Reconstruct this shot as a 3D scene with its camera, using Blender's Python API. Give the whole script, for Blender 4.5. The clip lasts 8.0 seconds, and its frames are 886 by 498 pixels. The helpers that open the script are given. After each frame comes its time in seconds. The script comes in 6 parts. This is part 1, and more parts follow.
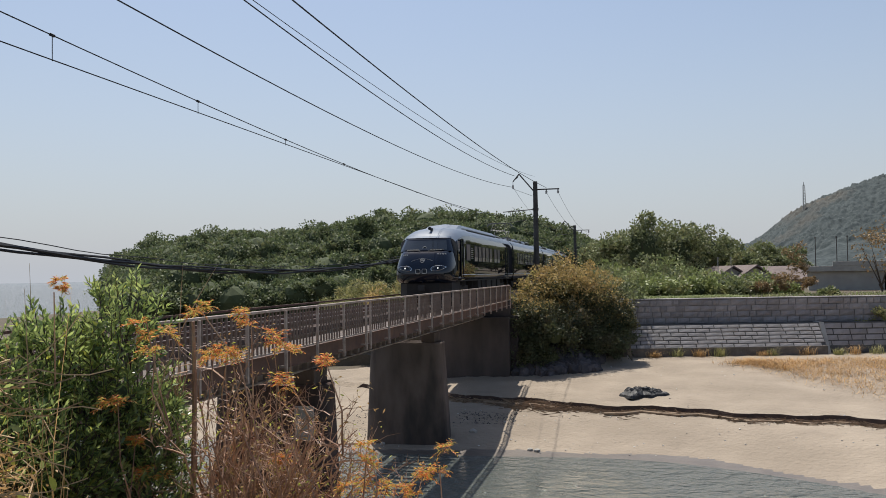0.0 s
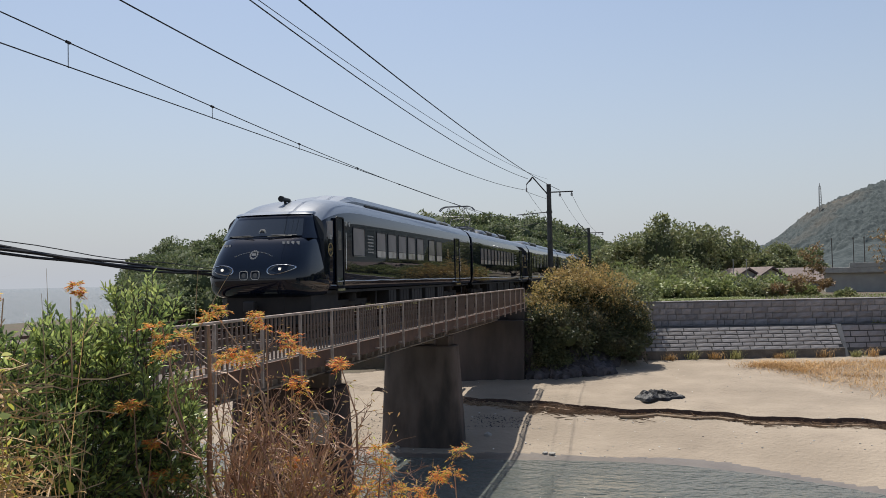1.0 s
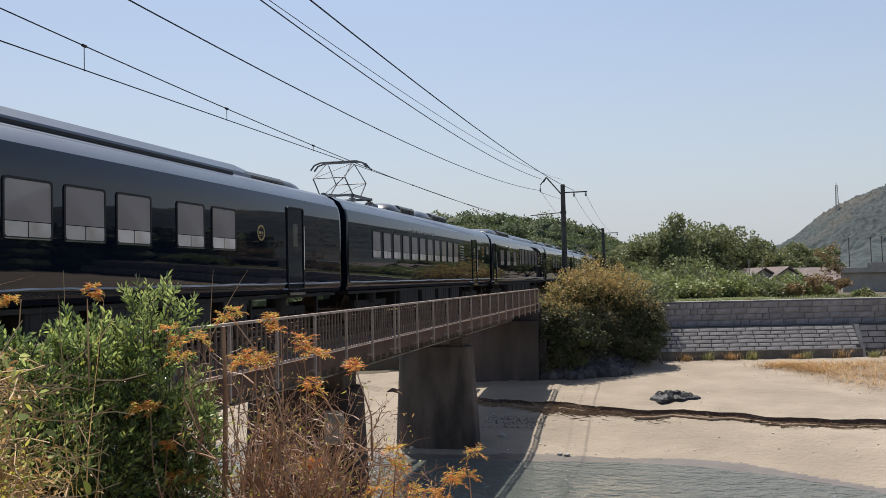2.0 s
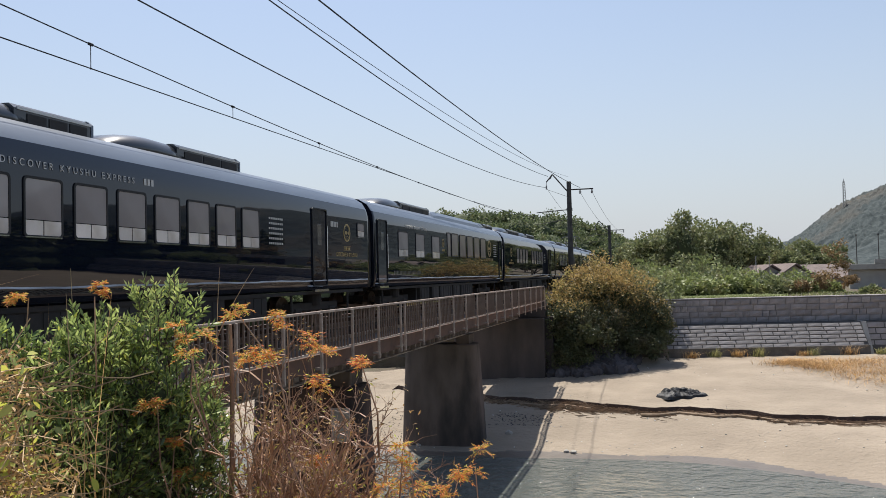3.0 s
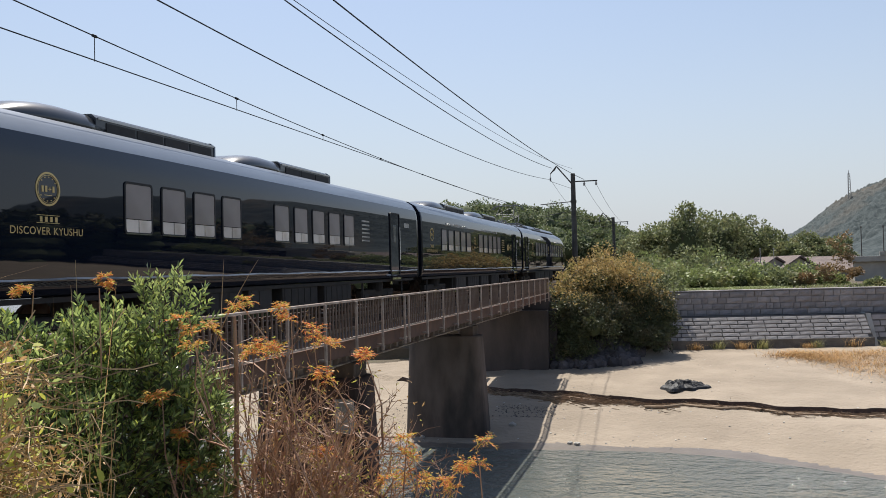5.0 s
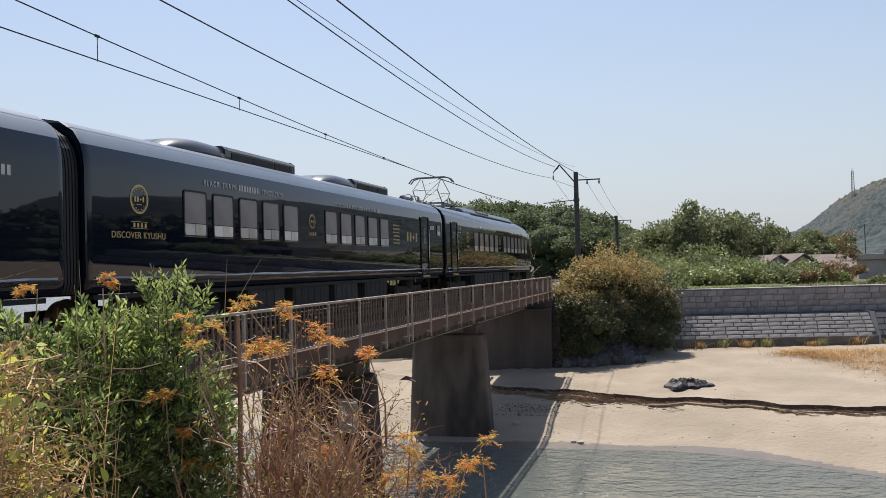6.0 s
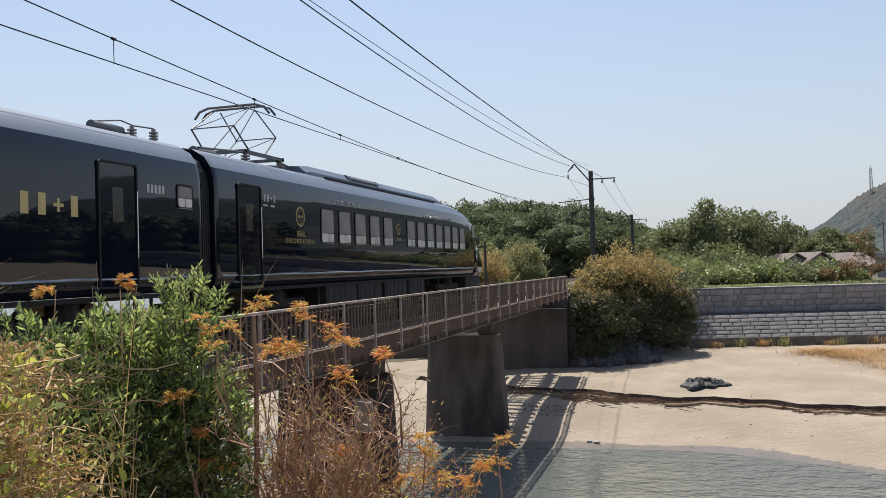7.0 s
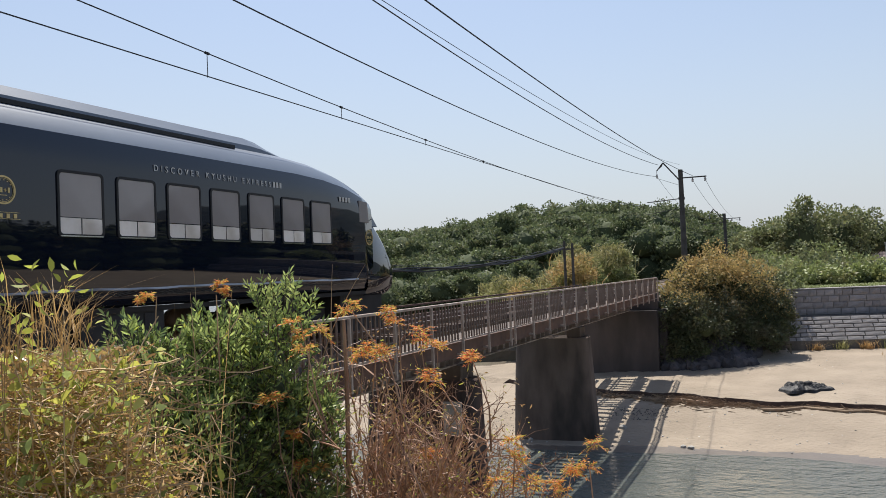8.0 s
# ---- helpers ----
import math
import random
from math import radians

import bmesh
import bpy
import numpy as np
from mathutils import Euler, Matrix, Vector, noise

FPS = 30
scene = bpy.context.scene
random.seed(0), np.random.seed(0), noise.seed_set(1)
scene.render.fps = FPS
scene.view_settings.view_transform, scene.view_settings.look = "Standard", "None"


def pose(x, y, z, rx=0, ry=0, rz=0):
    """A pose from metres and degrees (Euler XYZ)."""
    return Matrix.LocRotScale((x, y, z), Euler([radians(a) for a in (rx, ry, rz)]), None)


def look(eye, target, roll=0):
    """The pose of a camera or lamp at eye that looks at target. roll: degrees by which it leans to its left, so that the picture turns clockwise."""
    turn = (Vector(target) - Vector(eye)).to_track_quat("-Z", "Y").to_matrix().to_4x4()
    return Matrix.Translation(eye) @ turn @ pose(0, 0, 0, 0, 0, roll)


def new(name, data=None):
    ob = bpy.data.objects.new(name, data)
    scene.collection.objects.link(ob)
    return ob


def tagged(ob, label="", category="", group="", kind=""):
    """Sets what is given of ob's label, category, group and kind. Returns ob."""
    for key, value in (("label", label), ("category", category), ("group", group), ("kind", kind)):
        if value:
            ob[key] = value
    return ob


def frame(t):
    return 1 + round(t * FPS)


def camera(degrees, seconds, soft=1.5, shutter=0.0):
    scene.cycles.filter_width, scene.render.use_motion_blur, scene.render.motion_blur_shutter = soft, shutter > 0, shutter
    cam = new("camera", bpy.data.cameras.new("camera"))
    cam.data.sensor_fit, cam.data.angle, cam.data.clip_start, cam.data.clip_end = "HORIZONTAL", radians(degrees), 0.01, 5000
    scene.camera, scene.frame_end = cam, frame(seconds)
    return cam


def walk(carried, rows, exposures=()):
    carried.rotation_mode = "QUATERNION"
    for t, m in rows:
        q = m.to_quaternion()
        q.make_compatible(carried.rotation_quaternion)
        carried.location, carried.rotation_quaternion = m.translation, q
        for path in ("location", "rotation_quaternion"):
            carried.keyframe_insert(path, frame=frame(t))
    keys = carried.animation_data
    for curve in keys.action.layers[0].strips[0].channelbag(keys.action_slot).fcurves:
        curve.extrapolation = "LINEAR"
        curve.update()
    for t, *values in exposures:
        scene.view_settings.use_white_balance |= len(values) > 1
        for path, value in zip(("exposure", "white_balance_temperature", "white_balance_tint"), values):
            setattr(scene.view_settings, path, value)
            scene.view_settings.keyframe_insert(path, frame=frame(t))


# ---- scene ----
cam = camera(55.53, 8.0, soft=0.4)
PATH = [
    (0.0, pose(0, 0, 8, 91.746, 0.900, 12.900)),
    (0.5, pose(0, 0, 8, 91.887, 1.021, 13.333)),
    (1.0, pose(0, 0, 8, 91.990, 1.161, 13.843)),
    (1.5, pose(0, 0, 8, 92.074, 1.231, 14.377)),
    (3.0, pose(0, 0, 8, 91.899, 1.397, 15.212)),
    (3.5, pose(0, 0, 8, 91.724, 1.386, 15.247)),
    (4.0, pose(0, 0, 8, 91.551, 1.388, 15.304)),
    (4.5, pose(0, 0, 8, 91.428, 1.348, 15.377)),
    (6.0, pose(0, 0, 8, 91.287, 1.522, 15.683)),
    (6.5, pose(0, 0, 8, 91.254, 1.582, 15.892)),
    (7.0, pose(0, 0, 8, 91.306, 1.741, 16.698)),
    (7.5, pose(0, 0, 8, 91.402, 1.998, 18.414)),
    (8.0, pose(0, 0, 8, 91.736, 2.395, 22.597)),
]
walk(cam, PATH, exposures=((0.0, 0.09), (1.0, 0.10), (1.7, 0.16), (3.0, 0.31), (8.0, 0.33)))

# ---- light ----
SUN = Vector((-0.24, 0.45, 1.0)).normalized()      # towards the sun
world = bpy.data.worlds.new("sky")
scene.world = world
world.use_nodes = True
wn = world.node_tree
sky = wn.nodes.new("ShaderNodeTexSky")
sky.sky_type, sky.sun_disc = "NISHITA", False
sky.sun_elevation = math.asin(SUN.z)
sky.sun_rotation = math.atan2(SUN.x, SUN.y)
sky.altitude, sky.air_density, sky.dust_density, sky.ozone_density = 10, 1.0, 1.2, 1.1
# pale haze thickening towards the horizon
wtc, wsep, wmr, wpw, wmix = (wn.nodes.new(k) for k in ("ShaderNodeTexCoord", "ShaderNodeSeparateXYZ", "ShaderNodeMapRange", "ShaderNodeMath", "ShaderNodeMix"))
wn.links.new(wtc.outputs["Generated"], wsep.inputs[0])
wn.links.new(wsep.outputs["Z"], wmr.inputs[0])
wmr.inputs[1].default_value, wmr.inputs[2].default_value, wmr.inputs[3].default_value, wmr.inputs[4].default_value = 0.0, 0.75, 1.0, 0.0
wpw.operation = "POWER"
wpw.inputs[1].default_value = 2.6
wn.links.new(wmr.outputs[0], wpw.inputs[0])
wmix.data_type = "RGBA"
wmix.inputs[7].default_value = (3.98, 4.20, 4.60, 1)
wn.links.new(wpw.outputs[0], wmix.inputs[0])
wn.links.new(sky.outputs[0], wmix.inputs[6])
wn.links.new(wmix.outputs[2], wn.nodes["Background"].inputs[0])
wn.nodes["Background"].inputs[1].default_value = 0.117
sun = new("sun", bpy.data.lights.new("sun", "SUN"))
sun.data.energy, sun.data.angle, sun.data.color = 5.0, radians(0.6), (1.0, 0.95, 0.87)
sun.matrix_world = look((0, 0, 60), Vector((0, 0, 60)) - SUN)


# ---- materials ----
def material(name, color, rough=0.6, metal=0.0, color2=None, scale=3.0, detail=6.0, bump=0.0, bump_scale=None, coat=0.0, spots=None, spot_scale=0.6, per_piece=0.0, stretch=None, trans=0.0):
    m = bpy.data.materials.new(name)
    m.use_nodes = True
    n, l = m.node_tree.nodes, m.node_tree.links
    b = n["Principled BSDF"]
    b.inputs["Roughness"].default_value, b.inputs["Metallic"].default_value = rough, metal
    b.inputs["Coat Weight"].default_value, b.inputs["Coat Roughness"].default_value = coat, 0.03
    tc = n.new("ShaderNodeTexCoord")
    vec = tc.outputs["Object"]
    if stretch:
        mp = n.new("ShaderNodeMapping")
        mp.inputs["Scale"].default_value = stretch
        l.new(vec, mp.inputs["Vector"])
        vec = mp.outputs[0]

    def noise_node(s, d=detail):
        t = n.new("ShaderNodeTexNoise")
        t.inputs["Scale"].default_value, t.inputs["Detail"].default_value = s, d
        l.new(vec, t.inputs["Vector"])
        return t

    def mix(fac, a, c):
        x = n.new("ShaderNodeMix")
        x.data_type = "RGBA"
        for sock, v in ((x.inputs[0], fac), (x.inputs[6], a), (x.inputs[7], c)):
            if hasattr(v, "is_linked"):
                l.new(v, sock)
            elif isinstance(v, tuple):
                sock.default_value = (*v, 1)
            else:
                sock.default_value = v
        return x.outputs[2]

    def ramp(v, a, c):
        r = n.new("ShaderNodeMapRange")
        r.inputs[1].default_value, r.inputs[2].default_value = a, c
        l.new(v, r.inputs[0])
        return r.outputs[0]
    out = color
    if color2:
        out = mix(ramp(noise_node(scale).outputs["Fac"], 0.32, 0.68), color, color2)
    if spots:
        out = mix(ramp(noise_node(spot_scale, 8).outputs["Fac"], 0.5, 0.72), out if color2 else color, spots)
    if per_piece:
        oi = n.new("ShaderNodeObjectInfo")
        g = n.new("ShaderNodeNewGeometry")
        add = n.new("ShaderNodeMath")
        add.operation = "ADD"
        l.new(oi.outputs["Random"], add.inputs[0])
        l.new(g.outputs["Random Per Island"], add.inputs[1])
        fr = n.new("ShaderNodeMath")
        fr.operation = "FRACT"
        l.new(add.outputs[0], fr.inputs[0])
        hs = n.new("ShaderNodeHueSaturation")
        l.new(ramp(fr.outputs[0], -0.0, 1.0), hs.inputs["Value"])
        mr = hs.inputs["Value"].links[0].from_node
        mr.inputs[3].default_value, mr.inputs[4].default_value = 1 - per_piece, 1 + per_piece
        if hasattr(out, "is_linked"):
            l.new(out, hs.inputs["Color"])
        else:
            hs.inputs["Color"].default_value = (*out, 1)
        out = hs.outputs[0]
    if hasattr(out, "is_linked"):
        l.new(out, b.inputs["Base Color"])
    else:
        b.inputs["Base Color"].default_value = (*out, 1)
    if bump:
        bp = n.new("ShaderNodeBump")
        bp.inputs["Strength"].default_value, bp.inputs["Distance"].default_value = 1.0, bump
        l.new(noise_node(bump_scale or scale * 3).outputs["Fac"], bp.inputs["Height"])
        l.new(bp.outputs[0], b.inputs["Normal"])
    if trans:
        t = n.new("ShaderNodeBsdfTranslucent")
        if hasattr(out, "is_linked"):
            l.new(out, t.inputs[0])
        else:
            t.inputs[0].default_value = (*out, 1)
        ms = n.new("ShaderNodeMixShader")
        ms.inputs[0].default_value = trans
        l.new(b.outputs[0], ms.inputs[1])
        l.new(t.outputs[0], ms.inputs[2])
        l.new(ms.outputs[0], n["Material Output"].inputs[0])
    return m


M_SAND = material("sand", (0.335, 0.275, 0.208), 0.95, color2=(0.255, 0.207, 0.155), scale=0.45, detail=9, bump=0.07, bump_scale=5, spots=(0.25, 0.203, 0.15), spot_scale=0.16)
M_WET = material("wet_sand", (0.15, 0.125, 0.10), 0.45, color2=(0.115, 0.095, 0.078), scale=1.2, bump=0.02, bump_scale=6)
M_STEEP = material("dark_steep_sand", (0.085, 0.055, 0.042), 0.95, color2=(0.05, 0.034, 0.027), scale=4, bump=0.05, bump_scale=6)
# darker tone of the old concrete, for the far abutment
M_ABUTMENT = material("dark_abutment_concrete", (0.105, 0.085, 0.077), 0.9, color2=(0.058, 0.048, 0.044), scale=1.1, bump=0.03, bump_scale=7, spots=(0.045, 0.04, 0.037), spot_scale=0.6, stretch=(1, 1, 0.3))
M_SOIL = material("grassy_soil", (0.085, 0.068, 0.045), 0.95, color2=(0.11, 0.082, 0.055), scale=0.8, bump=0.1, bump_scale=4, spots=(0.07, 0.075, 0.035), spot_scale=0.3)
M_CONCRETE = material("old_concrete", (0.165, 0.125, 0.102), 0.9, color2=(0.088, 0.066, 0.054), scale=1.4, bump=0.02, bump_scale=9, spots=(0.04, 0.035, 0.031), spot_scale=0.7, stretch=(1, 1, 0.35))
M_RUSTED = material("rust_stained_concrete", (0.105, 0.062, 0.048), 0.9, color2=(0.055, 0.034, 0.028), scale=1.2, bump=0.02, bump_scale=8, spots=(0.03, 0.025, 0.023), spot_scale=0.6, stretch=(1, 1, 0.35))
M_PALE = material("pale_concrete", (0.42, 0.40, 0.36), 0.9, color2=(0.32, 0.30, 0.27), scale=2, bump=0.01)
M_RAILING = material("weathered_steel_paint", (0.52, 0.42, 0.35), 0.5, 0.0, color2=(0.34, 0.245, 0.185), scale=4, spots=(0.20, 0.11, 0.07), spot_scale=3)
M_GIRDER = material("girder_paint", (0.42, 0.36, 0.31), 0.7, 0.0, color2=(0.28, 0.22, 0.18), scale=1.5, spots=(0.13, 0.07, 0.04), spot_scale=1.1)
M_BALUSTER = material("brown_baluster_paint", (0.21, 0.145, 0.11), 0.65, color2=(0.14, 0.095, 0.07), scale=4)
M_TRUSS = material("brown_steel", (0.16, 0.08, 0.05), 0.7, 0.2, color2=(0.09, 0.05, 0.04), scale=3)
M_WALKWAY = material("walkway_board", (0.13, 0.10, 0.082), 0.85, color2=(0.09, 0.07, 0.057), scale=3)
M_RAIL = material("rail_steel", (0.25, 0.20, 0.17), 0.35, 0.9, color2=(0.16, 0.10, 0.07), scale=6)
M_SLEEPER = material("sleeper_wood", (0.14, 0.10, 0.08), 0.9, color2=(0.08, 0.06, 0.05), scale=5, stretch=(0.3, 2, 2))
M_BALLAST = material("ballast", (0.22, 0.18, 0.15), 0.95, color2=(0.11, 0.09, 0.08), scale=9, bump=0.04, bump_scale=14)
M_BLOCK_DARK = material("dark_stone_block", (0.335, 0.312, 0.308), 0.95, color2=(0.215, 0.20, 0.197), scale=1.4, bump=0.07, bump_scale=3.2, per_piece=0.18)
M_BLOCK_LIGHT = material("light_stone_block", (0.31, 0.29, 0.28), 0.95, color2=(0.235, 0.22, 0.21), scale=2.0, bump=0.03, bump_scale=4, per_piece=0.12)
M_BACKING = material("wall_backing", (0.25, 0.235, 0.23), 0.95, color2=(0.17, 0.16, 0.155), scale=2)
M_FOOTING = material("weathered_footing", (0.17, 0.15, 0.13), 0.95, color2=(0.10, 0.088, 0.076), scale=1.5, bump=0.04, bump_scale=5)
M_MORTAR = material("wall_joint", (0.10, 0.095, 0.09), 0.95, color2=(0.07, 0.065, 0.06), scale=2)
M_PAINT = material("black_gloss_paint", (0.004, 0.007, 0.016), 0.025, 0.0, bump=0.003, bump_scale=0.9, detail=2)
M_PAINT.node_tree.nodes["Principled BSDF"].inputs["Specular IOR Level"].default_value = 0.6
M_ROOF = material("grey_roof_paint", (0.135, 0.165, 0.21), 0.36, 0.0, color2=(0.115, 0.14, 0.18), scale=0.6, bump=0.004, bump_scale=1.5)
M_UNDER = material("underframe_black", (0.014, 0.0135, 0.013), 0.8, 0.0, color2=(0.028, 0.023, 0.02), scale=3)
M_EQUIP = material("equipment_grey", (0.03, 0.028, 0.027), 0.7, 0.0, color2=(0.018, 0.016, 0.015), scale=2)
M_PANTO = material("grey_pantograph_steel", (0.17, 0.17, 0.175), 0.5, 0.3, color2=(0.10, 0.10, 0.105), scale=5)
M_GLASS = material("tinted_window_glass", (0.075, 0.068, 0.062), 0.03, 0.0, coat=1.0)
M_BLIND = material("paper_screen", (0.85, 0.78, 0.72), 0.25, 0.0, color2=(0.62, 0.54, 0.46), scale=2.5, coat=1.0, per_piece=0.3)
M_GOLD = material("gold_leaf_trim", (0.62, 0.47, 0.22), 0.35, 0.8)
M_SILVER = material("silver_lettering", (0.55, 0.53, 0.50), 0.4, 0.6)
M_CHROME = material("bright_metal", (0.7, 0.7, 0.7), 0.15, 1.0)
M_RUBBER = material("black_rubber", (0.008, 0.008, 0.008), 0.6)
M_INSUL = material("grey_insulator", (0.25, 0.23, 0.22), 0.3)
M_MAST = material("dark_concrete_pole", (0.075, 0.07, 0.065), 0.85, color2=(0.05, 0.045, 0.04), scale=3)
M_WIRE = material("dark_wire", (0.03, 0.03, 0.032), 0.6, 0.4)
# mottled bright tone standing for a wavering reflection
M_GLINT = material("bright_glint_strip", (0.42, 0.40, 0.38), 0.3, 0.7, color2=(0.10, 0.095, 0.09), scale=1.3, stretch=(1, 1, 0.2))


# ---- building helpers ----
def part(name, bm, mat, parent=None, label="", smooth=False):
    me = bpy.data.meshes.new(name)
    bm.to_mesh(me)
    bm.free()
    me.materials.append(mat)
    if smooth:
        me.shade_smooth()
    ob = new(name, me)
    if parent:
        ob.parent = parent
    if label:
        ob["label"] = label
    return ob


def mesh_part(name, verts, faces, mat, parent=None, smooth=False):
    me = bpy.data.meshes.new(name)
    me.from_pydata([tuple(v) for v in verts], [], faces)
    me.materials.append(mat)
    if smooth:
        me.shade_smooth()
    ob = new(name, me)
    if parent:
        ob.parent = parent
    return ob


def shared(name, me, m, parent):
    ob = new(name, me)
    ob.parent = parent
    ob.matrix_basis = m
    return ob


def thing(name, m, label, category, group="", kind=""):
    e = new(name)
    e.empty_display_size = 0.3
    e.matrix_basis = m
    return tagged(e, label, category, group, kind)


def box(bm, x0, x1, y0, y1, z0, z1, bevel=0.0):
    r = bmesh.ops.create_cube(bm, size=1, matrix=Matrix.Translation(((x0 + x1) / 2, (y0 + y1) / 2, (z0 + z1) / 2)) @ Matrix.Diagonal((x1 - x0, y1 - y0, z1 - z0, 1)))
    if bevel:
        edges = list({e for v in r["verts"] for e in v.link_edges})
        bmesh.ops.bevel(bm, geom=edges, offset=bevel, segments=2, affect="EDGES", profile=0.5)
    return bm


def rod(bm, a, b, r0, r1=None, n=8):
    a, b = Vector(a), Vector(b)
    d = b - a
    m = Matrix.Translation((a + b) / 2) @ d.to_track_quat("Z", "Y").to_matrix().to_4x4()
    bmesh.ops.create_cone(bm, cap_ends=True, segments=n, radius1=r0, radius2=r0 if r1 is None else r1, depth=d.length, matrix=m)
    return bm


def tube(bm, pts, r, n=6):
    rings = []
    pts = [Vector(p) for p in pts]
    for i, p in enumerate(pts):
        d = pts[min(i + 1, len(pts) - 1)] - pts[max(i - 1, 0)]
        q = d.to_track_quat("Z", "Y")
        rings.append([bm.verts.new(p + q @ Vector((math.cos(2 * math.pi * k / n) * r, math.sin(2 * math.pi * k / n) * r, 0))) for k in range(n)])
    for a, b in zip(rings, rings[1:]):
        for k in range(n):
            bm.faces.new((a[k], a[(k + 1) % n], b[(k + 1) % n], b[k]))
    return bm


def loft(bm, sections, cap=True):
    rings = [[bm.verts.new(p) for p in s] for s in sections]
    n = len(rings[0])
    for a, b in zip(rings, rings[1:]):
        for k in range(n):
            bm.faces.new((a[k], a[(k + 1) % n], b[(k + 1) % n], b[k]))
    if cap:
        bm.faces.new(rings[0][::-1])
        bm.faces.new(rings[-1])
    bmesh.ops.recalc_face_normals(bm, faces=bm.faces)
    return bm


def sm(a, b, x):
    t = min(1.0, max(0.0, (x - a) / (b - a)))
    return t * t * (3 - 2 * t)


def B():
    return bmesh.new()


# ---- ground, water ----
RAIL = 6.75            # rail top
TX = -9.92             # track axis
WATER = 0.5
WD = Vector((math.cos(radians(12.9)), math.sin(radians(12.9))))     # along the river wall
W0 = Vector((-0.4, 57.0))


def wall_dist(x, y):
    """How far behind the face of the river wall."""
    return -(x - W0.x) * WD.y + (y - W0.y) * WD.x


def scarp_y(x):
    return 41.6 - 0.24 * x + (0.011 * x * x if x < 0 else 0) + 0.35 * math.sin(x * 0.9) + 0.2 * math.sin(x * 2.3 + 1) + 0.05 * math.sin(x * 7.1) + 0.04 * math.sin(x * 12.7)


def ground_z(x, y):
    # far side of the river: beach, step, upper beach
    shore = 34.6 + 0.35 * math.sin(x * 0.25 + 1) - 0.036 * min(max(0, x + 3), 22) ** 2
    z = -1.5 + 2.0 * sm(shore - 6, shore, y)
    z += 0.72 * sm(shore, shore + 7, y) + 0.02 * min(max(y - shore, 0), 5)
    sc = scarp_y(x)
    z += 0.23 * sm(sc - 0.03, sc + 0.03, y) + 0.13 * sm(sc, sc + 2.5, y) + 0.88 * sm(sc, sc + 14, y)
    # river wall and the land behind it
    d = wall_dist(x, y)
    land = 6.1 + 0.0035 * max(0, d)
    back = sm(1.1, 1.4, d) if x > -0.6 else 0
    # railway bank beyond the bridge
    bank = sm(49.6, 50.2 + 3.6 * sm(-7.5, -6.7, x), y) * (1 - sm(-7.6, -1.4, x)) * sm(-16.5 - 13.5 * sm(54, 60, y), -12.5, x)
    bank = max(bank, sm(52, 57, y) * sm(-9, -6, x)) if x <= -0.6 else max(back, 0)
    z = z + (land - z) * max(bank, back)
    # headland to the left, sea beyond
    if y > 44 and x < -12:
        h = 2.6 + 6.5 * math.exp(-((x + 30) / 32) ** 2 - ((y - 140) / 34) ** 2)
        z = max(z * bank + (1 - bank) * (z if y < 55 else h), 1.2 if x > -95 else -2)
        if y >= 55 and bank < 0.05:
            z = h
        if x < -90:
            z = z + (-2 - z) * (1 - sm(-112, -90, x))
    if x < -18 and y < 60:
        z = z + (-1.5 - z) * (1 - sm(-46, -20, x)) * (1 - sm(44, 60, y))
    # near bank, where the viewer stands
    near = 1 - sm(3.0, 12.5, y + 0.15 * x)
    if x < -60:
        near *= 1 - sm(60, 90, -x)
    z = z + (6.35 - z) * near
    return z


def axis_steps(lo, hi, fine0, fine1, step):
    v = list(np.arange(fine0, fine1 + step / 2, step))
    s, p = step, fine1
    while p < hi:
        s *= 1.22
        p += s
        v.append(min(p, hi))
    s, p = step, fine0
    while p > lo:
        s *= 1.22
        p -= s
        v.insert(0, max(p, lo))
    return v


def make_ground():
    xs = axis_steps(-2500, 2500, -16, 19, 0.32)
    ys = axis_steps(-300, 4000, 33, 58, 0.17)
    ys = sorted([y for y in ys if abs(y - 41.6) > 0.07] + [41.565, 41.635])
    verts = []
    for row in ys:
        for x in xs:
            # rows of the mesh bend to follow the step in the sand
            y = row + (scarp_y(max(-16.0, min(19.0, x))) - 41.6) * sm(28.6, 41.3, row) * (1 - sm(41.9, 55.0, row))
            z = ground_z(x, y)
            if -20 < x < 24 and 36 < y < 60:
                z += 0.05 * noise.noise((x * 0.6, y * 0.6, 0)) + 0.035 * noise.noise((x * 2.1, y * 2.1, 3))
            verts.append((x, y, z))
    n = len(xs)
    faces = [(j * n + i, j * n + i + 1, (j + 1) * n + i + 1, (j + 1) * n + i) for j in range(len(ys) - 1) for i in range(n - 1)]
    g = mesh_part("ground", verts, faces, M_SAND, smooth=True)
    g.data.materials.append(M_SOIL)
    g.data.materials.append(M_WET)
    g.data.materials.append(M_STEEP)
    for p in g.data.polygons:
        c = p.center
        beach = -70 < c.x and 15 < c.y < 60 and c.z < 2.75 and wall_dist(c.x, c.y) < 0.8
        p.material_index = 1 if not beach else (2 if c.z < 0.55 + 0.02 * math.sin(c.x * 0.8) else 0)
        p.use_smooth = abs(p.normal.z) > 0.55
        # steep beach faces take a much darker brown
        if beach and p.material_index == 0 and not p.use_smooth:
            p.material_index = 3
    tagged(g, "pale river sand and grassy bank along the water", "ground", kind="structure")


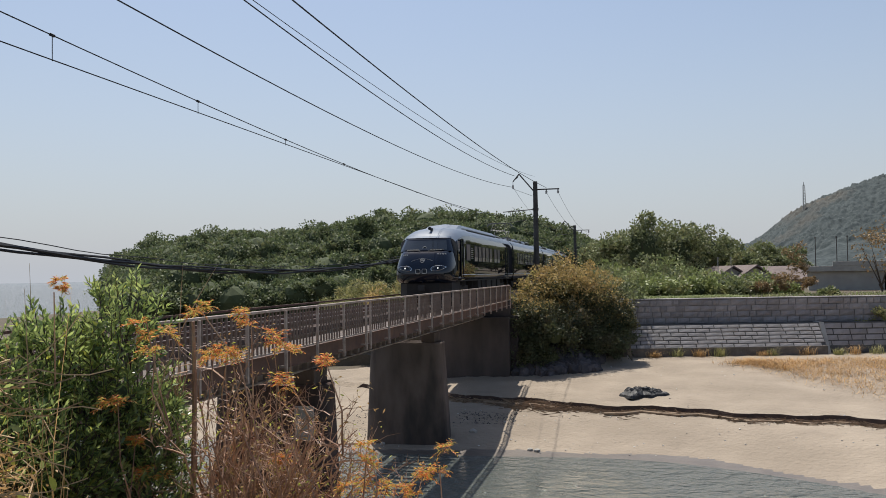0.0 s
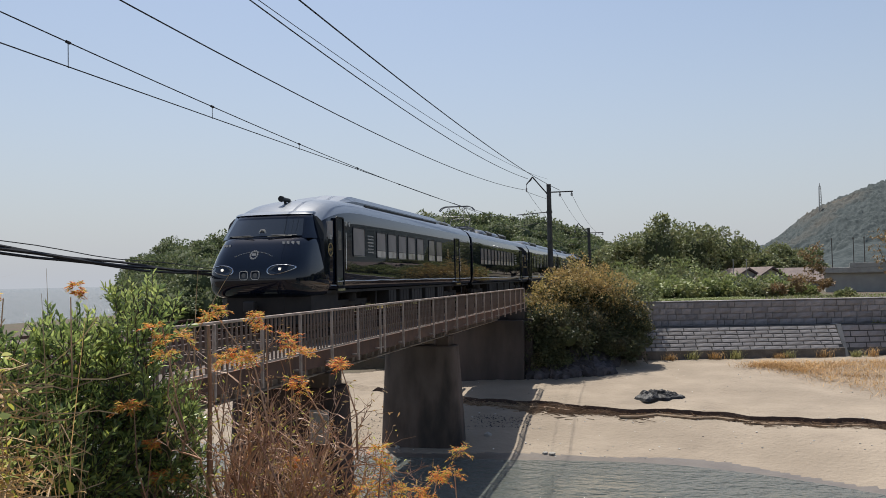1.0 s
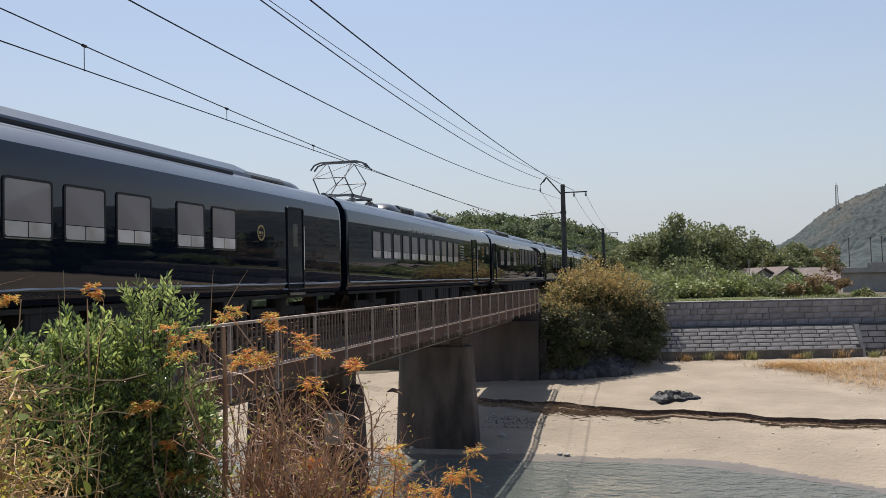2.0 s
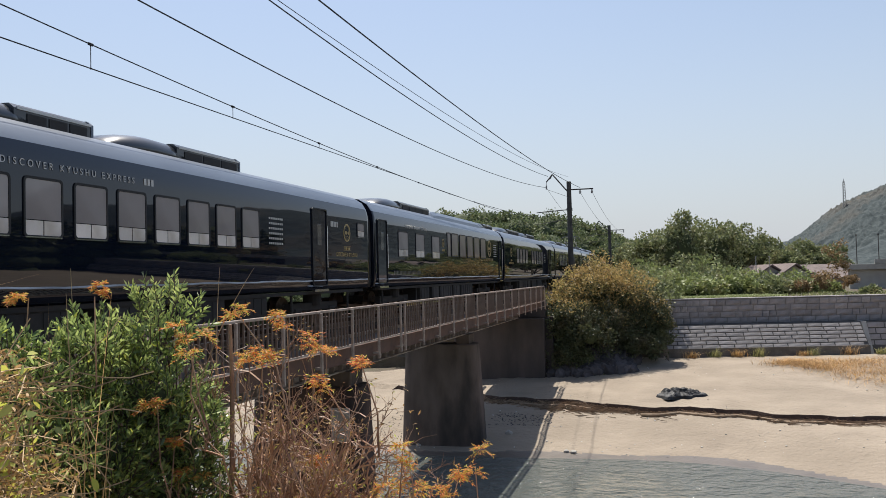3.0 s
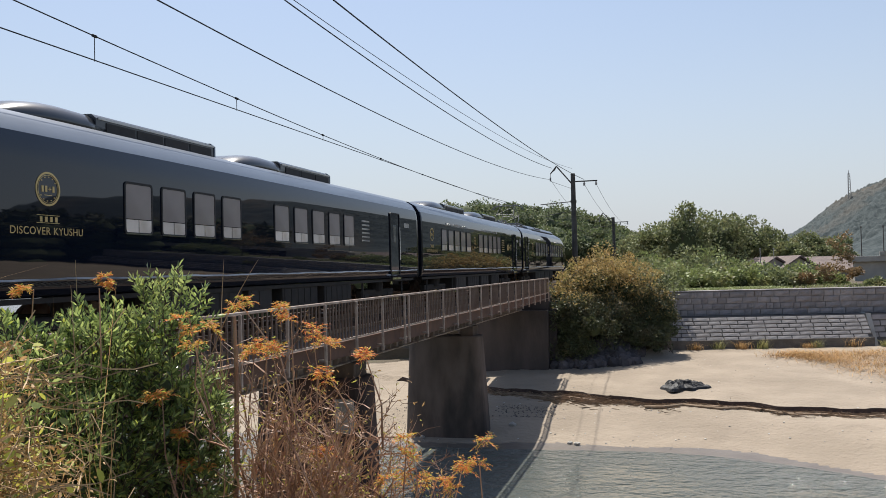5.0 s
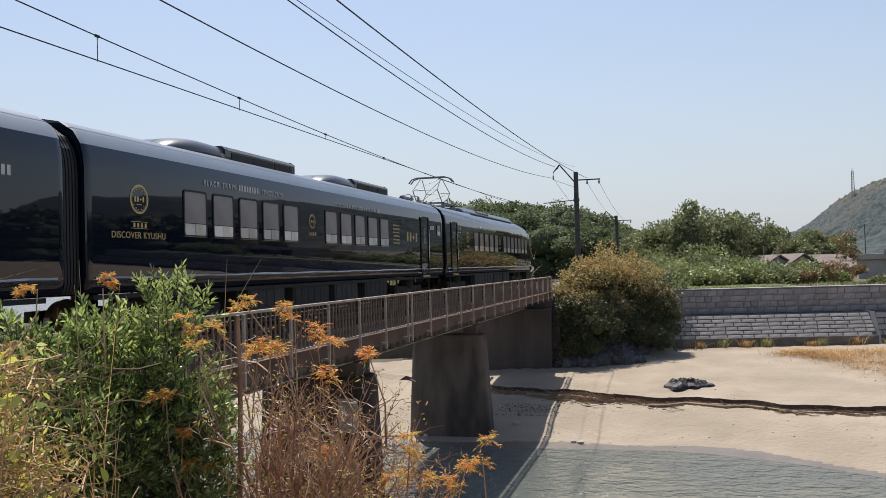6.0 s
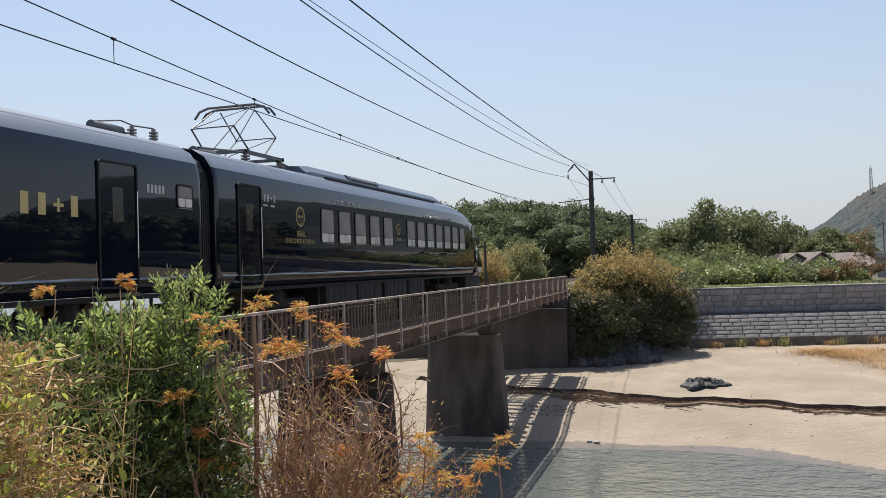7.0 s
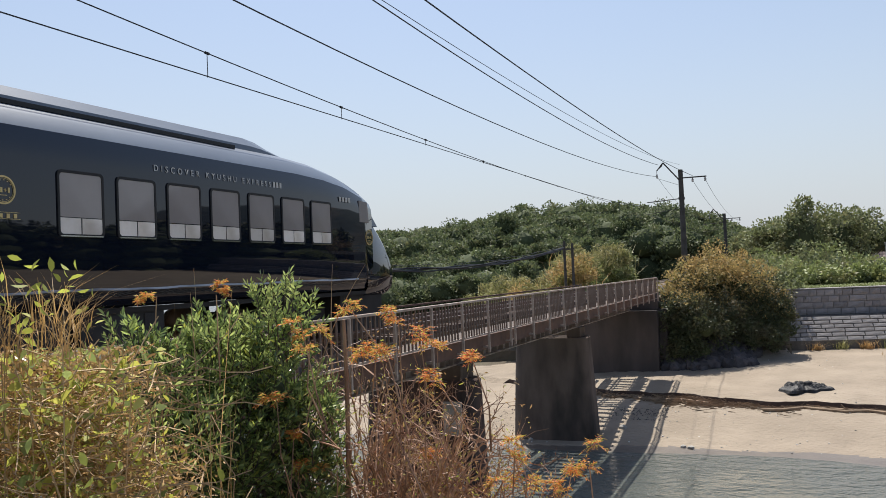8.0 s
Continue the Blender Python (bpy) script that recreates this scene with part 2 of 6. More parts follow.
def make_water():
    m = bpy.data.materials.new("river_water")
    m.use_nodes = True
    n, l = m.node_tree.nodes, m.node_tree.links
    b = n["Principled BSDF"]
    b.inputs["Base Color"].default_value = (0.12, 0.13, 0.115, 1)
    b.inputs["Roughness"].default_value, b.inputs["IOR"].default_value = 0.03, 1.33
    tc = n.new("ShaderNodeTexCoord")
    mp = n.new("ShaderNodeMapping")
    mp.inputs["Scale"].default_value = (1.0, 1.5, 1)
    mp.inputs["Rotation"].default_value = (0, 0, 0.35)
    l.new(tc.outputs["Object"], mp.inputs[0])
    hs = []
    for s, a in ((0.5, 1.0), (1.5, 1.0), (3.6, 0.55)):
        t = n.new("ShaderNodeTexNoise")
        t.inputs["Scale"].default_value, t.inputs["Detail"].default_value = s, 3
        l.new(mp.outputs[0], t.inputs["Vector"])
        x = n.new("ShaderNodeMath")
        x.operation = "MULTIPLY"
        x.inputs[1].default_value = a
        l.new(t.outputs["Fac"], x.inputs[0])
        hs.append(x)
    ad = n.new("ShaderNodeMath")
    l.new(hs[0].outputs[0], ad.inputs[0])
    l.new(hs[1].outputs[0], ad.inputs[1])
    ad2 = n.new("ShaderNodeMath")
    l.new(ad.outputs[0], ad2.inputs[0])
    l.new(hs[2].outputs[0], ad2.inputs[1])
    ad = ad2
    bp = n.new("ShaderNodeBump")
    bp.inputs["Strength"].default_value, bp.inputs["Distance"].default_value = 1.0, 0.4
    l.new(ad.outputs[0], bp.inputs["Height"])
    l.new(bp.outputs[0], b.inputs["Normal"])
    w = mesh_part("water", [(-2400, -290, WATER), (2400, -290, WATER), (2400, 3900, WATER), (-2400, 3900, WATER)], [(0, 1, 2, 3)], m)
    tagged(w, "rippled grey-green river water running to the sea", "water", kind="structure")


make_ground()
make_water()


# ---- bridge ----
RX = -7.2              # railing line
Y0, Y1 = 6.0, 48.7


def make_bridge():
    br = thing("railway_bridge", pose(0, 0, 0), "single-track steel girder bridge with a railed walkway over the river", "bridge")
    for gx in (-9.0, -10.85):
        for ya, yb in ((Y0, 22.0), (22.1, 36.4), (36.5, 49.3)):
            g = part("girder", box(B(), gx - 0.012, gx + 0.012, ya, yb, 5.48, 6.42), M_GIRDER, br)
            for z in (5.44, 6.42):
                part("flange", box(B(), gx - 0.16, gx + 0.16, ya, yb, z, z + 0.04), M_GIRDER, g)
            bm = box(B(), 0.0, 0.14, -0.012, 0.012, 5.482, 6.418)
            me = bpy.data.meshes.new("stiffener")
            bm.to_mesh(me)
            bm.free()
            me.materials.append(M_GIRDER)
            if gx > -9.5:
                y = ya + 0.25
                while y < yb - 0.1:
                    shared("stiffener", me, pose(gx + 0.014, y, 0), g)
                    y += 0.62
    for y in np.arange(Y0 + 1, 49, 2.4):
        part("cross_frame", rod(rod(box(B(), -10.83, -9.02, y - 0.04, y + 0.04, 6.3, 6.38), (-10.8, y, 5.5), (-9.05, y, 6.3), 0.04), (-10.8, y, 6.3), (-9.05, y, 5.5), 0.04), M_GIRDER, br)
    # walkway on brackets
    part("walkway", box(B(), -8.55, -7.36, Y0, Y1, 6.33, 6.39, 0.008), M_WALKWAY, br, "pale weathered walkway boards")
    part("edge_beam", box(B(), -7.355, -7.31, Y0, Y1, 6.06, 6.41, 0.006), M_TRUSS, br, "dark brown walkway edge beam")
    me = bpy.data.meshes.new("bracket")
    bm = box(B(), -8.83, -7.358, -0.04, 0.04, 6.22, 6.328)
    rod(bm, (-8.83, 0, 5.75), (-7.40, 0, 6.24), 0.035)
    box(bm, -7.308, RX + 0.02, -0.015, 0.015, 6.12, 6.16)
    bm.to_mesh(me)
    bm.free()
    me.materials.append(M_GIRDER)
    post_y = [22.17 + 1.79 * k for k in range(15)] + [21.8 - 1.79 * k for k in range(9)]
    post_y = sorted(y for y in post_y if Y0 < y < Y1) + [Y1 - 0.05]
    for y in post_y:
        shared("bracket", me, pose(0, y, 0), br)
    # railing
    rl = part("railing", box(B(), RX - 0.035, RX + 0.035, Y0, Y1, 7.29, 7.345, 0.012), M_RAILING, br, "weathered beige painted steel railing")
    part("bottom_rail", box(B(), RX - 0.02, RX + 0.02, Y0, Y1, 6.45, 6.49), M_RAILING, rl)
    me = bpy.data.meshes.new("post")
    bm = box(B(), -0.028, 0.028, -0.026, 0.026, 6.0, 7.30, 0.005)
    bm.to_mesh(me)
    bm.free()
    me.materials.append(M_RAILING)
    mb = bpy.data.meshes.new("baluster")
    bm = box(B(), -0.016, 0.016, -0.018, 0.018, 6.485, 7.292)
    bm.to_mesh(mb)
    bm.free()
    mb.materials.append(M_BALUSTER)
    for y in post_y:
        shared("post", me, pose(RX + 0.052, y, 0), rl)
    for a, b in zip(post_y, post_y[1:]):
        if b - a < 0.6:
            continue
        k = max(2, round((b - a) / 0.18))
        for i in range(1, k):
            shared("baluster", mb, pose(RX, a + (b - a) * i / k, 0), rl)
    # far kerb rail
    part("far_kerb", box(box(B(), -11.75, -11.6, Y0, 49.4, 6.46, 6.72), -11.72, -11.66, Y0, 49.4, 7.0, 7.06), M_TRUSS, br, "rust-brown steel edge beam")
    # track
    for i, y in enumerate(np.arange(Y0, 49.4, 0.56)):
        part("sleeper", box(B(), -11.1, -8.72, y - 0.1, y + 0.1, 6.465, 6.60, 0.01), M_SLEEPER, br)


def make_track():
    tr = thing("track", pose(0, 0, 0), "single railway track of two worn steel rails", "railway track", kind="structure")
    for s in (-0.5665, 0.5665):
        bm = box(B(), TX + s - 0.033, TX + s + 0.033, -60, 400, 6.71, 6.75, 0.006)
        box(bm, TX + s - 0.008, TX + s + 0.008, -60, 400, 6.62, 6.71)
        box(bm, TX + s - 0.06, TX + s + 0.06, -60, 400, 6.602, 6.62)
        part("rail", bm, M_RAIL, tr)
    for s in (-0.4, 0.4):
        part("guard_rail", box(B(), TX + s - 0.025, TX + s + 0.025, Y0, 49.4, 6.602, 6.73), M_TRUSS, tr, "rust-brown guard rail")
    # ballast bed on land
    for ya, yb in ((-60, Y0 - 0.05), (49.9, 400)):
        bm = B()
        loft(bm, [[(TX - 2.6, y, 5.9), (TX + 2.6, y, 5.9), (TX + 1.5, y, 6.64), (TX - 1.5, y, 6.64)] for y in np.linspace(ya, yb, 40)])
        part("ballast", bm, M_BALLAST, tr, "grey-brown ballast bed")


def pier_mesh(name, mat, parent, base, top, ys=1.0):
    secs = []
    for z, k in ((base, 1.0), (base + 0.3, 0.99), ((base + top) / 2, 0.92), (top - 0.05, 0.835), (top, 0.81)):
        pts = []
        for a in range(32):
            t = 2 * math.pi * a / 32
            c, s = math.cos(t), math.sin(t)
            pts.append((math.copysign(abs(c) ** 0.42, c) * 1.95 * k, math.copysign(abs(s) ** 0.55, s) * 0.95 * k * ys, z))
        secs.append(pts)
    return part(name, loft(B(), secs), mat, parent, smooth=False)


def make_piers():
    for y, z0 in ((36.6, -1.0), (22.4, -2.5)):
        p = thing("bridge_pier", pose(-10.05, y, 0), "stained dark concrete bridge pier standing in sand and water", "bridge pier", "river piers")
        pier_mesh("shaft", M_CONCRETE if y > 30 else M_RUSTED, p, z0, 5.02)
        part("bearing_block", box(B(), -0.3 + 1.05, 0.3 + 1.05, -0.5, 0.5, 5.02, 5.44, 0.02), M_CONCRETE, p)
        part("bearing_block", box(B(), -0.3 - 0.8, 0.3 - 0.8, -0.5, 0.5, 5.02, 5.44, 0.02), M_CONCRETE, p)
        if y < 30:
            for z in (1.9, 3.6):
                part("gauge_plate", box(B(), 0.95, 1.5, -0.97, -0.90, z, z + 0.9, 0.01), M_PALE, p, "pale faded plate on the pier face")
    a = thing("bridge_abutment", pose(0, 0, 0), "dark concrete abutment under the bridge end", "abutment", "bridge abutments")
    part("front_wall", box(B(), -12.8, -7.35, 49.3, 50.4, 0.8, 5.43, 0.03), M_ABUTMENT, a)
    part("back_wall", box(B(), -12.8, -7.35, 49.85, 50.4, 5.434, 6.45, 0.03), M_ABUTMENT, a)
    part("wing_wall", box(B(), -7.345, -6.9, 49.9, 56, 0.8, 5.5, 0.03), M_ABUTMENT, a)
    a = thing("bridge_abutment", pose(0, 0, 0), "pale concrete abutment at the near bank", "abutment", "bridge abutments")
    part("front_wall", box(B(), -12.8, -7.2, 4.6, 5.9, 0.8, 5.95, 0.03), M_PALE, a)


# ---- river wall ----
def make_river_wall():
    w = thing("wall_river", Matrix.Translation((W0.x, W0.y, 0)) @ pose(0, 0, 0, 0, 0, 12.9), "river wall of dark stone blocks above pale battered blocks", "river wall", kind="structure")
    L = 34.0
    part("upper_core", box(B(), 0.0, L, 0.06, 0.9, 4.3, 6.10, 0.01), M_BACKING, w)
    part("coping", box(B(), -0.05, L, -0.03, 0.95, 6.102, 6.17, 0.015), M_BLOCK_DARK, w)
    bat = 1.15                                     # run of the battered part
    za, zb = 3.12, 4.52

    ledge = 0.86

    def sheet(x0, x1, z0, z1, run0, run1, name, mat, thick=0.9):
        bm = B()
        loft(bm, [[(x, -run0 - ledge, z0), (x, thick, z0), (x, thick, z1), (x, -run1 - ledge, z1)] for x in (x0, x1)])
        return part(name, bm, mat, w)
    sheet(-1.6, 12.0, za, zb, bat - 0.05, -0.05, "lower_core", M_MORTAR)
    sheet(-1.6, 12.0, 1.8, za - 0.004, bat + 0.12, bat + 0.12, "footing", M_FOOTING)
    sheet(12.35, L, 2.6, zb, 0.55, -0.05, "side_core", M_MORTAR)
    sheet(12.05, 12.35, 2.0, zb + 0.02, bat + 0.1, 0.02, "pilaster", M_PALE)
    sheet(-1.6, -0.02, zb + 0.004, 6.12, -0.06, -1.3, "end_core", M_MORTAR, 1.6)
    rnd = random.Random(4)
    kinds = {}

    def block(wd, ht, mat, key, lift=0.008):
        if key not in kinds:
            bm = B()
            nx, nz = 4, 3
            g = [[bm.verts.new((wd * i / nx, -(lift * (0.3 + 0.7 * rnd.random())) if 0 < i < nx and 0 < j < nz else 0.0, ht * j / nz)) for i in range(nx + 1)] for j in range(nz + 1)]
            for j in range(nz):
                for i in range(nx):
                    bm.faces.new((g[j][i], g[j][i + 1], g[j + 1][i + 1], g[j + 1][i]))
            r = bmesh.ops.extrude_edge_only(bm, edges=[e for e in bm.edges if e.is_boundary])
            bmesh.ops.translate(bm, verts=[v for v in r["geom"] if isinstance(v, bmesh.types.BMVert)], vec=(0, 0.07, 0))
            bmesh.ops.recalc_face_normals(bm, faces=bm.faces)
            me = bpy.data.meshes.new("stone_block")
            bm.to_mesh(me)
            bm.free()
            me.materials.append(mat)
            kinds[key] = me
        return kinds[key]
    # upper rows
    for r in range(4):
        x = 0.02 - (0.35 if r % 2 else 0)
        h = 1.56 / 4
        while x < L - 1:
            wd = rnd.choice((0.45, 0.6, 0.8, 1.0))
            xx = max(x, 0.02)
            if x + wd - xx > 0.3:
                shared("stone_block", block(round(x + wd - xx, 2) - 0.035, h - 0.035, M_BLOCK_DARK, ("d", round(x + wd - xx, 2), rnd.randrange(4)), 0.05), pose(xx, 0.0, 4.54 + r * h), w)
            x += wd
    # battered rows
    tilt = -math.degrees(math.atan2(bat, zb - za))
    ln = math.hypot(bat, zb - za) / 6
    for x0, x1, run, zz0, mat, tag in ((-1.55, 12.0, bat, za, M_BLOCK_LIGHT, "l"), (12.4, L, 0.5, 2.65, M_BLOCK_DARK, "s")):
        t2 = tilt if tag == "l" else -math.degrees(math.atan2(0.5, zb - zz0))
        for r in range(6 if tag == "l" else 5):
            x = x0 - (0.6 if r % 2 else 0.0)
            k = r / (6 if tag == "l" else 5)
            while x < x1 - 0.3:
                wd = rnd.choice((0.75, 0.9, 1.1))
                xx, xe = max(x, x0), min(x + wd, x1)
                if xe - xx > 0.25:
                    l2 = ln if tag == "l" else math.hypot(0.5, zb - zz0) / 5
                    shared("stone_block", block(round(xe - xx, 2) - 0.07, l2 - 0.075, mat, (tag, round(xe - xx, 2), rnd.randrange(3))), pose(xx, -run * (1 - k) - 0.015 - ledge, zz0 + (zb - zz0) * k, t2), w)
                x += wd
    for r in range(5):
        for xx, wd in ((-1.55, 0.72), (-0.8, 0.76)):
            shared("stone_block", block(wd, 0.33, M_BLOCK_LIGHT, ("e", wd, rnd.randrange(2))), pose(xx, 0.05 - ledge + r * 0.25, 4.54 + r * 0.31, -38), w)


make_bridge()
make_track()
make_piers()
make_river_wall()


# ---- overhead line ----
MY = 65.0


def make_mast(y, top):
    m = thing("line_mast", pose(-7.45, y, 0), "dark tapered overhead line mast with arms and insulators", "line mast", "overhead line masts")
    part("pole", rod(B(), (0, 0, 5.5), (0, 0, top), 0.24, 0.17, 14), M_MAST, m, smooth=False)
    part("pole_cap", rod(B(), (0, 0, top), (0, 0, top + 0.06), 0.19, 0.15, 14), M_MAST, m)
    z = top - 0.62
    part("cross_arm", box(B(), -0.1, 1.85, -0.05, 0.05, z, z + 0.09, 0.01), M_MAST, m)
    for x in (0.85, 1.75):
        part("insulator", rod(rod(rod(B(), (x, 0, z), (x, 0, z - 0.12), 0.05), (x, 0, z - 0.12), (x, 0, z - 0.2), 0.09), (x, 0, z - 0.22), (x, 0, z - 0.3), 0.08), M_INSUL, m)
    part("lifting_arm", rod(rod(B(), (-0.1, 0, z - 0.1), (-1.25, 0, z + 1.3), 0.05), (-1.25, 0, z + 1.3), (-1.73, 0, z + 0.72), 0.045), M_MAST, m)
    part("arm_plate", loft(B(), [[(-1.2, q, z + 1.32), (-1.72, q, z + 0.74), (-1.36, q, z + 1.0)] for q in (-0.02, 0.02)]), M_MAST, m)
    part("drop_insulator", rod(rod(B(), (-1.73, 0, z + 0.72), (-1.73, 0, z + 0.45), 0.02), (-1.73, 0, z + 0.45), (-1.73, 0, z + 0.16), 0.06), M_INSUL, m)
    part("cantilever", rod(rod(B(), (0, 0, 12.95), (-2.55, 0, 12.8), 0.035), (0, 0, 13.9), (-1.72, 0, z + 0.15), 0.012), M_MAST, m, "thin grey steel cantilever arm")
    part("steady_arm", rod(B(), (-0.1, 0, 12.2), (-2.5, 0, 11.9), 0.02), M_MAST, m)
    part("band", rod(B(), (0, 0, 12.85), (0, 0, 13.05), 0.23, 0.23, 14), M_MAST, m)
    return m


def wire(name, fn, y0, y1, r, label, steps=26):
    w = part(name, tube(B(), [(*fn(y),) for y in np.linspace(y0, y1, steps)], r, 5), M_WIRE)
    return tagged(w, label, "overhead wire", "overhead wires")


def par(x0, x1, y0, y1, za, zm, zb):
    """A sagging wire through za, zm, zb at y0, the middle and y1."""
    def fn(y):
        t = (y - y0) / (y1 - y0)
        return (x0 + (x1 - x0) * t, y, za * (1 - t) * (1 - 2 * t) + zm * 4 * t * (1 - t) + zb * t * (2 * t - 1))
    return fn


def messenger(y):
    t = (y - 37.0) / 28.5
    return 11.88 + 0.61 * t * t if y <= 66 else 11.88 + 0.64 * ((y - 94) / 28.5) ** 2


def make_wires():
    make_mast(MY, 15.05)
    make_mast(108.0, 13.95)
    cat = thing("catenary", pose(0, 0, 0), "contact wire hung on droppers from a sagging carrier wire", "overhead wire", "overhead wires")
    part("contact_wire", tube(B(), [(TX + 0.1 * math.sin(y * 0.05), y, 11.86) for y in np.linspace(-15, 150, 60)], 0.012, 5), M_WIRE, cat)
    part("carrier_wire", tube(B(), [(TX, y, messenger(y)) for y in np.linspace(-5, 123, 70)], 0.012, 5), M_WIRE, cat)
    for k in range(-1, 20):
        y = 12.8 + 5.06 * k
        part("dropper", rod(rod(B(), (TX, y, 11.86), (TX, y, messenger(y)), 0.008, n=5), (TX, y - 0.05, messenger(y)), (TX, y + 0.05, messenger(y)), 0.03, n=6), M_WIRE, cat)
    wire("feeder_wire", par(-9.5, -9.18, 8, MY, 13.46, 13.33, 14.72), -2, MY, 0.016, "single dark feeder wire sagging between masts")
    wire("feeder_wire", par(-9.18, -9.18, MY, 108, 14.72, 13.0, 13.6), MY, 108, 0.012, "single dark feeder wire sagging between masts")
    wire("power_wire", par(-9.0, -9.05, 8, MY, 15.01, 14.53, 15.6), 3, MY, 0.018, "thick dark power wire above the railway")
    wire("power_wire", par(-7.6, -7.5, 8, MY, 13.84, 13.96, 15.5), 3, MY, 0.009, "thin dark power wire above the railway")
    wire("power_wire", par(-6.8, -6.6, 8, MY, 13.84, 13.72, 14.6), 3, MY, 0.018, "thick dark power wire above the railway")
    for x in (-6.6, -5.7):
        wire("power_wire", par(x, x, MY, 108, 14.25, 12.9, 13.1), MY, 108, 0.012, "thin dark power wire above the railway")
    # cable line beside the bridge
    p = thing("cable_pole", pose(-13.0, 50.9, 0), "pair of short dark posts carrying the cable", "cable pole")
    part("post", rod(B(), (0, 0, 5.0), (0, 0, 9.75), 0.09, 0.08, 10), M_MAST, p)
    part("post", rod(B(), (0.45, 0.2, 5.0), (0.45, 0.2, 9.6), 0.09, 0.08, 10), M_MAST, p)
    part("cross_bar", box(B(), -0.1, 0.6, -0.04, 0.2, 9.2, 9.28), M_MAST, p)
    c = thing("cable_bundle", pose(0, 0, 0), "sagging black telephone cable bundle beside the bridge", "cable")
    for i, (dz, r, k) in enumerate(((0.0, 0.045, 0), (0.05, 0.032, 0.35), (-0.06, 0.034, -0.2), (0.17, 0.012, 0.0))):
        pts = []
        for y in np.linspace(3, 50.9, 50):
            z = 8.22 + 1.12 * ((y - 28) / 22.9) ** 2 * (1.0 if y > 28 else 1.5)
            pts.append((-13 + 0.03 * math.sin(y * 0.8 * (1 + k) + i), y, z + dz + 0.025 * math.sin(y * 1.3 + i * 2)))
        part("cable", tube(B(), pts, r, 6), M_WIRE, c)


make_wires()


# ---- foliage helpers ----
def leaf_material(name, c1, c2, trans=0.35, spots=None, rough=0.6, vary=0.35):
    return material(name, c1, rough, color2=c2, scale=1.7, detail=3, trans=trans, per_piece=vary, spots=spots, spot_scale=0.9)


L_FOREST = leaf_material("forest_leaves", (0.155, 0.19, 0.085), (0.10, 0.13, 0.058), 0.35, (0.20, 0.20, 0.095), rough=0.6)
L_TREE = leaf_material("tree_leaves", (0.225, 0.25, 0.105), (0.14, 0.165, 0.075), 0.35, (0.26, 0.23, 0.11))
L_KUDZU = leaf_material("pale_creeper_leaves", (0.29, 0.33, 0.12), (0.18, 0.22, 0.08), 0.3, (0.30, 0.28, 0.12))
L_GOLD = leaf_material("golden_brown_leaves", (0.50, 0.34, 0.14), (0.34, 0.27, 0.10), 0.4, (0.26, 0.27, 0.09))
L_DARK = leaf_material("dark_green_leaves", (0.11, 0.125, 0.055), (0.07, 0.084, 0.042), 0.22, (0.14, 0.11, 0.055))
L_BRIGHT = leaf_material("bright_evergreen_leaves", (0.44, 0.52, 0.17), (0.28, 0.36, 0.11), 0.5, (0.60, 0.60, 0.22), rough=0.22)
L_YELLOW = leaf_material("yellow_green_leaves", (0.56, 0.56, 0.10), (0.36, 0.42, 0.08), 0.5, (0.6, 0.46, 0.13))
L_ORANGE = leaf_material("orange_autumn_leaves", (0.72, 0.20, 0.07), (0.72, 0.32, 0.09), 0.45, (0.62, 0.13, 0.08), vary=0.35)
L_DRY = leaf_material("dry_grass", (0.62, 0.41, 0.18), (0.46, 0.28, 0.12), 0.35, (0.28, 0.17, 0.08))
L_REED = leaf_material("yellow_green_reeds", (0.31, 0.32, 0.12), (0.40, 0.34, 0.16), 0.3, (0.12, 0.16, 0.05))
L_BROWN = leaf_material("withered_leaves", (0.44, 0.25, 0.10), (0.50, 0.35, 0.14), 0.4, (0.24, 0.12, 0.05))
L_BARE = leaf_material("dull_brown_leaves", (0.29, 0.185, 0.095), (0.23, 0.17, 0.08), 0.3, (0.17, 0.12, 0.06))
M_BARK = material("bark", (0.10, 0.075, 0.055), 0.9, color2=(0.06, 0.045, 0.035), scale=6, bump=0.01)
M_TWIG = material("red_brown_twigs", (0.29, 0.15, 0.095), 0.5, color2=(0.50, 0.33, 0.21), scale=4, per_piece=0.4)
M_STALK = material("dry_stalks", (0.56, 0.40, 0.22), 0.75, color2=(0.36, 0.24, 0.13), scale=3, per_piece=0.35)
# dark tone stands for the shade within crowns, on added solid hearts
M_CORE = material("inner_shade", (0.05, 0.065, 0.026), 0.95, color2=(0.075, 0.09, 0.038), scale=1.2)


def quads(name, v, mat, parent=None):
    """v: n x corners x 3 points, one face each."""
    n, k = len(v), v.shape[1]
    me = bpy.data.meshes.new(name)
    me.vertices.add(n * k)
    me.vertices.foreach_set("co", np.asarray(v, dtype=np.float32).ravel())
    me.loops.add(n * k)
    me.loops.foreach_set("vertex_index", np.arange(n * k, dtype=np.int32))
    me.polygons.add(n)
    me.polygons.foreach_set("loop_start", np.arange(0, n * k, k, dtype=np.int32))
    me.polygons.foreach_set("loop_total", np.full(n, k, dtype=np.int32))
    me.update(calc_edges=True)
    me.materials.append(mat)
    ob = new(name, me)
    if parent:
        ob.parent = parent
    return tagged(ob, kind="stuff") if parent else ob


def pointed(v):
    """Six-cornered leaf outlines from the four-cornered ones."""
    a, l, t, r = (v[:, k] for k in range(4))
    return np.stack([a, a * 0.35 + l * 0.65, l * 0.72 + t * 0.28, t, r * 0.72 + t * 0.28, a * 0.35 + r * 0.65], axis=1)


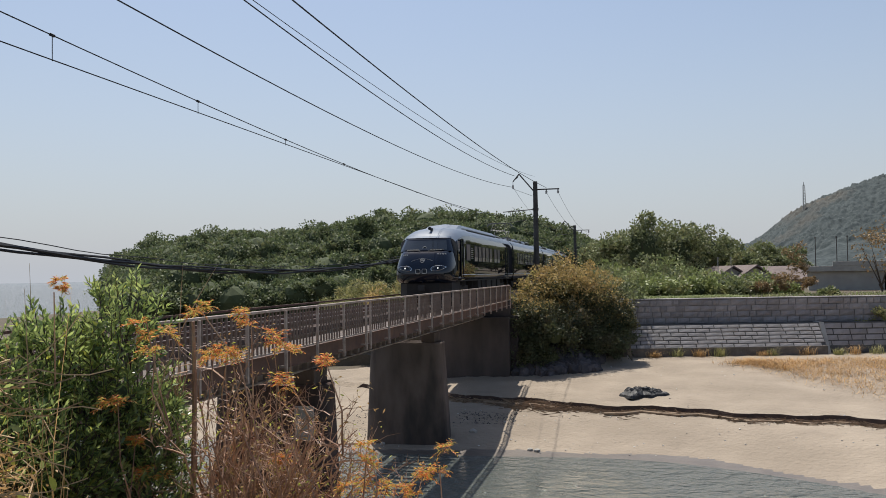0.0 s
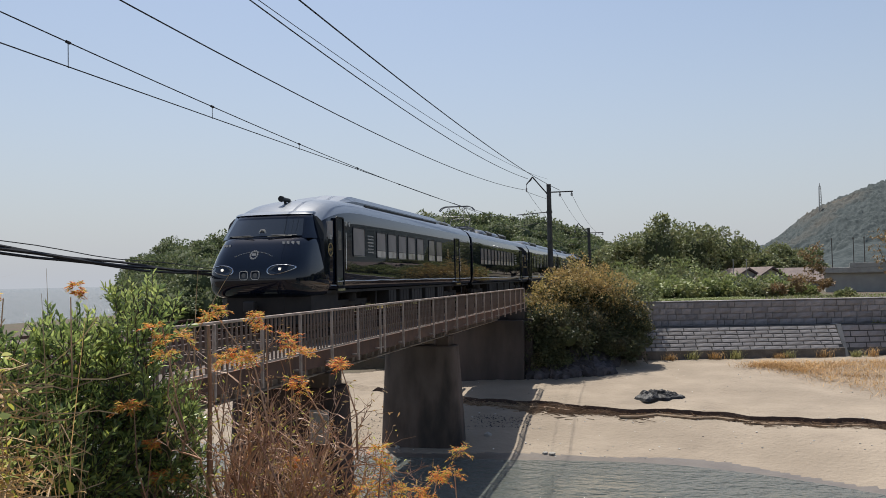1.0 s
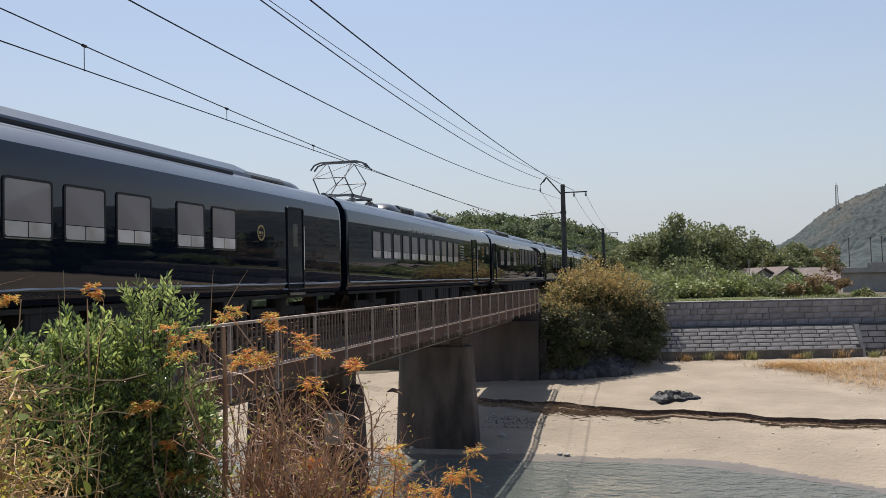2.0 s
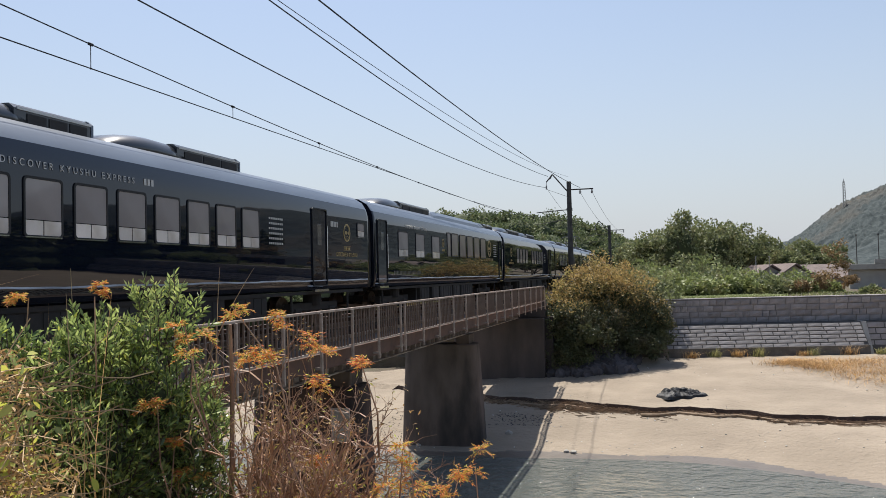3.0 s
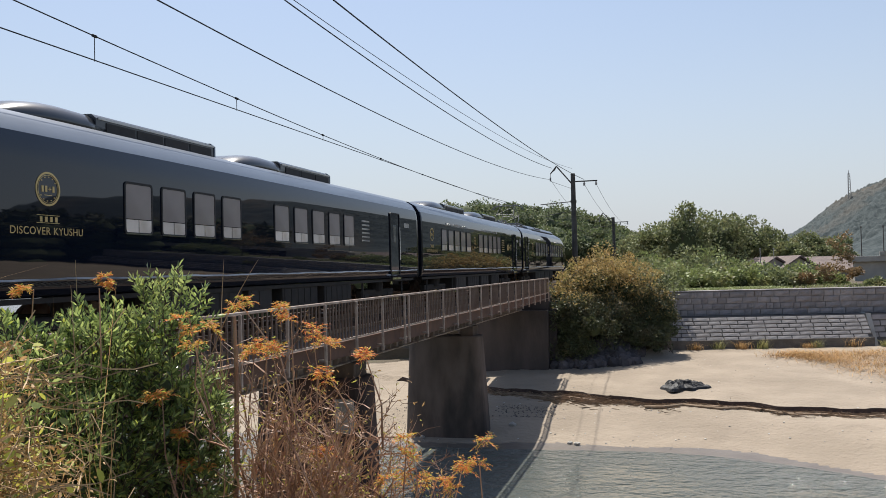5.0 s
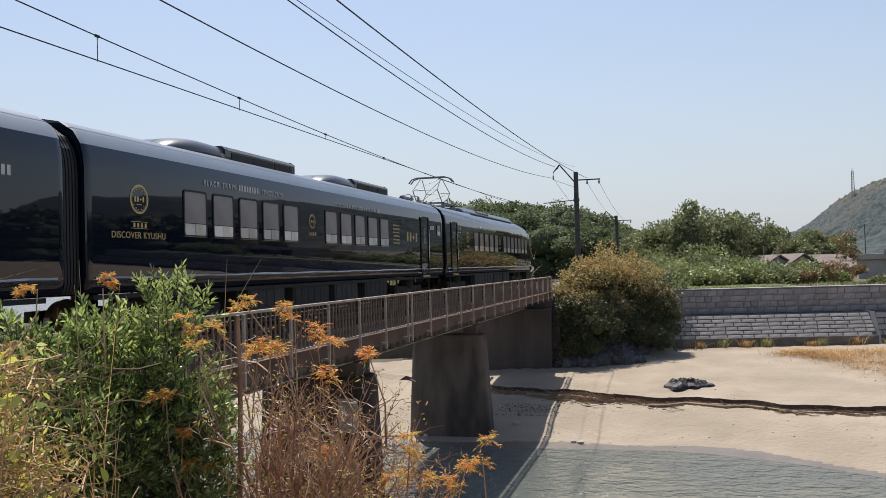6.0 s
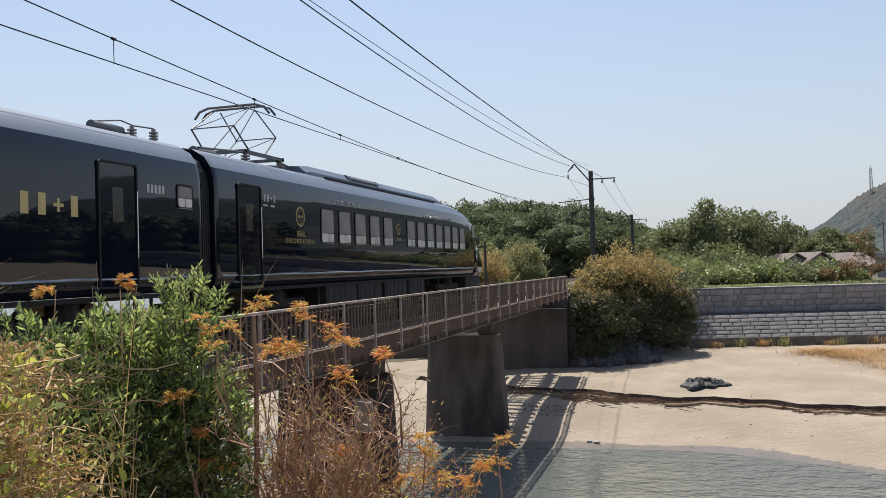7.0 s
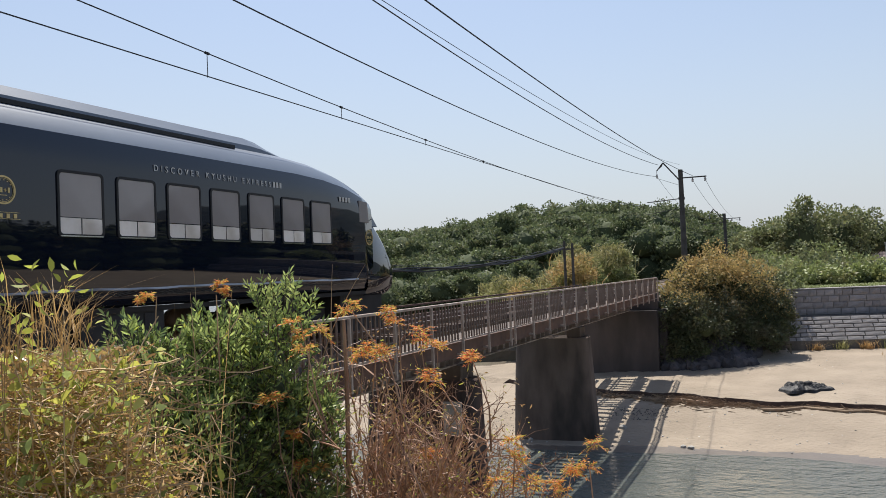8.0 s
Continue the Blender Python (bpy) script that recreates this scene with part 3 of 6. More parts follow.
def leaves(rng, pos, length, width, droop=0.3, out=None, spread=1.0, fold=0.25):
    """Folded leaf quads at the places pos, their tips turned outwards."""
    n = len(pos)
    d = rng.normal(size=(n, 3)) * spread
    if out is not None:
        d = d + out
    d[:, 2] -= droop
    d /= np.linalg.norm(d, axis=1)[:, None] + 1e-9
    u = rng.normal(size=(n, 3))
    s = np.cross(d, u)
    s /= np.linalg.norm(s, axis=1)[:, None] + 1e-9
    nn = np.cross(s, d)
    k = rng.uniform(0.65, 1.3, size=(n, 1))
    L, Wd = length * k, width * k
    mid = pos + d * L * 0.45
    v = np.stack([pos, mid + s * Wd / 2 + nn * Wd * fold, pos + d * L, mid - s * Wd / 2 + nn * Wd * fold], axis=1)
    return v


def blob_points(rng, centre, radii, n, shell=0.75):
    d = rng.normal(size=(n, 3))
    d /= np.linalg.norm(d, axis=1)[:, None]
    r = shell + (1 - shell) * rng.random((n, 1))
    r *= 1 + 0.12 * rng.normal(size=(n, 1))
    return np.asarray(centre) + d * r * np.asarray(radii), d


def clumps(rng, centre, radii, k, small, n_each, flat=0.75):
    """Places of leaves on k small clumps over an ellipsoid: an uneven crown."""
    P, D = [], []
    for _ in range(k):
        d = rng.normal(size=3)
        d /= np.linalg.norm(d)
        if d[2] < -0.55:
            d[2] *= -0.5
        c = np.asarray(centre) + d * np.asarray(radii) * rng.uniform(0.55, 1.0)
        r = small * rng.uniform(0.6, 1.25)
        p, o = blob_points(rng, c, (r, r, r * flat), n_each, 0.6)
        P.append(p)
        D.append(o + d * 0.6)
    return np.concatenate(P), np.concatenate(D)


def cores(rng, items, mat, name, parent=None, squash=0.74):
    """Dark lumpy hearts added inside crowns; the sky shows only at their edges."""
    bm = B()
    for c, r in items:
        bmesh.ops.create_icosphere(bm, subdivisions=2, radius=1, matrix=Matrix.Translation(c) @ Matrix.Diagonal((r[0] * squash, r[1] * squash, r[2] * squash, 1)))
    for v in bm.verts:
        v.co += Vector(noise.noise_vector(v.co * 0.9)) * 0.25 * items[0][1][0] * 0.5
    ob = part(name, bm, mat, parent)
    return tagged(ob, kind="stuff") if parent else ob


def tree(name, x, y, z, height, crown_r, mat, seed, label, trunk=0.22, leaf=0.4, n=26, each=95, group="trees behind the river wall", core=True):
    rng = np.random.default_rng(seed)
    t = thing(name, pose(x, y, z), label, "tree", group)
    bm = B()
    h0 = height * 0.12
    tube(bm, [(0, 0, -0.3), (0.05, 0.03, h0 * 0.5), (0.12 * rng.normal(), 0.1 * rng.normal(), h0)], trunk, 8)
    for k in range(6):
        a = 2 * math.pi * k / 6 + rng.normal() * 0.3
        e = (math.cos(a) * crown_r * 0.7, math.sin(a) * crown_r * 0.7, h0 + (height - h0) * rng.uniform(0.3, 0.75))
        rod(bm, (0, 0, h0 * rng.uniform(0.7, 1.0)), e, trunk * 0.5, trunk * 0.12, 6)
    part("trunk", bm, M_BARK, t)
    cz = h0 + (height - h0) * 0.5
    rad = (crown_r, crown_r, (height - h0) * 0.56)
    P, D = clumps(rng, (0, 0, cz), rad, n, crown_r * 0.36, each)
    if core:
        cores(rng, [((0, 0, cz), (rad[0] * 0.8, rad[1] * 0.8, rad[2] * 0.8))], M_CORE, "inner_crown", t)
    quads("crown", leaves(rng, P, leaf, leaf * 0.6, 0.2, D * 0.8), mat, t)
    return t


def shrub(name, x, y, z, lobes, mat, seed, label, leaf=0.2, per=220, group="", category="shrub", mat2=None, split=0.5, mixed=0.35, small=0.42, kk=16, core=True):
    """lobes: (dx, dy, dz, rx, ry, rz); mat2 covers the upper part."""
    rng = np.random.default_rng(seed)
    t = thing(name, pose(x, y, z), label, category, group)
    up, lo = [], []
    for l in lobes:
        P, D = clumps(rng, l[:3], l[3:], kk, small * l[3], per // kk + 1)
        V = leaves(rng, P, leaf, leaf * 0.55, 0.2, D * 0.8)
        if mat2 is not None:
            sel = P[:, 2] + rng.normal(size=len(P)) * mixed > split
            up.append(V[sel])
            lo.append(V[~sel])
        else:
            lo.append(V)
    if core:
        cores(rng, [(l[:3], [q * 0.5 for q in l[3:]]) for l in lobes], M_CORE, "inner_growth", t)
    quads("foliage", np.concatenate(lo), mat, t)
    if mat2 is not None:
        quads("upper_foliage", np.concatenate(up), mat2, t)
    return t


def blades(rng, pos, h, w, lean=0.25):
    """Grass blades: bent two-quad strips standing at pos."""
    n = len(pos)
    a = rng.uniform(0, 2 * math.pi, n)
    dirs = np.stack([np.cos(a), np.sin(a), np.zeros(n)], 1)
    sd = np.stack([-np.sin(a), np.cos(a), np.zeros(n)], 1)
    k = rng.uniform(0.5, 1.15, (n, 1)) * h
    ln = np.abs(rng.normal(size=(n, 1))) * lean
    up = np.array([0, 0, 1.0])
    m = pos + up * k * 0.6 + dirs * k * ln * 0.4
    t = pos + up * k + dirs * k * ln * 1.3
    v1 = np.stack([pos - sd * w / 2, pos + sd * w / 2, m + sd * w * 0.4, m - sd * w * 0.4], 1)
    v2 = np.stack([m - sd * w * 0.4, m + sd * w * 0.4, t + sd * w * 0.06, t - sd * w * 0.06], 1)
    return np.concatenate([v1, v2])


def grow(bm, rng, p, d, length, r, depth, bend=0.25, up=0.1, n=4, tips=None):
    """A twig with side twigs."""
    pts = [Vector(p)]
    d = Vector(d).normalized()
    st = max(3, int(4 + depth))
    for _ in range(st):
        d = (d + Vector(rng.normal(size=3)) * bend * 0.5 + Vector((0, 0, up * 0.3))).normalized()
        pts.append(pts[-1] + d * length / st)
    for i, (a, b) in enumerate(zip(pts, pts[1:])):
        f0, f1 = 1 - 0.75 * i / st, 1 - 0.75 * (i + 1) / st
        quick_twig(bm, a, b, r * f0, r * f1)
    if tips is not None:
        tips.append((pts[-1], d))
    if depth > 0:
        for _ in range(rng.integers(2, 5)):
            i = rng.integers(1, st)
            q = (d + Vector(rng.normal(size=3)) * 0.9 + Vector((0, 0, 0.25))).normalized()
            grow(bm, rng, pts[i], q, length * rng.uniform(0.35, 0.6), r * 0.55, depth - 1, bend * 1.2, up, 3, tips)


def quick_twig(bm, a, b, r0, r1):
    d = b - a
    q = d.to_track_quat("Z", "Y")
    A = [bm.verts.new(a + q @ Vector((math.cos(k * 2.0944) * r0, math.sin(k * 2.0944) * r0, 0))) for k in range(3)]
    C = [bm.verts.new(b + q @ Vector((math.cos(k * 2.0944) * r1, math.sin(k * 2.0944) * r1, 0))) for k in range(3)]
    for k in range(3):
        bm.faces.new((A[k], A[(k + 1) % 3], C[(k + 1) % 3], C[k]))


def polar(deg, dist):
    """A place at an angle to the left of the track, seen from the viewer."""
    return -math.sin(radians(deg)) * dist, math.cos(radians(deg)) * dist


# ---- distance: forested headland, hill, far trees ----
def make_forest():
    rng = np.random.default_rng(11)
    prof_a = (1.5, 2.7, 4.6, 7.7, 10.4, 12.3, 16.1, 19.2, 22.9, 26.3, 29.1, 32.6, 36.0)
    prof_z = (10.5, 12.6, 15.2, 16.6, 18.0, 18.2, 17.5, 16.8, 15.5, 15.7, 14.8, 12.8, 8.0)
    P, D, C = [], [], []
    for row, (dist, k, n) in enumerate(((98, 0.34, 44), (106, 0.55, 44), (114, 0.72, 46), (122, 0.86, 46), (131, 0.97, 52), (138, 1.0, 40))):
        for i in range(n):
            a = 3.0 + (34.5 - 3.0) * (i + rng.uniform(0.1, 0.9)) / n
            if row < 2 and a < 11:
                continue
            dd = dist + rng.normal() * 2.2
            top = np.interp(a, prof_a, prof_z)
            top = 8 + (top - 8) * dd / 131 if row >= 4 else 4.5 + (top - 4.5) * k
            top += rng.normal() * 0.55 - 0.3
            r = rng.uniform(1.9, 3.4)
            x, y = polar(a, dd)
            c = (x, y, top - r * 0.8)
            p, o = clumps(rng, c, (r, r, r * 0.8), 19, r * 0.38, 84)
            P.append(p)
            D.append(o)
            C.append((c, (r, r, r * 0.85)))
            if a < 15:
                p, o = clumps(rng, (x, y, top - r * 2.3), (r, r, r * 1.25), 19, r * 0.42, 60)
                P.append(p)
                D.append(o)
            C.append(((x, y, top - r * 2.3), (r, r, r * 1.3)))
    # solid shade-coloured hearts of the canopy
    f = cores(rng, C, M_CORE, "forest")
    tagged(f, "dense dark green forest canopy covering the headland", "forest", kind="stuff")
    P, D = np.concatenate(P), np.concatenate(D)
    o = quads("forest_foliage", leaves(rng, P, 0.33, 0.24, 0.1, D * 1.2), L_FOREST)
    tagged(o, "dense broadleaf foliage of the headland forest", "forest", kind="stuff")


def make_hill():
    """The wooded hill far behind."""
    def hill_z(x, y):
        ridge = np.interp(x, (20, 60, 74, 86, 97, 108, 118, 140, 167, 260, 420), (0, 11, 18, 24, 30, 39, 47, 57, 67, 84, 96))
        h = ridge * sm(455, 650, y) * (1 - sm(700, 890, y))
        return 4 + h + (2.0 * noise.noise((x * 0.03, y * 0.03, 1)) + 1.5 * noise.noise((x * 0.11, y * 0.11, 2))) * min(1, max(0, h) / 14)
    xs = sorted(set([*np.linspace(-70, 40, 20), *np.arange(40, 235, 0.9), *np.linspace(236, 520, 40)]))
    ys = sorted(set([*np.linspace(440, 540, 50), *np.arange(540, 682, 1.3), *np.linspace(683, 900, 30)]))
    verts = []
    for y in ys:
        for x in xs:
            z = hill_z(x, y)
            if z > 5 and 40 < x < 235 and 540 < y < 690:
                near = noise.voronoi((x * 0.3, y * 0.24, 0))[0]
                z += (2.4 * max(0.0, 1 - near[0] * 1.5) + 1.7 * noise.noise((x * 0.7, y * 0.5, 7))) * min(1, (z - 5) / 6)
            verts.append((x, y, z))
    n = len(xs)
    faces = [(j * n + i, j * n + i + 1, (j + 1) * n + i + 1, (j + 1) * n + i) for j in range(len(ys) - 1) for i in range(n - 1)]
    # bluish grey base colour puts the distance haze into the woods
    m = material("haze_blue_woods", (0.064, 0.079, 0.079), 1.0, color2=(0.030, 0.042, 0.044), scale=0.3, bump=0.5, bump_scale=0.5, spots=(0.12, 0.098, 0.075), spot_scale=0.014)
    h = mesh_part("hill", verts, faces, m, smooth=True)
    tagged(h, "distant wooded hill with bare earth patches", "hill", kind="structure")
    tw = thing("radio_tower", pose(0, 0, 0), "slender pale lattice radio tower on the hill", "tower")
    x, y = 118.0, 641.0
    z0 = 49.0
    bm = B()
    for k in range(3):
        a = 2 * math.pi * k / 3
        rod(bm, (x + 1.3 * math.cos(a), y + 1.3 * math.sin(a), z0), (x + 0.7 * math.cos(a), y + 0.7 * math.sin(a), z0 + 19), 0.22, 0.18, 5)
    part("legs", bm, M_PALE, tw)
    bm = B()
    for k in range(9):
        z = z0 + 2 * k
        for q in range(3):
            a, b = 2 * math.pi * q / 3, 2 * math.pi * (q + 1) / 3
            rod(bm, (x + 1.1 * math.cos(a), y + 1.1 * math.sin(a), z), (x + 1.0 * math.cos(b), y + 1.0 * math.sin(b), z + 2), 0.12, n=4)
    part("bracing", bm, M_PALE, tw)
    part("aerial", rod(B(), (x, y, z0 + 18), (x, y, z0 + 21), 0.3, 0.15, 6), M_PALE, tw)


make_forest()
make_hill()


# ---- trees and shrubs beyond the wall ----
def make_middle_trees():
    lab = "dark green broadleaf tree with a rounded uneven crown"
    for i, (a, d, h, r) in enumerate(((1.0, 96, 6.4, 3.2), (-0.5, 92, 7.4, 2.9), (-2.4, 96, 7.0, 3.4), (-4.2, 104, 6.9, 3.1), (2.4, 104, 5.0, 2.6), (-5.9, 112, 5.6, 2.6), (-8.0, 122, 5.0, 2.8), (-9.4, 126, 4.6, 2.6), (-7.2, 100, 3.6, 2.2), (0.2, 118, 4.5, 3.0), (-3.4, 122, 4.6, 3.2), (-1.6, 120, 4.5, 3.0))):
        x, y = polar(a, d)
        tree("tree", x, y, ground_z(x, y), h, r, L_TREE, 20 + i, lab, leaf=0.32, n=42, each=110)
    for i, (a, d, h, r) in enumerate(((-14.6, 70, 5.6, 1.9), (-15.9, 66, 6.2, 2.3), (-17.2, 72, 7.5, 2.6))):
        x, y = polar(a, d)
        tree("bare_tree", x, y, ground_z(x, y), h, r, L_BARE, 40 + i, "thin half-bare brownish tree near the wall", leaf=0.2, n=20, each=26, core=False, trunk=0.1)
    # creeper-covered shrubs along the top of the wall
    k = 0
    for a, d, z, r in ((0.4, 66, 0.6, 1.9), (-1.2, 64, 0.5, 1.6), (-2.6, 69, 0.7, 2.0), (-3.9, 66, 0.4, 1.5), (-5.2, 70, 0.6, 1.9), (-6.6, 67, 0.3, 1.3), (-8.0, 71, 0.5, 1.5), (1.6, 70, 1.0, 2.2), (-0.4, 74, 1.2, 2.3), (-2.0, 77, 1.2, 2.3), (-9.4, 70, 0.1, 0.8), (-11.6, 66, 0.0, 0.6), (-18, 70, 0.8, 1.8), (-19.5, 70, 1.2, 2.0)):
        x, y = polar(a, d)
        k += 1
        m = L_KUDZU if k % 3 else L_TREE
        shrub("creeper_shrub", x, y, ground_z(x, y), [(0, 0, z, r, r, r * 0.75), (r * 0.8, 0.3, z - 0.3, r * 0.7, r * 0.7, r * 0.6)], m, 60 + k, "low shrub overgrown with pale green creeper", leaf=0.28, per=1100, group="creeper-covered shrubs", kk=22)
    for i, (a, d, r, h) in enumerate(((-9.8, 66, 0.75, 4.3), (-9.0, 67, 0.6, 1.8), (-10.5, 67, 0.5, 1.5), (-7.7, 67, 0.7, 1.0))):
        x, y = polar(a, d)
        shrub("brown_shrub", x, y, ground_z(x, y), [(0, 0, h * 0.5, r, r, h * 0.5)], L_BARE, 90 + i, "upright brown withered shrub behind the wall", leaf=0.18, per=700, group="brown shrubs", core=False)
    # low yellow-green grass on the land behind
    rng = np.random.default_rng(5)
    u = np.concatenate([rng.uniform(-0.5, 8.5, 12000), rng.uniform(8.5, 30, 2500)])
    v = np.concatenate([rng.uniform(1.3, 6, 12000), rng.uniform(1.3, 9, 2500)])
    px, py = W0.x + u * WD.x - v * WD.y, W0.y + u * WD.y + v * WD.x
    pos = np.stack([px, py, [ground_z(a, b) for a, b in zip(px, py)]], 1)
    tagged(quads("grass", blades(rng, pos, 0.13, 0.05, 0.7), L_KUDZU), "short yellow-green grass on the land behind the wall", "grass", kind="stuff")


def make_bank_bushes():
    # lower leaves are green, their dark tone including the shade there
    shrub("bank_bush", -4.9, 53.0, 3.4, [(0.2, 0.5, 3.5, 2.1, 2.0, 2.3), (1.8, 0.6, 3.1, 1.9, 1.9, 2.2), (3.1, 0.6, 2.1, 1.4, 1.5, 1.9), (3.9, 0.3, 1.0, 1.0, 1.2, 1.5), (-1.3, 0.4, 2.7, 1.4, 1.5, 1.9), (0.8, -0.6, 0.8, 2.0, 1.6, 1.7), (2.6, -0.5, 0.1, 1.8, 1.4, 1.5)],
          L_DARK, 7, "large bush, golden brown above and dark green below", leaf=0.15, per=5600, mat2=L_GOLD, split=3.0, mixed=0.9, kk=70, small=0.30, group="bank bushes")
    shrub("bank_bush", -1.2, 57.6, 5.2, [(0, 0, 1.2, 1.7, 1.6, 1.6), (-1.8, 0.6, 1.6, 1.9, 1.6, 1.8)], L_TREE, 8, "rounded green bush at the end of the river wall", leaf=0.2, per=1700, kk=30, group="bank bushes")
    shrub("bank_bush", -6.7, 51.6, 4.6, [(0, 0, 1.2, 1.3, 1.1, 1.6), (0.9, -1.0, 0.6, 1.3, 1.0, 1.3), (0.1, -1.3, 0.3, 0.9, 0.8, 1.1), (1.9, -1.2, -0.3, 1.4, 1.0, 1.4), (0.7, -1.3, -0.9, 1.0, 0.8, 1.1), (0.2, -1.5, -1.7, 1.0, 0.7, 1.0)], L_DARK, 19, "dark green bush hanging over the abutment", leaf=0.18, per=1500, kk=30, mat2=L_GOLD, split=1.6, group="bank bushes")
    shrub("bank_bush", -5.2, 50.6, 2.2, [(0, 0, 0.6, 1.7, 0.9, 1.7), (-1.4, 0.3, 1.0, 1.0, 0.6, 1.8)], L_DARK, 9, "dark shaded undergrowth below the bridge end", leaf=0.17, per=1300, kk=26, group="bank bushes")
    for i, (x, y, r) in enumerate(((-13.6, 55, 1.4), (-15.6, 56, 1.6), (-14.2, 59, 1.7), (-17.5, 57, 1.5), (-19.5, 60, 1.9), (-13.0, 64, 1.8), (-15.5, 66, 2.2), (-22, 62, 2.0))):
        rng = np.random.default_rng(100 + i)
        z = ground_z(x, y)
        t = thing("reed_clump", pose(x, y, z), "tall clump of yellow-green reeds beside the track", "reeds", "reeds by the track")
        n = 110
        p = np.stack([rng.normal(size=n) * r * 0.5, rng.normal(size=n) * r * 0.5, rng.uniform(-0.4, 2.4, n) ** 1.0], 1)
        quads("blade_growth", blades(rng, p, 1.5, 0.05, 0.6), L_DRY if i % 3 == 0 else L_REED, t)
        P, D = clumps(rng, (0, 0, 1.7), (r, r, 2.1), 55, 0.5, 80)
        quads("leaf_growth", leaves(rng, P, 0.26, 0.08, 0.2, D), L_REED if i % 3 else L_GOLD, t)
        P, D = clumps(rng, (0, 0, 0.9), (r * 1.2, r * 1.2, 1.5), 40, 0.5, 70)
        quads("low_growth", leaves(rng, P, 0.24, 0.12, 0.2, D), L_KUDZU, t)


make_middle_trees()
make_bank_bushes()


# woods on the far side of the river meadow, which the train's paint mirrors
def make_side_woods():
    rng = np.random.default_rng(77)
    P, C = [], []
    for i in range(150):
        a = radians(-20 + 126 * (i + rng.random()) / 150)
        d = 62 + 14 * math.cos(a) * (a > 0.9) + (9 if i % 2 else 0) + rng.normal() * 2.0
        x, y = -8 + d * math.cos(a), 20 + d * math.sin(a)
        if y > 0 and x < 0.285 * y + 2:
            continue
        r = rng.uniform(1.5, 3.0)
        z = 9.2 + 0.066 * d + rng.normal() * 0.9 + (0.8 if i % 2 else 0) - r
        p, d = clumps(rng, (x, y, z), (r, r, r * 1.1), 10, r * 0.4, 24)
        P.append(p)
        for k in range(6):
            C.append(((x, y, z - k * r * 1.05), (r * (1 + 0.15 * k), r * (1 + 0.15 * k), r)))
    tagged(cores(rng, C, M_CORE, "woods"), "dark green woods along the river meadow", "woods", kind="stuff")
    tagged(quads("woods_foliage", leaves(rng, np.concatenate(P), 0.7, 0.5), L_DARK), "dark green foliage of the meadow woods", "woods", kind="stuff")


make_side_woods()


# ---- beach things ----
def rock_mesh(rng, r, name, mat, flat=0.7):
    bm = B()
    bmesh.ops.create_icosphere(bm, subdivisions=1, radius=r)
    off = Vector(rng.normal(size=3) * 10)
    for v in bm.verts:
        v.co *= 1 + 0.45 * noise.noise(v.co / r * 1.1 + off)
        v.co.z *= flat
    me = bpy.data.meshes.new(name)
    bm.to_mesh(me)
    bm.free()
    me.materials.append(mat)
    return me


M_RIPRAP = material("dark_rock", (0.10, 0.09, 0.094), 0.95, color2=(0.058, 0.053, 0.056), scale=3, bump=0.05, bump_scale=7, per_piece=0.35)
M_WOOD = material("driftwood", (0.34, 0.25, 0.17), 0.9, color2=(0.20, 0.14, 0.09), scale=3, per_piece=0.4, stretch=(1, 1, 1))
M_LITTER = material("step_shade_litter", (0.09, 0.06, 0.04), 0.95, color2=(0.13, 0.09, 0.06), scale=5, per_piece=0.4)
M_TARP = material("black_plastic_sheet", (0.008, 0.008, 0.009), 0.6, bump=0.05, bump_scale=6, color2=(0.016, 0.016, 0.018), scale=3)
M_WHITE = material("white_plastic", (0.75, 0.75, 0.72), 0.4, color2=(0.6, 0.6, 0.56), scale=6)
M_ROOFTILE = material("brown_roof_tiles", (0.19, 0.145, 0.13), 0.85, color2=(0.13, 0.10, 0.092), scale=1.5, bump=0.03, bump_scale=6)
M_HOUSE = material("pale_plaster", (0.40, 0.38, 0.34), 0.9, color2=(0.33, 0.31, 0.28), scale=1.2)


def make_riprap():
    rng = np.random.default_rng(31)
    t = thing("rock_slope", pose(0, 0, 0), "slope of dark broken rocks beside the abutment", "rocks")
    shapes = [rock_mesh(rng, 0.42, "rock", M_RIPRAP) for _ in range(6)]
    for k in range(420):
        u, v = rng.random(), rng.random()
        x = -7.1 + 4.9 * u
        y = 49.5 + 3.4 * v + 0.6 * u
        z = ground_z(x, y) + 0.08
        s = rng.uniform(0.6, 1.25)
        shared("rock", shapes[k % 6], Matrix.Translation((x, y, z)) @ Euler(rng.uniform(0, 6, 3)).to_matrix().to_4x4() @ Matrix.Diagonal((s, s, s, 1)), t)


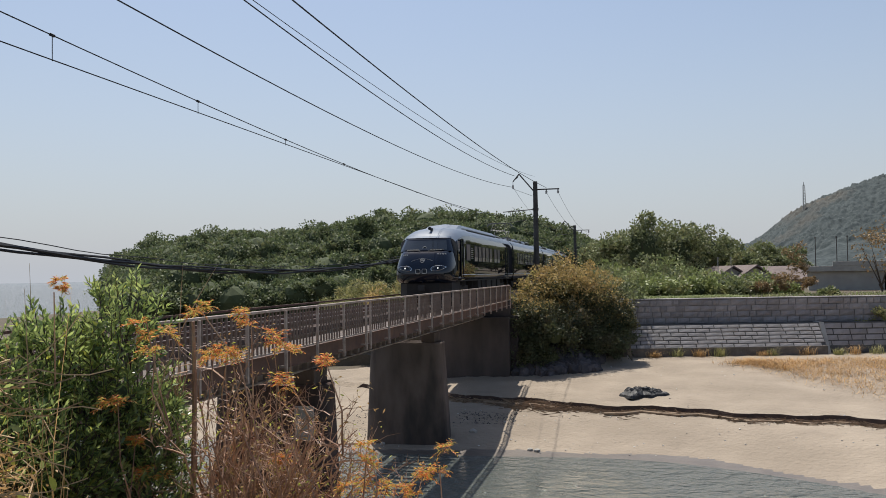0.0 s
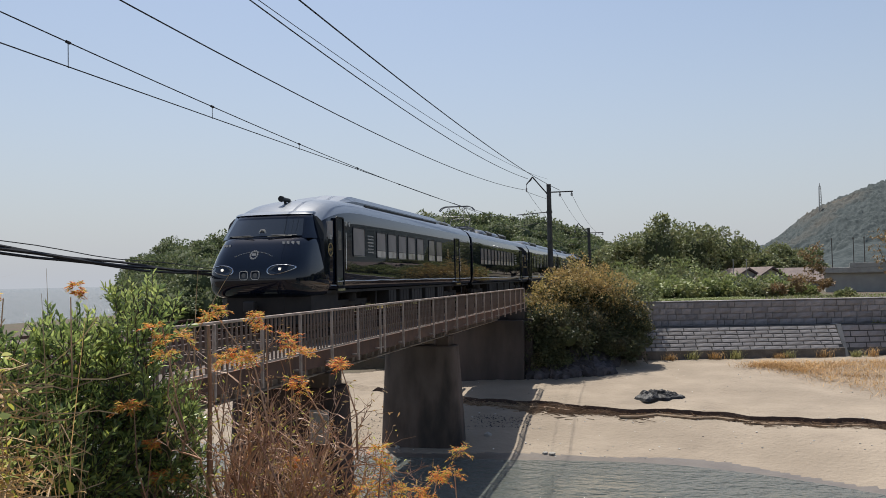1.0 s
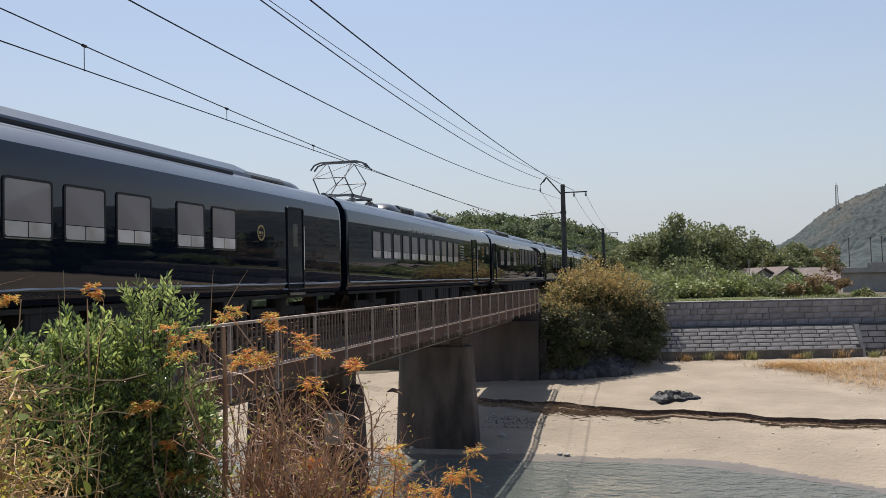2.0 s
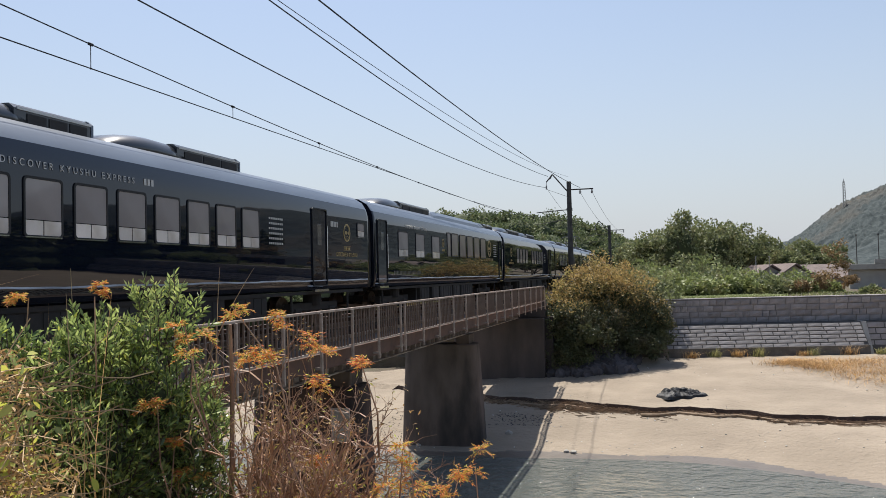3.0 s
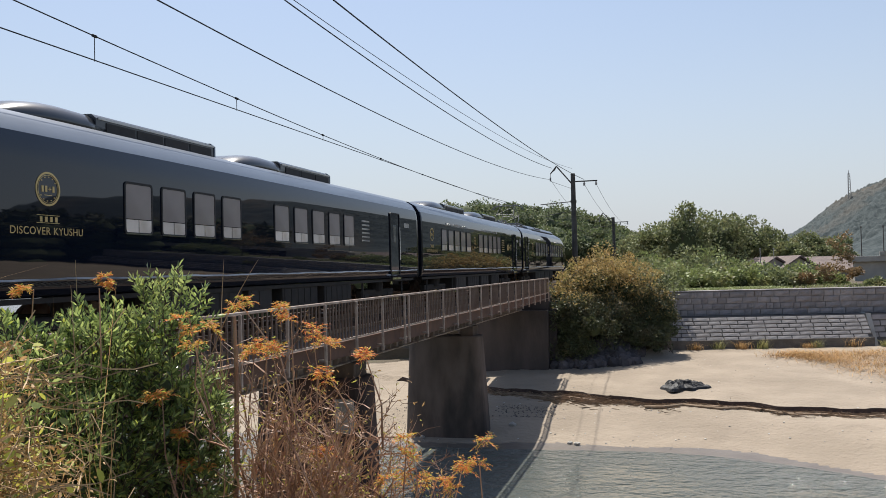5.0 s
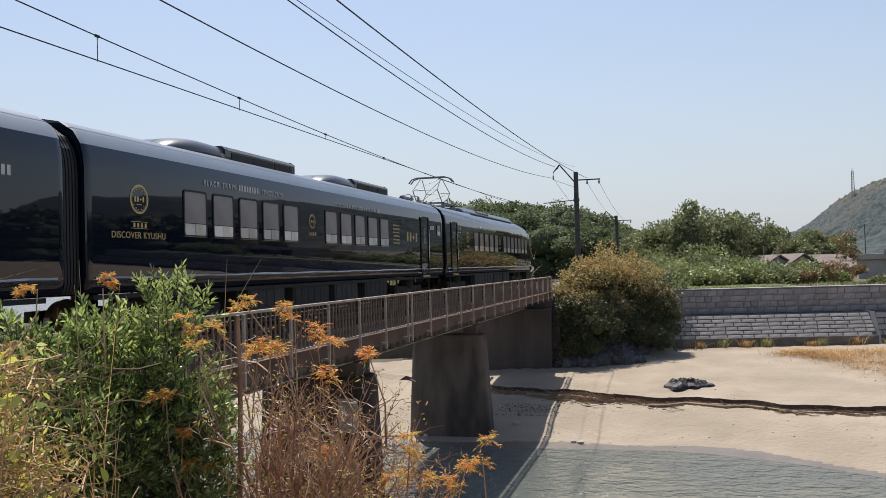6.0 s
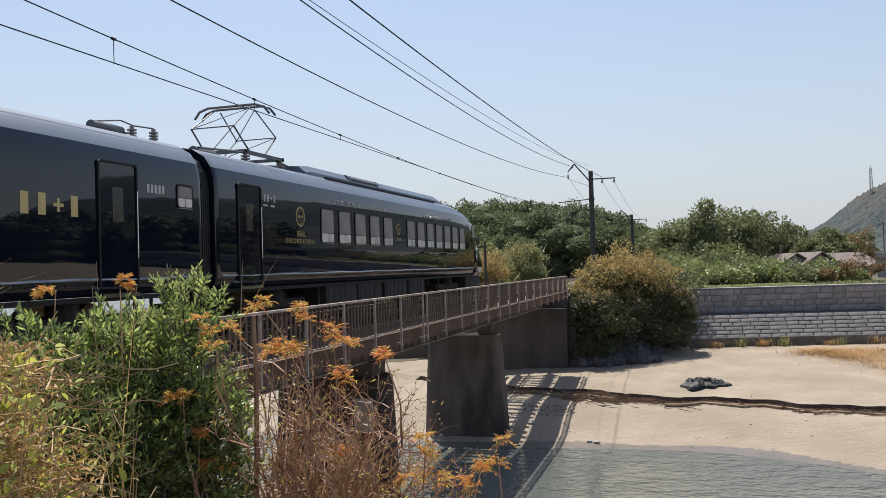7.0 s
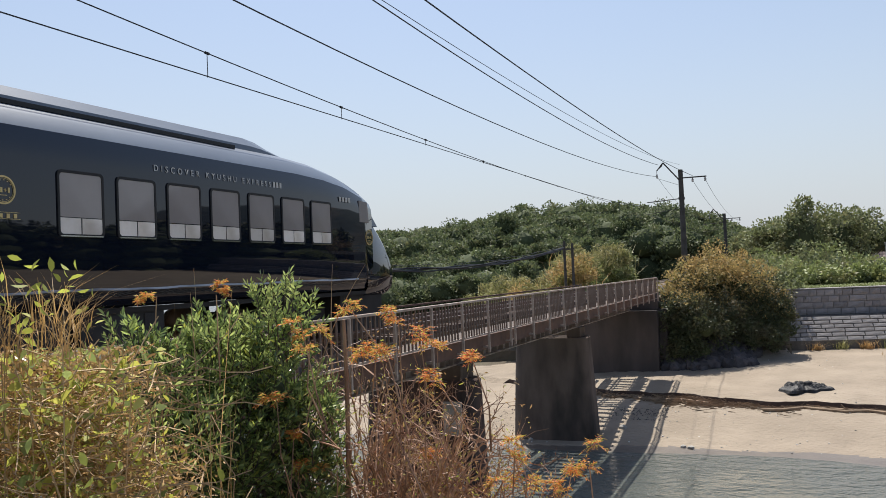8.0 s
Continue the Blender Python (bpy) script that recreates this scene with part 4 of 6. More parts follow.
def make_beach_things():
    rng = np.random.default_rng(41)
    # crumpled black sheet
    bm = B()
    n = 34
    g = []
    for j in range(n):
        row = []
        for i in range(n):
            u, v = i / (n - 1) * 2 - 1, j / (n - 1) * 2 - 1
            a = math.atan2(v, u)
            rr = 1 + 0.22 * math.sin(3 * a + 1) + 0.13 * math.sin(7 * a)
            k = max(abs(u), abs(v))
            q = k / max(1e-6, math.hypot(u, v)) if k else 0
            x, y = u * q * 1.06 * rr, v * q * 1.15 * rr
            h = 0.14 * (1 - k ** 2) ** 0.8 if k < 1 else 0
            h += (0.22 * abs(noise.noise((x * 4, y * 4, 5))) + 0.28 * abs(noise.noise((x * 2 + y, y * 7, 9)))) * (1 - k ** 3)
            row.append(bm.verts.new((x, y, h + (0.03 if k < 1 else -0.06))))
        g.append(row)
    for j in range(n - 1):
        for i in range(n - 1):
            bm.faces.new((g[j][i], g[j][i + 1], g[j + 1][i + 1], g[j + 1][i]))
    t = part("plastic_sheet", bm, M_TARP)
    t.matrix_basis = pose(0.15, 44.2, ground_z(0.15, 44.2) + 0.02, 0, 0, -20)
    tagged(t, "crumpled black plastic sheet lying on the sand", "plastic sheet")
    # tub and board by the wall foot
    x, y = -1.0, 56.4
    t = thing("plastic_tub", pose(x, y, ground_z(x, y)), "small white plastic tub lying at the wall foot", "plastic tub")
    part("tub", loft(B(), [[(0.22 * k * math.cos(a), 0.16 * k * math.sin(a), z) for a in np.linspace(0, 2 * math.pi, 14, endpoint=False)] for z, k in ((0, 0.8), (0.05, 0.95), (0.24, 1.05), (0.3, 0.9))]), M_WHITE, t)
    part("handle", rod(B(), (-0.1, -0.17, 0.18), (0.1, -0.17, 0.18), 0.03, n=8), M_RUBBER, t)
    b = part("driftwood_board", box(B(), -0.6, 0.6, -0.12, 0.12, 0, 0.07, 0.02), M_WOOD)
    b.matrix_basis = pose(0.0, 55.6, ground_z(0, 55.6) + 0.01, 0, 3, -6)
    tagged(b, "weathered driftwood board at the wall foot", "board")
    # long logs along the step in the sand
    for x0, x1, dy, r in ((-9.4, -6.2, -0.7, 0.06), (-7.8, -4.0, -1.0, 0.07), (-1.6, 3.5, -0.9, 0.08), (1.2, 6.0, -0.6, 0.05), (-5.5, -3.2, -0.5, 0.045), (4.0, 9.0, -0.7, 0.04)):
        pts = []
        for k in range(7):
            x = x0 + (x1 - x0) * k / 6
            y = scarp_y(x) + dy + 0.12 * math.sin(k * 1.7 + x0)
            pts.append((x, y, ground_z(x, y) + r * 0.8))
        lg = part("driftwood_log", tube(B(), pts, r, 7), M_WOOD)
        tagged(lg, "long bleached driftwood log below the sand step", "driftwood log", "driftwood logs")
    # fine debris
    bm = B()
    for k in range(3600):
        x = rng.uniform(-13, 16) if k % 3 else -5.2 + rng.normal() * 1.6
        dens = 1.0 if x > -8 else 0.6
        y = scarp_y(x) - abs(rng.normal()) * (0.45 + 0.5 * math.exp(-((x + 5) / 2.0) ** 2)) - 0.05
        a = rng.normal() * 0.5 - 0.2
        ln = rng.uniform(0.1, 0.55) * (1.6 if abs(x + 5) < 1.5 else 1)
        z = ground_z(x, y) + 0.02
        d = Vector((math.cos(a), math.sin(a), rng.normal() * 0.12)) * ln / 2
        c = Vector((x, y, z + abs(d.z)))
        quick_twig(bm, c - d, c + d, 0.02, 0.012)
    t = part("twig_litter", bm, M_WOOD)
    tagged(t, "tide line of dry twigs and reeds on the sand", "driftwood", kind="stuff")
    # dark litter bits that put the step's shade along its foot
    P = []
    for k in range(1500):
        x = rng.uniform(-14, 18)
        y = scarp_y(x) + rng.normal() * 0.1 - 0.25
        P.append((x, y, ground_z(x, y) + 0.03))
    t = quads("tide_litter", leaves(rng, np.array(P), 0.13, 0.03, 0.5), M_LITTER)
    tagged(t, "dark litter along the sand step, added for its shade", "litter", kind="stuff")
    # pebbles and shells
    bm = B()
    for k in range(300):
        x = rng.uniform(-12, 16)
        y = rng.uniform(35.2, 54) if k % 2 else rng.uniform(35, 41)
        s = rng.uniform(0.012, 0.042)
        bmesh.ops.create_icosphere(bm, subdivisions=1, radius=s, matrix=Matrix.Translation((x, y, ground_z(x, y) + s * 0.3)) @ Matrix.Diagonal((1.3, 1, 0.6, 1)))
    t = part("pebbles", bm, material("pebble_shell", (0.45, 0.43, 0.40), 0.8, per_piece=0.7))
    tagged(t, "scattered pale pebbles and shells on the sand", "pebbles", kind="stuff")
    bm = B()
    for k in range(420):
        x = rng.uniform(-8.5, -5.6) if k < 250 else rng.uniform(-13.5, -11.8)
        y = rng.uniform(38.6, 40.6) if k < 250 else rng.uniform(36.5, 41)
        s = rng.uniform(0.01, 0.032)
        bmesh.ops.create_icosphere(bm, subdivisions=1, radius=s, matrix=Matrix.Translation((x, y, ground_z(x, y) + s * 0.2)) @ Matrix.Diagonal((1.3, 1, 0.7, 1)))
    t = part("gravel_patch", bm, M_RIPRAP)
    tagged(t, "patch of dark gravel in the bridge shade", "gravel", kind="stuff")
    for x, y, s in ((-7.3, 37.5, 0.2), (-4.5, 35.5, 0.13), (-4.2, 35.4, 0.17), (-11.0, 35.6, 0.14)):
        r = new("stone", rock_mesh(rng, s, "stone", M_PALE))
        r.matrix_basis = pose(x, y, ground_z(x, y) + 0.03)
        tagged(r, "pale rounded stone on the wet sand", "stone", "beach stones")
    # dry grass by the wall
    pos = []
    for k in range(430):
        u = rng.random()
        cx = 6.2 + 9.5 * u
        cy = 52.6 + 0.23 * (cx - 6.2) - rng.random() ** 1.1 * min(11.5, 0.4 + 18.0 * u)
        n2 = int(rng.integers(4, 30))
        r = rng.uniform(0.2, 0.65)
        for q in range(n2):
            x, y = cx + rng.normal() * r * 1.6, cy + rng.normal() * r
            if wall_dist(x, y) < -2.3:
                pos.append((x, y, ground_z(x, y) + 0.01))
    t = quads("dry_grass", blades(rng, np.array(pos), 0.26, 0.022, 2.6), L_DRY)
    tagged(t, "tawny dry grass growing on the sand", "dry grass", kind="stuff")
    for i, u in enumerate((1.0, 2.4, 3.8, 5.1, 7.8, 8.4, 10.6, 12.6, 13.6, 15.0)):
        n2 = int(rng.integers(30, 130))
        x, y = W0.x + u * WD.x + 2.35 * WD.y, W0.y + u * WD.y - 2.35 * WD.x
        t = thing("grass_tuft", pose(x, y, ground_z(x, y)), "small dry grass tuft at the wall foot", "grass tuft", "tufts at the wall foot")
        p = np.stack([rng.normal(size=n2) * 0.2, rng.normal(size=n2) * 0.12, np.zeros(n2)], 1)
        quads("blade_growth", blades(rng, p, rng.uniform(0.3, 0.65), 0.022, 0.7), L_REED if i % 2 else L_DRY, t)
    for i, (u, z) in enumerate(((15.0, 4.1), (16.2, 4.9))):
        x, y = W0.x + u * WD.x + 0.4 * WD.y, W0.y + u * WD.y - 0.4 * WD.x
        shrub("wall_shrub", x, y, z, [(0, 0, 0, 0.45, 0.4, 0.5)], L_REED, 300 + i, "yellow-green shrub rooted in the wall face", leaf=0.13, per=500, group="shrubs in the wall", core=False)


def make_houses():
    def house(x, y, z, w, d, h, roof, turn):
        t = thing("house", pose(x, y, z, 0, 0, turn), "low pale house with a brown tiled gable roof", "house", "houses behind the wall")
        part("wall", box(B(), -w / 2, w / 2, -d / 2, d / 2, 0, h), M_HOUSE, t)
        part("gable", loft(B(), [[(-w / 2 + 0.02, yy * d / 2, h), (w / 2 - 0.02, yy * d / 2, h), (0, yy * d / 2, h + roof - 0.12)] for yy in (-0.98, 0.98)]), M_HOUSE, t)
        for s in (-1, 1):
            part("roof_slope", loft(B(), [[(0, yy, h + roof), (s * (w / 2 + 0.4), yy, h - 0.25), (s * (w / 2 + 0.4), yy, h - 0.1), (0, yy, h + roof + 0.16)] for yy in (-d / 2 - 0.35, d / 2 + 0.35)]), M_ROOFTILE, t)
        for k in (-1, 1):
            wdw = part("window", box(B(), k * w * 0.22 - 0.5, k * w * 0.22 + 0.5, -d / 2 - 0.04, -d / 2 - 0.003, h * 0.35, h * 0.75), M_SILVER, t)
            part("pane", box(B(), k * w * 0.22 - 0.44, k * w * 0.22 + 0.44, -d / 2 - 0.05, -d / 2 - 0.042, h * 0.38, h * 0.72), M_GLASS, wdw)
    house(8.9, 92, 5.7, 3.4, 6, 1.5, 1.1, 12)
    house(11.0, 91, 5.7, 3.4, 6, 1.5, 1.15, 12)
    house(14.2, 93, 5.6, 6.5, 6, 1.5, 1.1, 84)
    o = thing("road_viaduct", pose(14.4, 77.2, 0, 0, 0, -9), "low grey concrete road viaduct behind the wall", "viaduct")
    part("pier_wall", box(B(), 0, 5.8, 0, 4, 5.6, 7.75, 0.03), M_HOUSE, o)
    part("deck", box(B(), -0.4, 26, -0.3, 5, 7.754, 8.22, 0.03), M_PALE, o)
    part("parapet", box(B(), 1.9, 26, -0.32, -0.1, 8.224, 8.6, 0.02), M_PALE, o)
    for k in range(4):
        part("far_pier", box(B(), 6 + 5.5 * k, 7 + 5.5 * k, 0.6, 3.6, 5.6, 7.75, 0.03), M_CONCRETE, o)
    for i, (a, d) in enumerate(((-11.0, 84), (-12.2, 84), (-12.8, 83), (-6.0, 82), (-5.2, 80))):
        x, y = polar(a, d)
        p = thing("utility_post", pose(x, y, ground_z(x, y)), "thin grey utility post behind the wall", "post", "utility posts")
        part("shaft", rod(B(), (0, 0, 0), (0, 0, 4.6 if i < 3 else 2.9), 0.05, 0.035, 8), M_PALE if i > 2 else M_MAST, p)
        part("cap", rod(B(), (0, 0, 4.6 if i < 3 else 2.9), (0, 0, 4.75 if i < 3 else 3.0), 0.08, 0.06, 8), M_PALE if i > 2 else M_MAST, p)


make_riprap()
make_beach_things()
make_houses()


# ---- plants beside the viewer ----
def sprigs(rng, lobes, n, per, ln, leaf, width, up=0.8):
    """Upright leafy shoots over ellipsoids: stem ends and leaf quads."""
    stems, P, D = [], [], []
    vol = np.array([l[3] * l[4] * l[5] for l in lobes]) ** (2 / 3)
    for l, share in zip(lobes, vol / vol.sum()):
        for _ in range(int(n * share)):
            d = rng.normal(size=3)
            d /= np.linalg.norm(d)
            b = np.array(l[:3]) + d * np.array(l[3:]) * rng.uniform(0.45, 0.95)
            dr = d * 0.7 + np.array([0, 0, up]) + rng.normal(size=3) * 0.25
            dr /= np.linalg.norm(dr)
            L = ln * rng.uniform(0.6, 1.3)
            stems.append((b, b + dr * L))
            for k in range(per):
                f = 0.25 + 0.75 * k / (per - 1)
                P.append(b + dr * L * f)
                q = rng.normal(size=3)
                q -= dr * q.dot(dr)
                q /= np.linalg.norm(q) + 1e-9
                D.append(q * (1.15 - 0.6 * f) + dr * 0.75)
    P, D = np.array(P), np.array(D)
    return stems, leaves(rng, P, leaf, width, 0.05, D * 3, 0.35, 0.2)


def make_evergreen():
    rng = np.random.default_rng(51)
    lobes = [(-2.93, 4.42, 7.68, 0.20, 0.22, 0.26), (-3.18, 4.11, 7.52, 0.24, 0.24, 0.24), (-3.26, 3.80, 7.42, 0.22, 0.24, 0.24), (-3.04, 4.34, 7.30, 0.32, 0.3, 0.3), (-2.92, 4.5, 7.02, 0.30, 0.3, 0.34), (-3.1, 4.0, 7.0, 0.34, 0.34, 0.34),
             (-3.12, 3.6, 7.08, 0.26, 0.3, 0.34), (-2.92, 4.42, 6.66, 0.36, 0.34, 0.34), (-3.2, 3.85, 6.6, 0.4, 0.4, 0.4), (-3.34, 3.6, 7.62, 0.10, 0.12, 0.16)]
    t = thing("evergreen_bush", pose(0, 0, 0), "dense evergreen bush with glossy fresh green leaves", "bush", "plants by the water")
    s, V = sprigs(rng, lobes, 1750, 17, 0.17, 0.047, 0.0175)
    V = pointed(V)
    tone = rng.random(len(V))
    # the share of brighter leaves grows towards the top
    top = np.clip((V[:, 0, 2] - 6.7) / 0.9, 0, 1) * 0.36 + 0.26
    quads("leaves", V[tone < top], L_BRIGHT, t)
    quads("older_leaves", V[(tone >= top) & (tone < 0.965)], L_DEEP, t)
    quads("yellowed_leaves", V[tone >= 0.965], L_YELLOW, t)
    bm = B()
    for a, b in s:
        quick_twig(bm, Vector(a), Vector(b), 0.004, 0.002)
    for k in range(14):
        a = Vector((-3.0 + 0.2 * rng.normal(), 4.15 + 0.25 * rng.normal(), 6.1))
        l = lobes[k % len(lobes)]
        rod(bm, a, Vector(l[:3]), 0.018, 0.006, 5)
    tagged(part("branch_growth", bm, M_BARK, t), kind="stuff")
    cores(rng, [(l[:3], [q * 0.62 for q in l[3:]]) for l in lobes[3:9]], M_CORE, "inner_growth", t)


def orange_spray(rng, c, size):
    """A tuft of drooping compound leaves."""
    P, D = [], []
    for k in range(15):
        a = rng.uniform(0, 2 * math.pi)
        dr = np.array([math.cos(a), math.sin(a), rng.uniform(-0.5, 1.4)])
        dr /= np.linalg.norm(dr)
        L = size * rng.uniform(0.55, 1.0)
        sd = np.cross(dr, [0, 0, 1])
        for i in range(7):
            f = 0.25 + 0.75 * i / 6
            p = np.array(c) + dr * L * f + np.array([0, 0, -0.25 * L * f * f])
            for s in (-1, 1):
                P.append(p)
                D.append(dr * 0.6 + sd * s * 0.9 + np.array([0, 0, -0.35]))
    return np.array(P), np.array(D)


ORANGE = [(-2.25, 4.01, 7.87), (-2.05, 4.25, 7.75), (-2.0, 4.41, 7.69), (-2.65, 4.19, 7.76), (-2.33, 4.51, 7.55), (-2.05, 4.78, 7.57), (-1.65, 4.29, 7.58), (-1.93, 4.31, 7.41), (-2.71, 4.01, 7.36),
          (-2.7, 4.16, 7.14), (-2.68, 4.32, 6.85), (-2.11, 4.75, 6.92), (-1.44, 4.37, 7.03), (-2.48, 4.01, 7.65), (-2.96, 3.83, 7.94), (-2.34, 4.38, 7.61), (-1.47, 4.86, 6.74), (-3.44, 3.9, 7.94), (-2.08, 4.1, 7.53), (-1.56, 4.7, 6.93), (-1.21, 4.7, 6.87), (-1.12, 4.72, 6.91), (-1.3, 4.68, 6.79), (-1.62, 4.66, 6.8)]


def make_twiggy_bush():
    rng = np.random.default_rng(61)
    t = thing("autumn_bush", pose(0, 0, 0), "bare red-brown twiggy bush with orange autumn leaf tufts", "bush", "plants by the water")
    bm = B()
    tips = []
    for k in range(84):
        b = Vector((-2.6 + 0.95 * rng.random() ** 1.2, 4.45 + 0.6 * rng.random(), 6.15))
        d = (rng.normal() * 0.3, rng.normal() * 0.25 - 0.1, 1.0)
        right = (b.x + 2.6) / 0.95
        grow(bm, rng, b, d, (1.36 - 0.82 * right) * rng.uniform(0.65, 1.1), 0.012, 3, 0.32, 0.15, 4, tips)
    tagged(part("twig_growth", bm, M_TWIG, t), kind="stuff")
    # one taller stem
    bm = B()
    pts = [(-2.58, 4.52, 6.2), (-2.56, 4.53, 6.9), (-2.55, 4.53, 7.4), (-2.54, 4.5, 7.75)]
    for a, b, r in zip(pts, pts[1:], (0.019, 0.016, 0.013)):
        rod(bm, a, b, r, r * 0.85, 7)
    for c in ORANGE:
        b = Vector((c[0] + rng.normal() * 0.12, c[1] + 0.1, max(6.2, c[2] - rng.uniform(0.4, 0.9))))
        m = (b + Vector(c)) / 2 + Vector(rng.normal(size=3)) * 0.04
        rod(bm, b, m, 0.006, 0.0045, 4)
        rod(bm, m, c, 0.0045, 0.003, 4)
    tagged(part("stem_growth", bm, M_TWIG, t), kind="stuff")
    P, D = [], []
    for c in ORANGE:
        for q in range(2):
            p, d = orange_spray(rng, (c[0] + rng.normal() * 0.035, c[1] + rng.normal() * 0.035, c[2] + 0.035 * rng.normal()), rng.uniform(0.06, 0.10) * (0.6 if c[0] < -2.8 else 1.0))
            P.append(p)
            D.append(d)
    P, D = np.concatenate(P), np.concatenate(D)
    V = leaves(rng, P, 0.024, 0.005, 0.12, D * 2.0, 0.5, 0.1)
    tone = rng.random(len(V))
    quads("orange_leaves", V[tone < 0.42], L_ORANGE, t)
    quads("amber_leaves", V[(tone >= 0.42) & (tone < 0.84)], L_AMBER, t)
    quads("yellow_leaves", V[tone >= 0.84], L_YELLOW, t)
    # sparse withered leaves on the twigs
    tp = np.array([p for p, d in tips])
    sel = tp[rng.random(len(tp)) < 0.55]
    P = sel.repeat(2, axis=0) + rng.normal(size=(len(sel) * 2, 3)) * 0.02
    V = leaves(rng, P, 0.03, 0.009, 0.4)
    tone = rng.random(len(V))
    quads("withered_leaves", V[tone < 0.75], L_BROWN, t)
    quads("sparse_green_leaves", V[tone >= 0.75], L_YELLOW, t)


def left_of(p, rng):
    """Only what stands beside the evergreen, not before it."""
    return np.degrees(np.arctan2(-p[:, 0], p[:, 1])) > 41.0 + rng.normal(size=len(p)) * 1.6 + 2.5 * (p[:, 2] > 7.3)


def make_weeds():
    rng = np.random.default_rng(71)
    t = thing("weed_thicket", pose(0, 0, 0), "thicket of dry tawny weeds with yellow-green creeper leaves", "weeds", "plants by the water")
    # a bank of stalks: the line runs from the left edge of the view to the evergreen
    n = 80
    u = rng.random(n)
    base = np.stack([-3.25 + 1.05 * u + rng.normal(size=n) * 0.28, 2.35 + 0.75 * u + rng.normal(size=n) * 0.35, np.full(n, 6.3)], 1)
    base = base[left_of(base, rng) & (np.hypot(base[:, 0], base[:, 1]) > 2.3)]
    quads("blade_growth", blades(rng, base, 0.95, 0.007, 0.22), L_DRY, t)
    bm = B()
    for k in range(22):
        b = base[rng.integers(0, len(base))]
        h = rng.uniform(1.2, 1.8) if k < 9 else rng.uniform(0.8, 1.3)
        d = Vector((rng.normal() * 0.12, rng.normal() * 0.12, 1)).normalized()
        a = Vector(b)
        m = a + d * h * 0.6
        e = m + (d + Vector(rng.normal(size=3)) * 0.12).normalized() * h * 0.4
        rod(bm, a, m, 0.005, 0.004, 5)
        rod(bm, m, e, 0.004, 0.0015, 5)
        for q in range(rng.integers(2, 6)):
            f = a.lerp(e, rng.uniform(0.5, 0.98))
            quick_twig(bm, f, f + Vector((rng.normal(), rng.normal(), 0.9)).normalized() * rng.uniform(0.05, 0.16), 0.0022, 0.001)
    # tangled vines
    for k in range(420):
        a = Vector((-3.2 + 0.9 * rng.random(), 2.2 + 0.7 * rng.random(), rng.uniform(6.7, 7.7)))
        d = Vector((rng.normal(), rng.normal(), rng.normal() * 0.35)).normalized()
        for q in range(5):
            e = a + d * 0.09
            quick_twig(bm, a, e, 0.0026, 0.0024)
            a, d = e, (d + Vector(rng.normal(size=3)) * 0.35).normalized()
    tagged(part("stalk_growth", bm, M_STALK, t), kind="stuff")
    n = 24000
    u = rng.random(n)
    P = np.stack([-3.2 + 1.1 * u + rng.normal(size=n) * 0.22, 2.4 + 0.85 * u + rng.normal(size=n) * 0.3, 6.5 + 1.25 * rng.random(n) ** 0.8], 1)
    P = P[left_of(P, rng) & (np.hypot(P[:, 0], P[:, 1]) > 2.4)]
    tone = rng.random(len(P))
    V = pointed(leaves(rng, P, 0.058, 0.034, 0.25))
    quads("creeper_leaves", V[tone < 0.10], L_YELLOW, t)
    quads("green_leaves", V[(tone >= 0.10) & (tone < 0.17)], L_BRIGHT, t)
    quads("broad_leaves", pointed(leaves(rng, P[::24], 0.065, 0.04, 0.1)), L_YELLOW, t)
    V2 = pointed(leaves(rng, P, 0.04, 0.013, 0.3, fold=0.5))
    quads("withered_leaves", V2[(tone >= 0.17) & (tone < 0.62)], L_BROWN, t)
    quads("straw_leaves", V2[tone >= 0.62], L_DRY, t)
    n = 5000
    P = np.stack([-3.3 + 1.3 * rng.random(n), 2.3 + 1.1 * rng.random(n), rng.uniform(6.4, 7.62, n)], 1)
    P = P[left_of(P, rng) & (np.hypot(P[:, 0], P[:, 1]) > 2.5)]
    V = leaves(rng, P, 0.12, 0.005, 0.0, spread=np.array([1.0, 1.0, 0.4]))
    quads("dry_tangle", V, L_DRY, t)
    # taller weeds with feathery heads
    hb, hl = [], []
    bm2 = B()
    for k in range(6):
        a = radians(45 + 8 * (k + rng.random()) / 6)
        r = rng.uniform(2.9, 3.6)
        x, y = -math.sin(a) * r, math.cos(a) * r
        top = rng.uniform(7.95, 8.17)
        quick_twig(bm2, Vector((x, y, 6.3)), Vector((x + 0.03 * rng.normal(), y, top - 0.25)), 0.0032, 0.0022)
        m = 42
        hb.append(np.stack([x + rng.normal(size=m) * 0.022, y + rng.normal(size=m) * 0.022, top - rng.uniform(0.16, 0.34, m)], 1))
        hl.append(np.stack([x + rng.normal(size=9) * 0.05, y + rng.normal(size=9) * 0.05, top - rng.uniform(-0.02, 0.2, 9)], 1))
    tagged(part("tall_growth", bm2, M_STALK, t), kind="stuff")
    quads("seed_growth", blades(rng, np.concatenate(hb), 0.17, 0.0035, 0.75), L_BROWN, t)
    quads("top_leaves", pointed(leaves(rng, np.concatenate(hl), 0.05, 0.028, 0.1)), L_YELLOW, t)
    # tall dead stems near the evergreen
    bm = B()
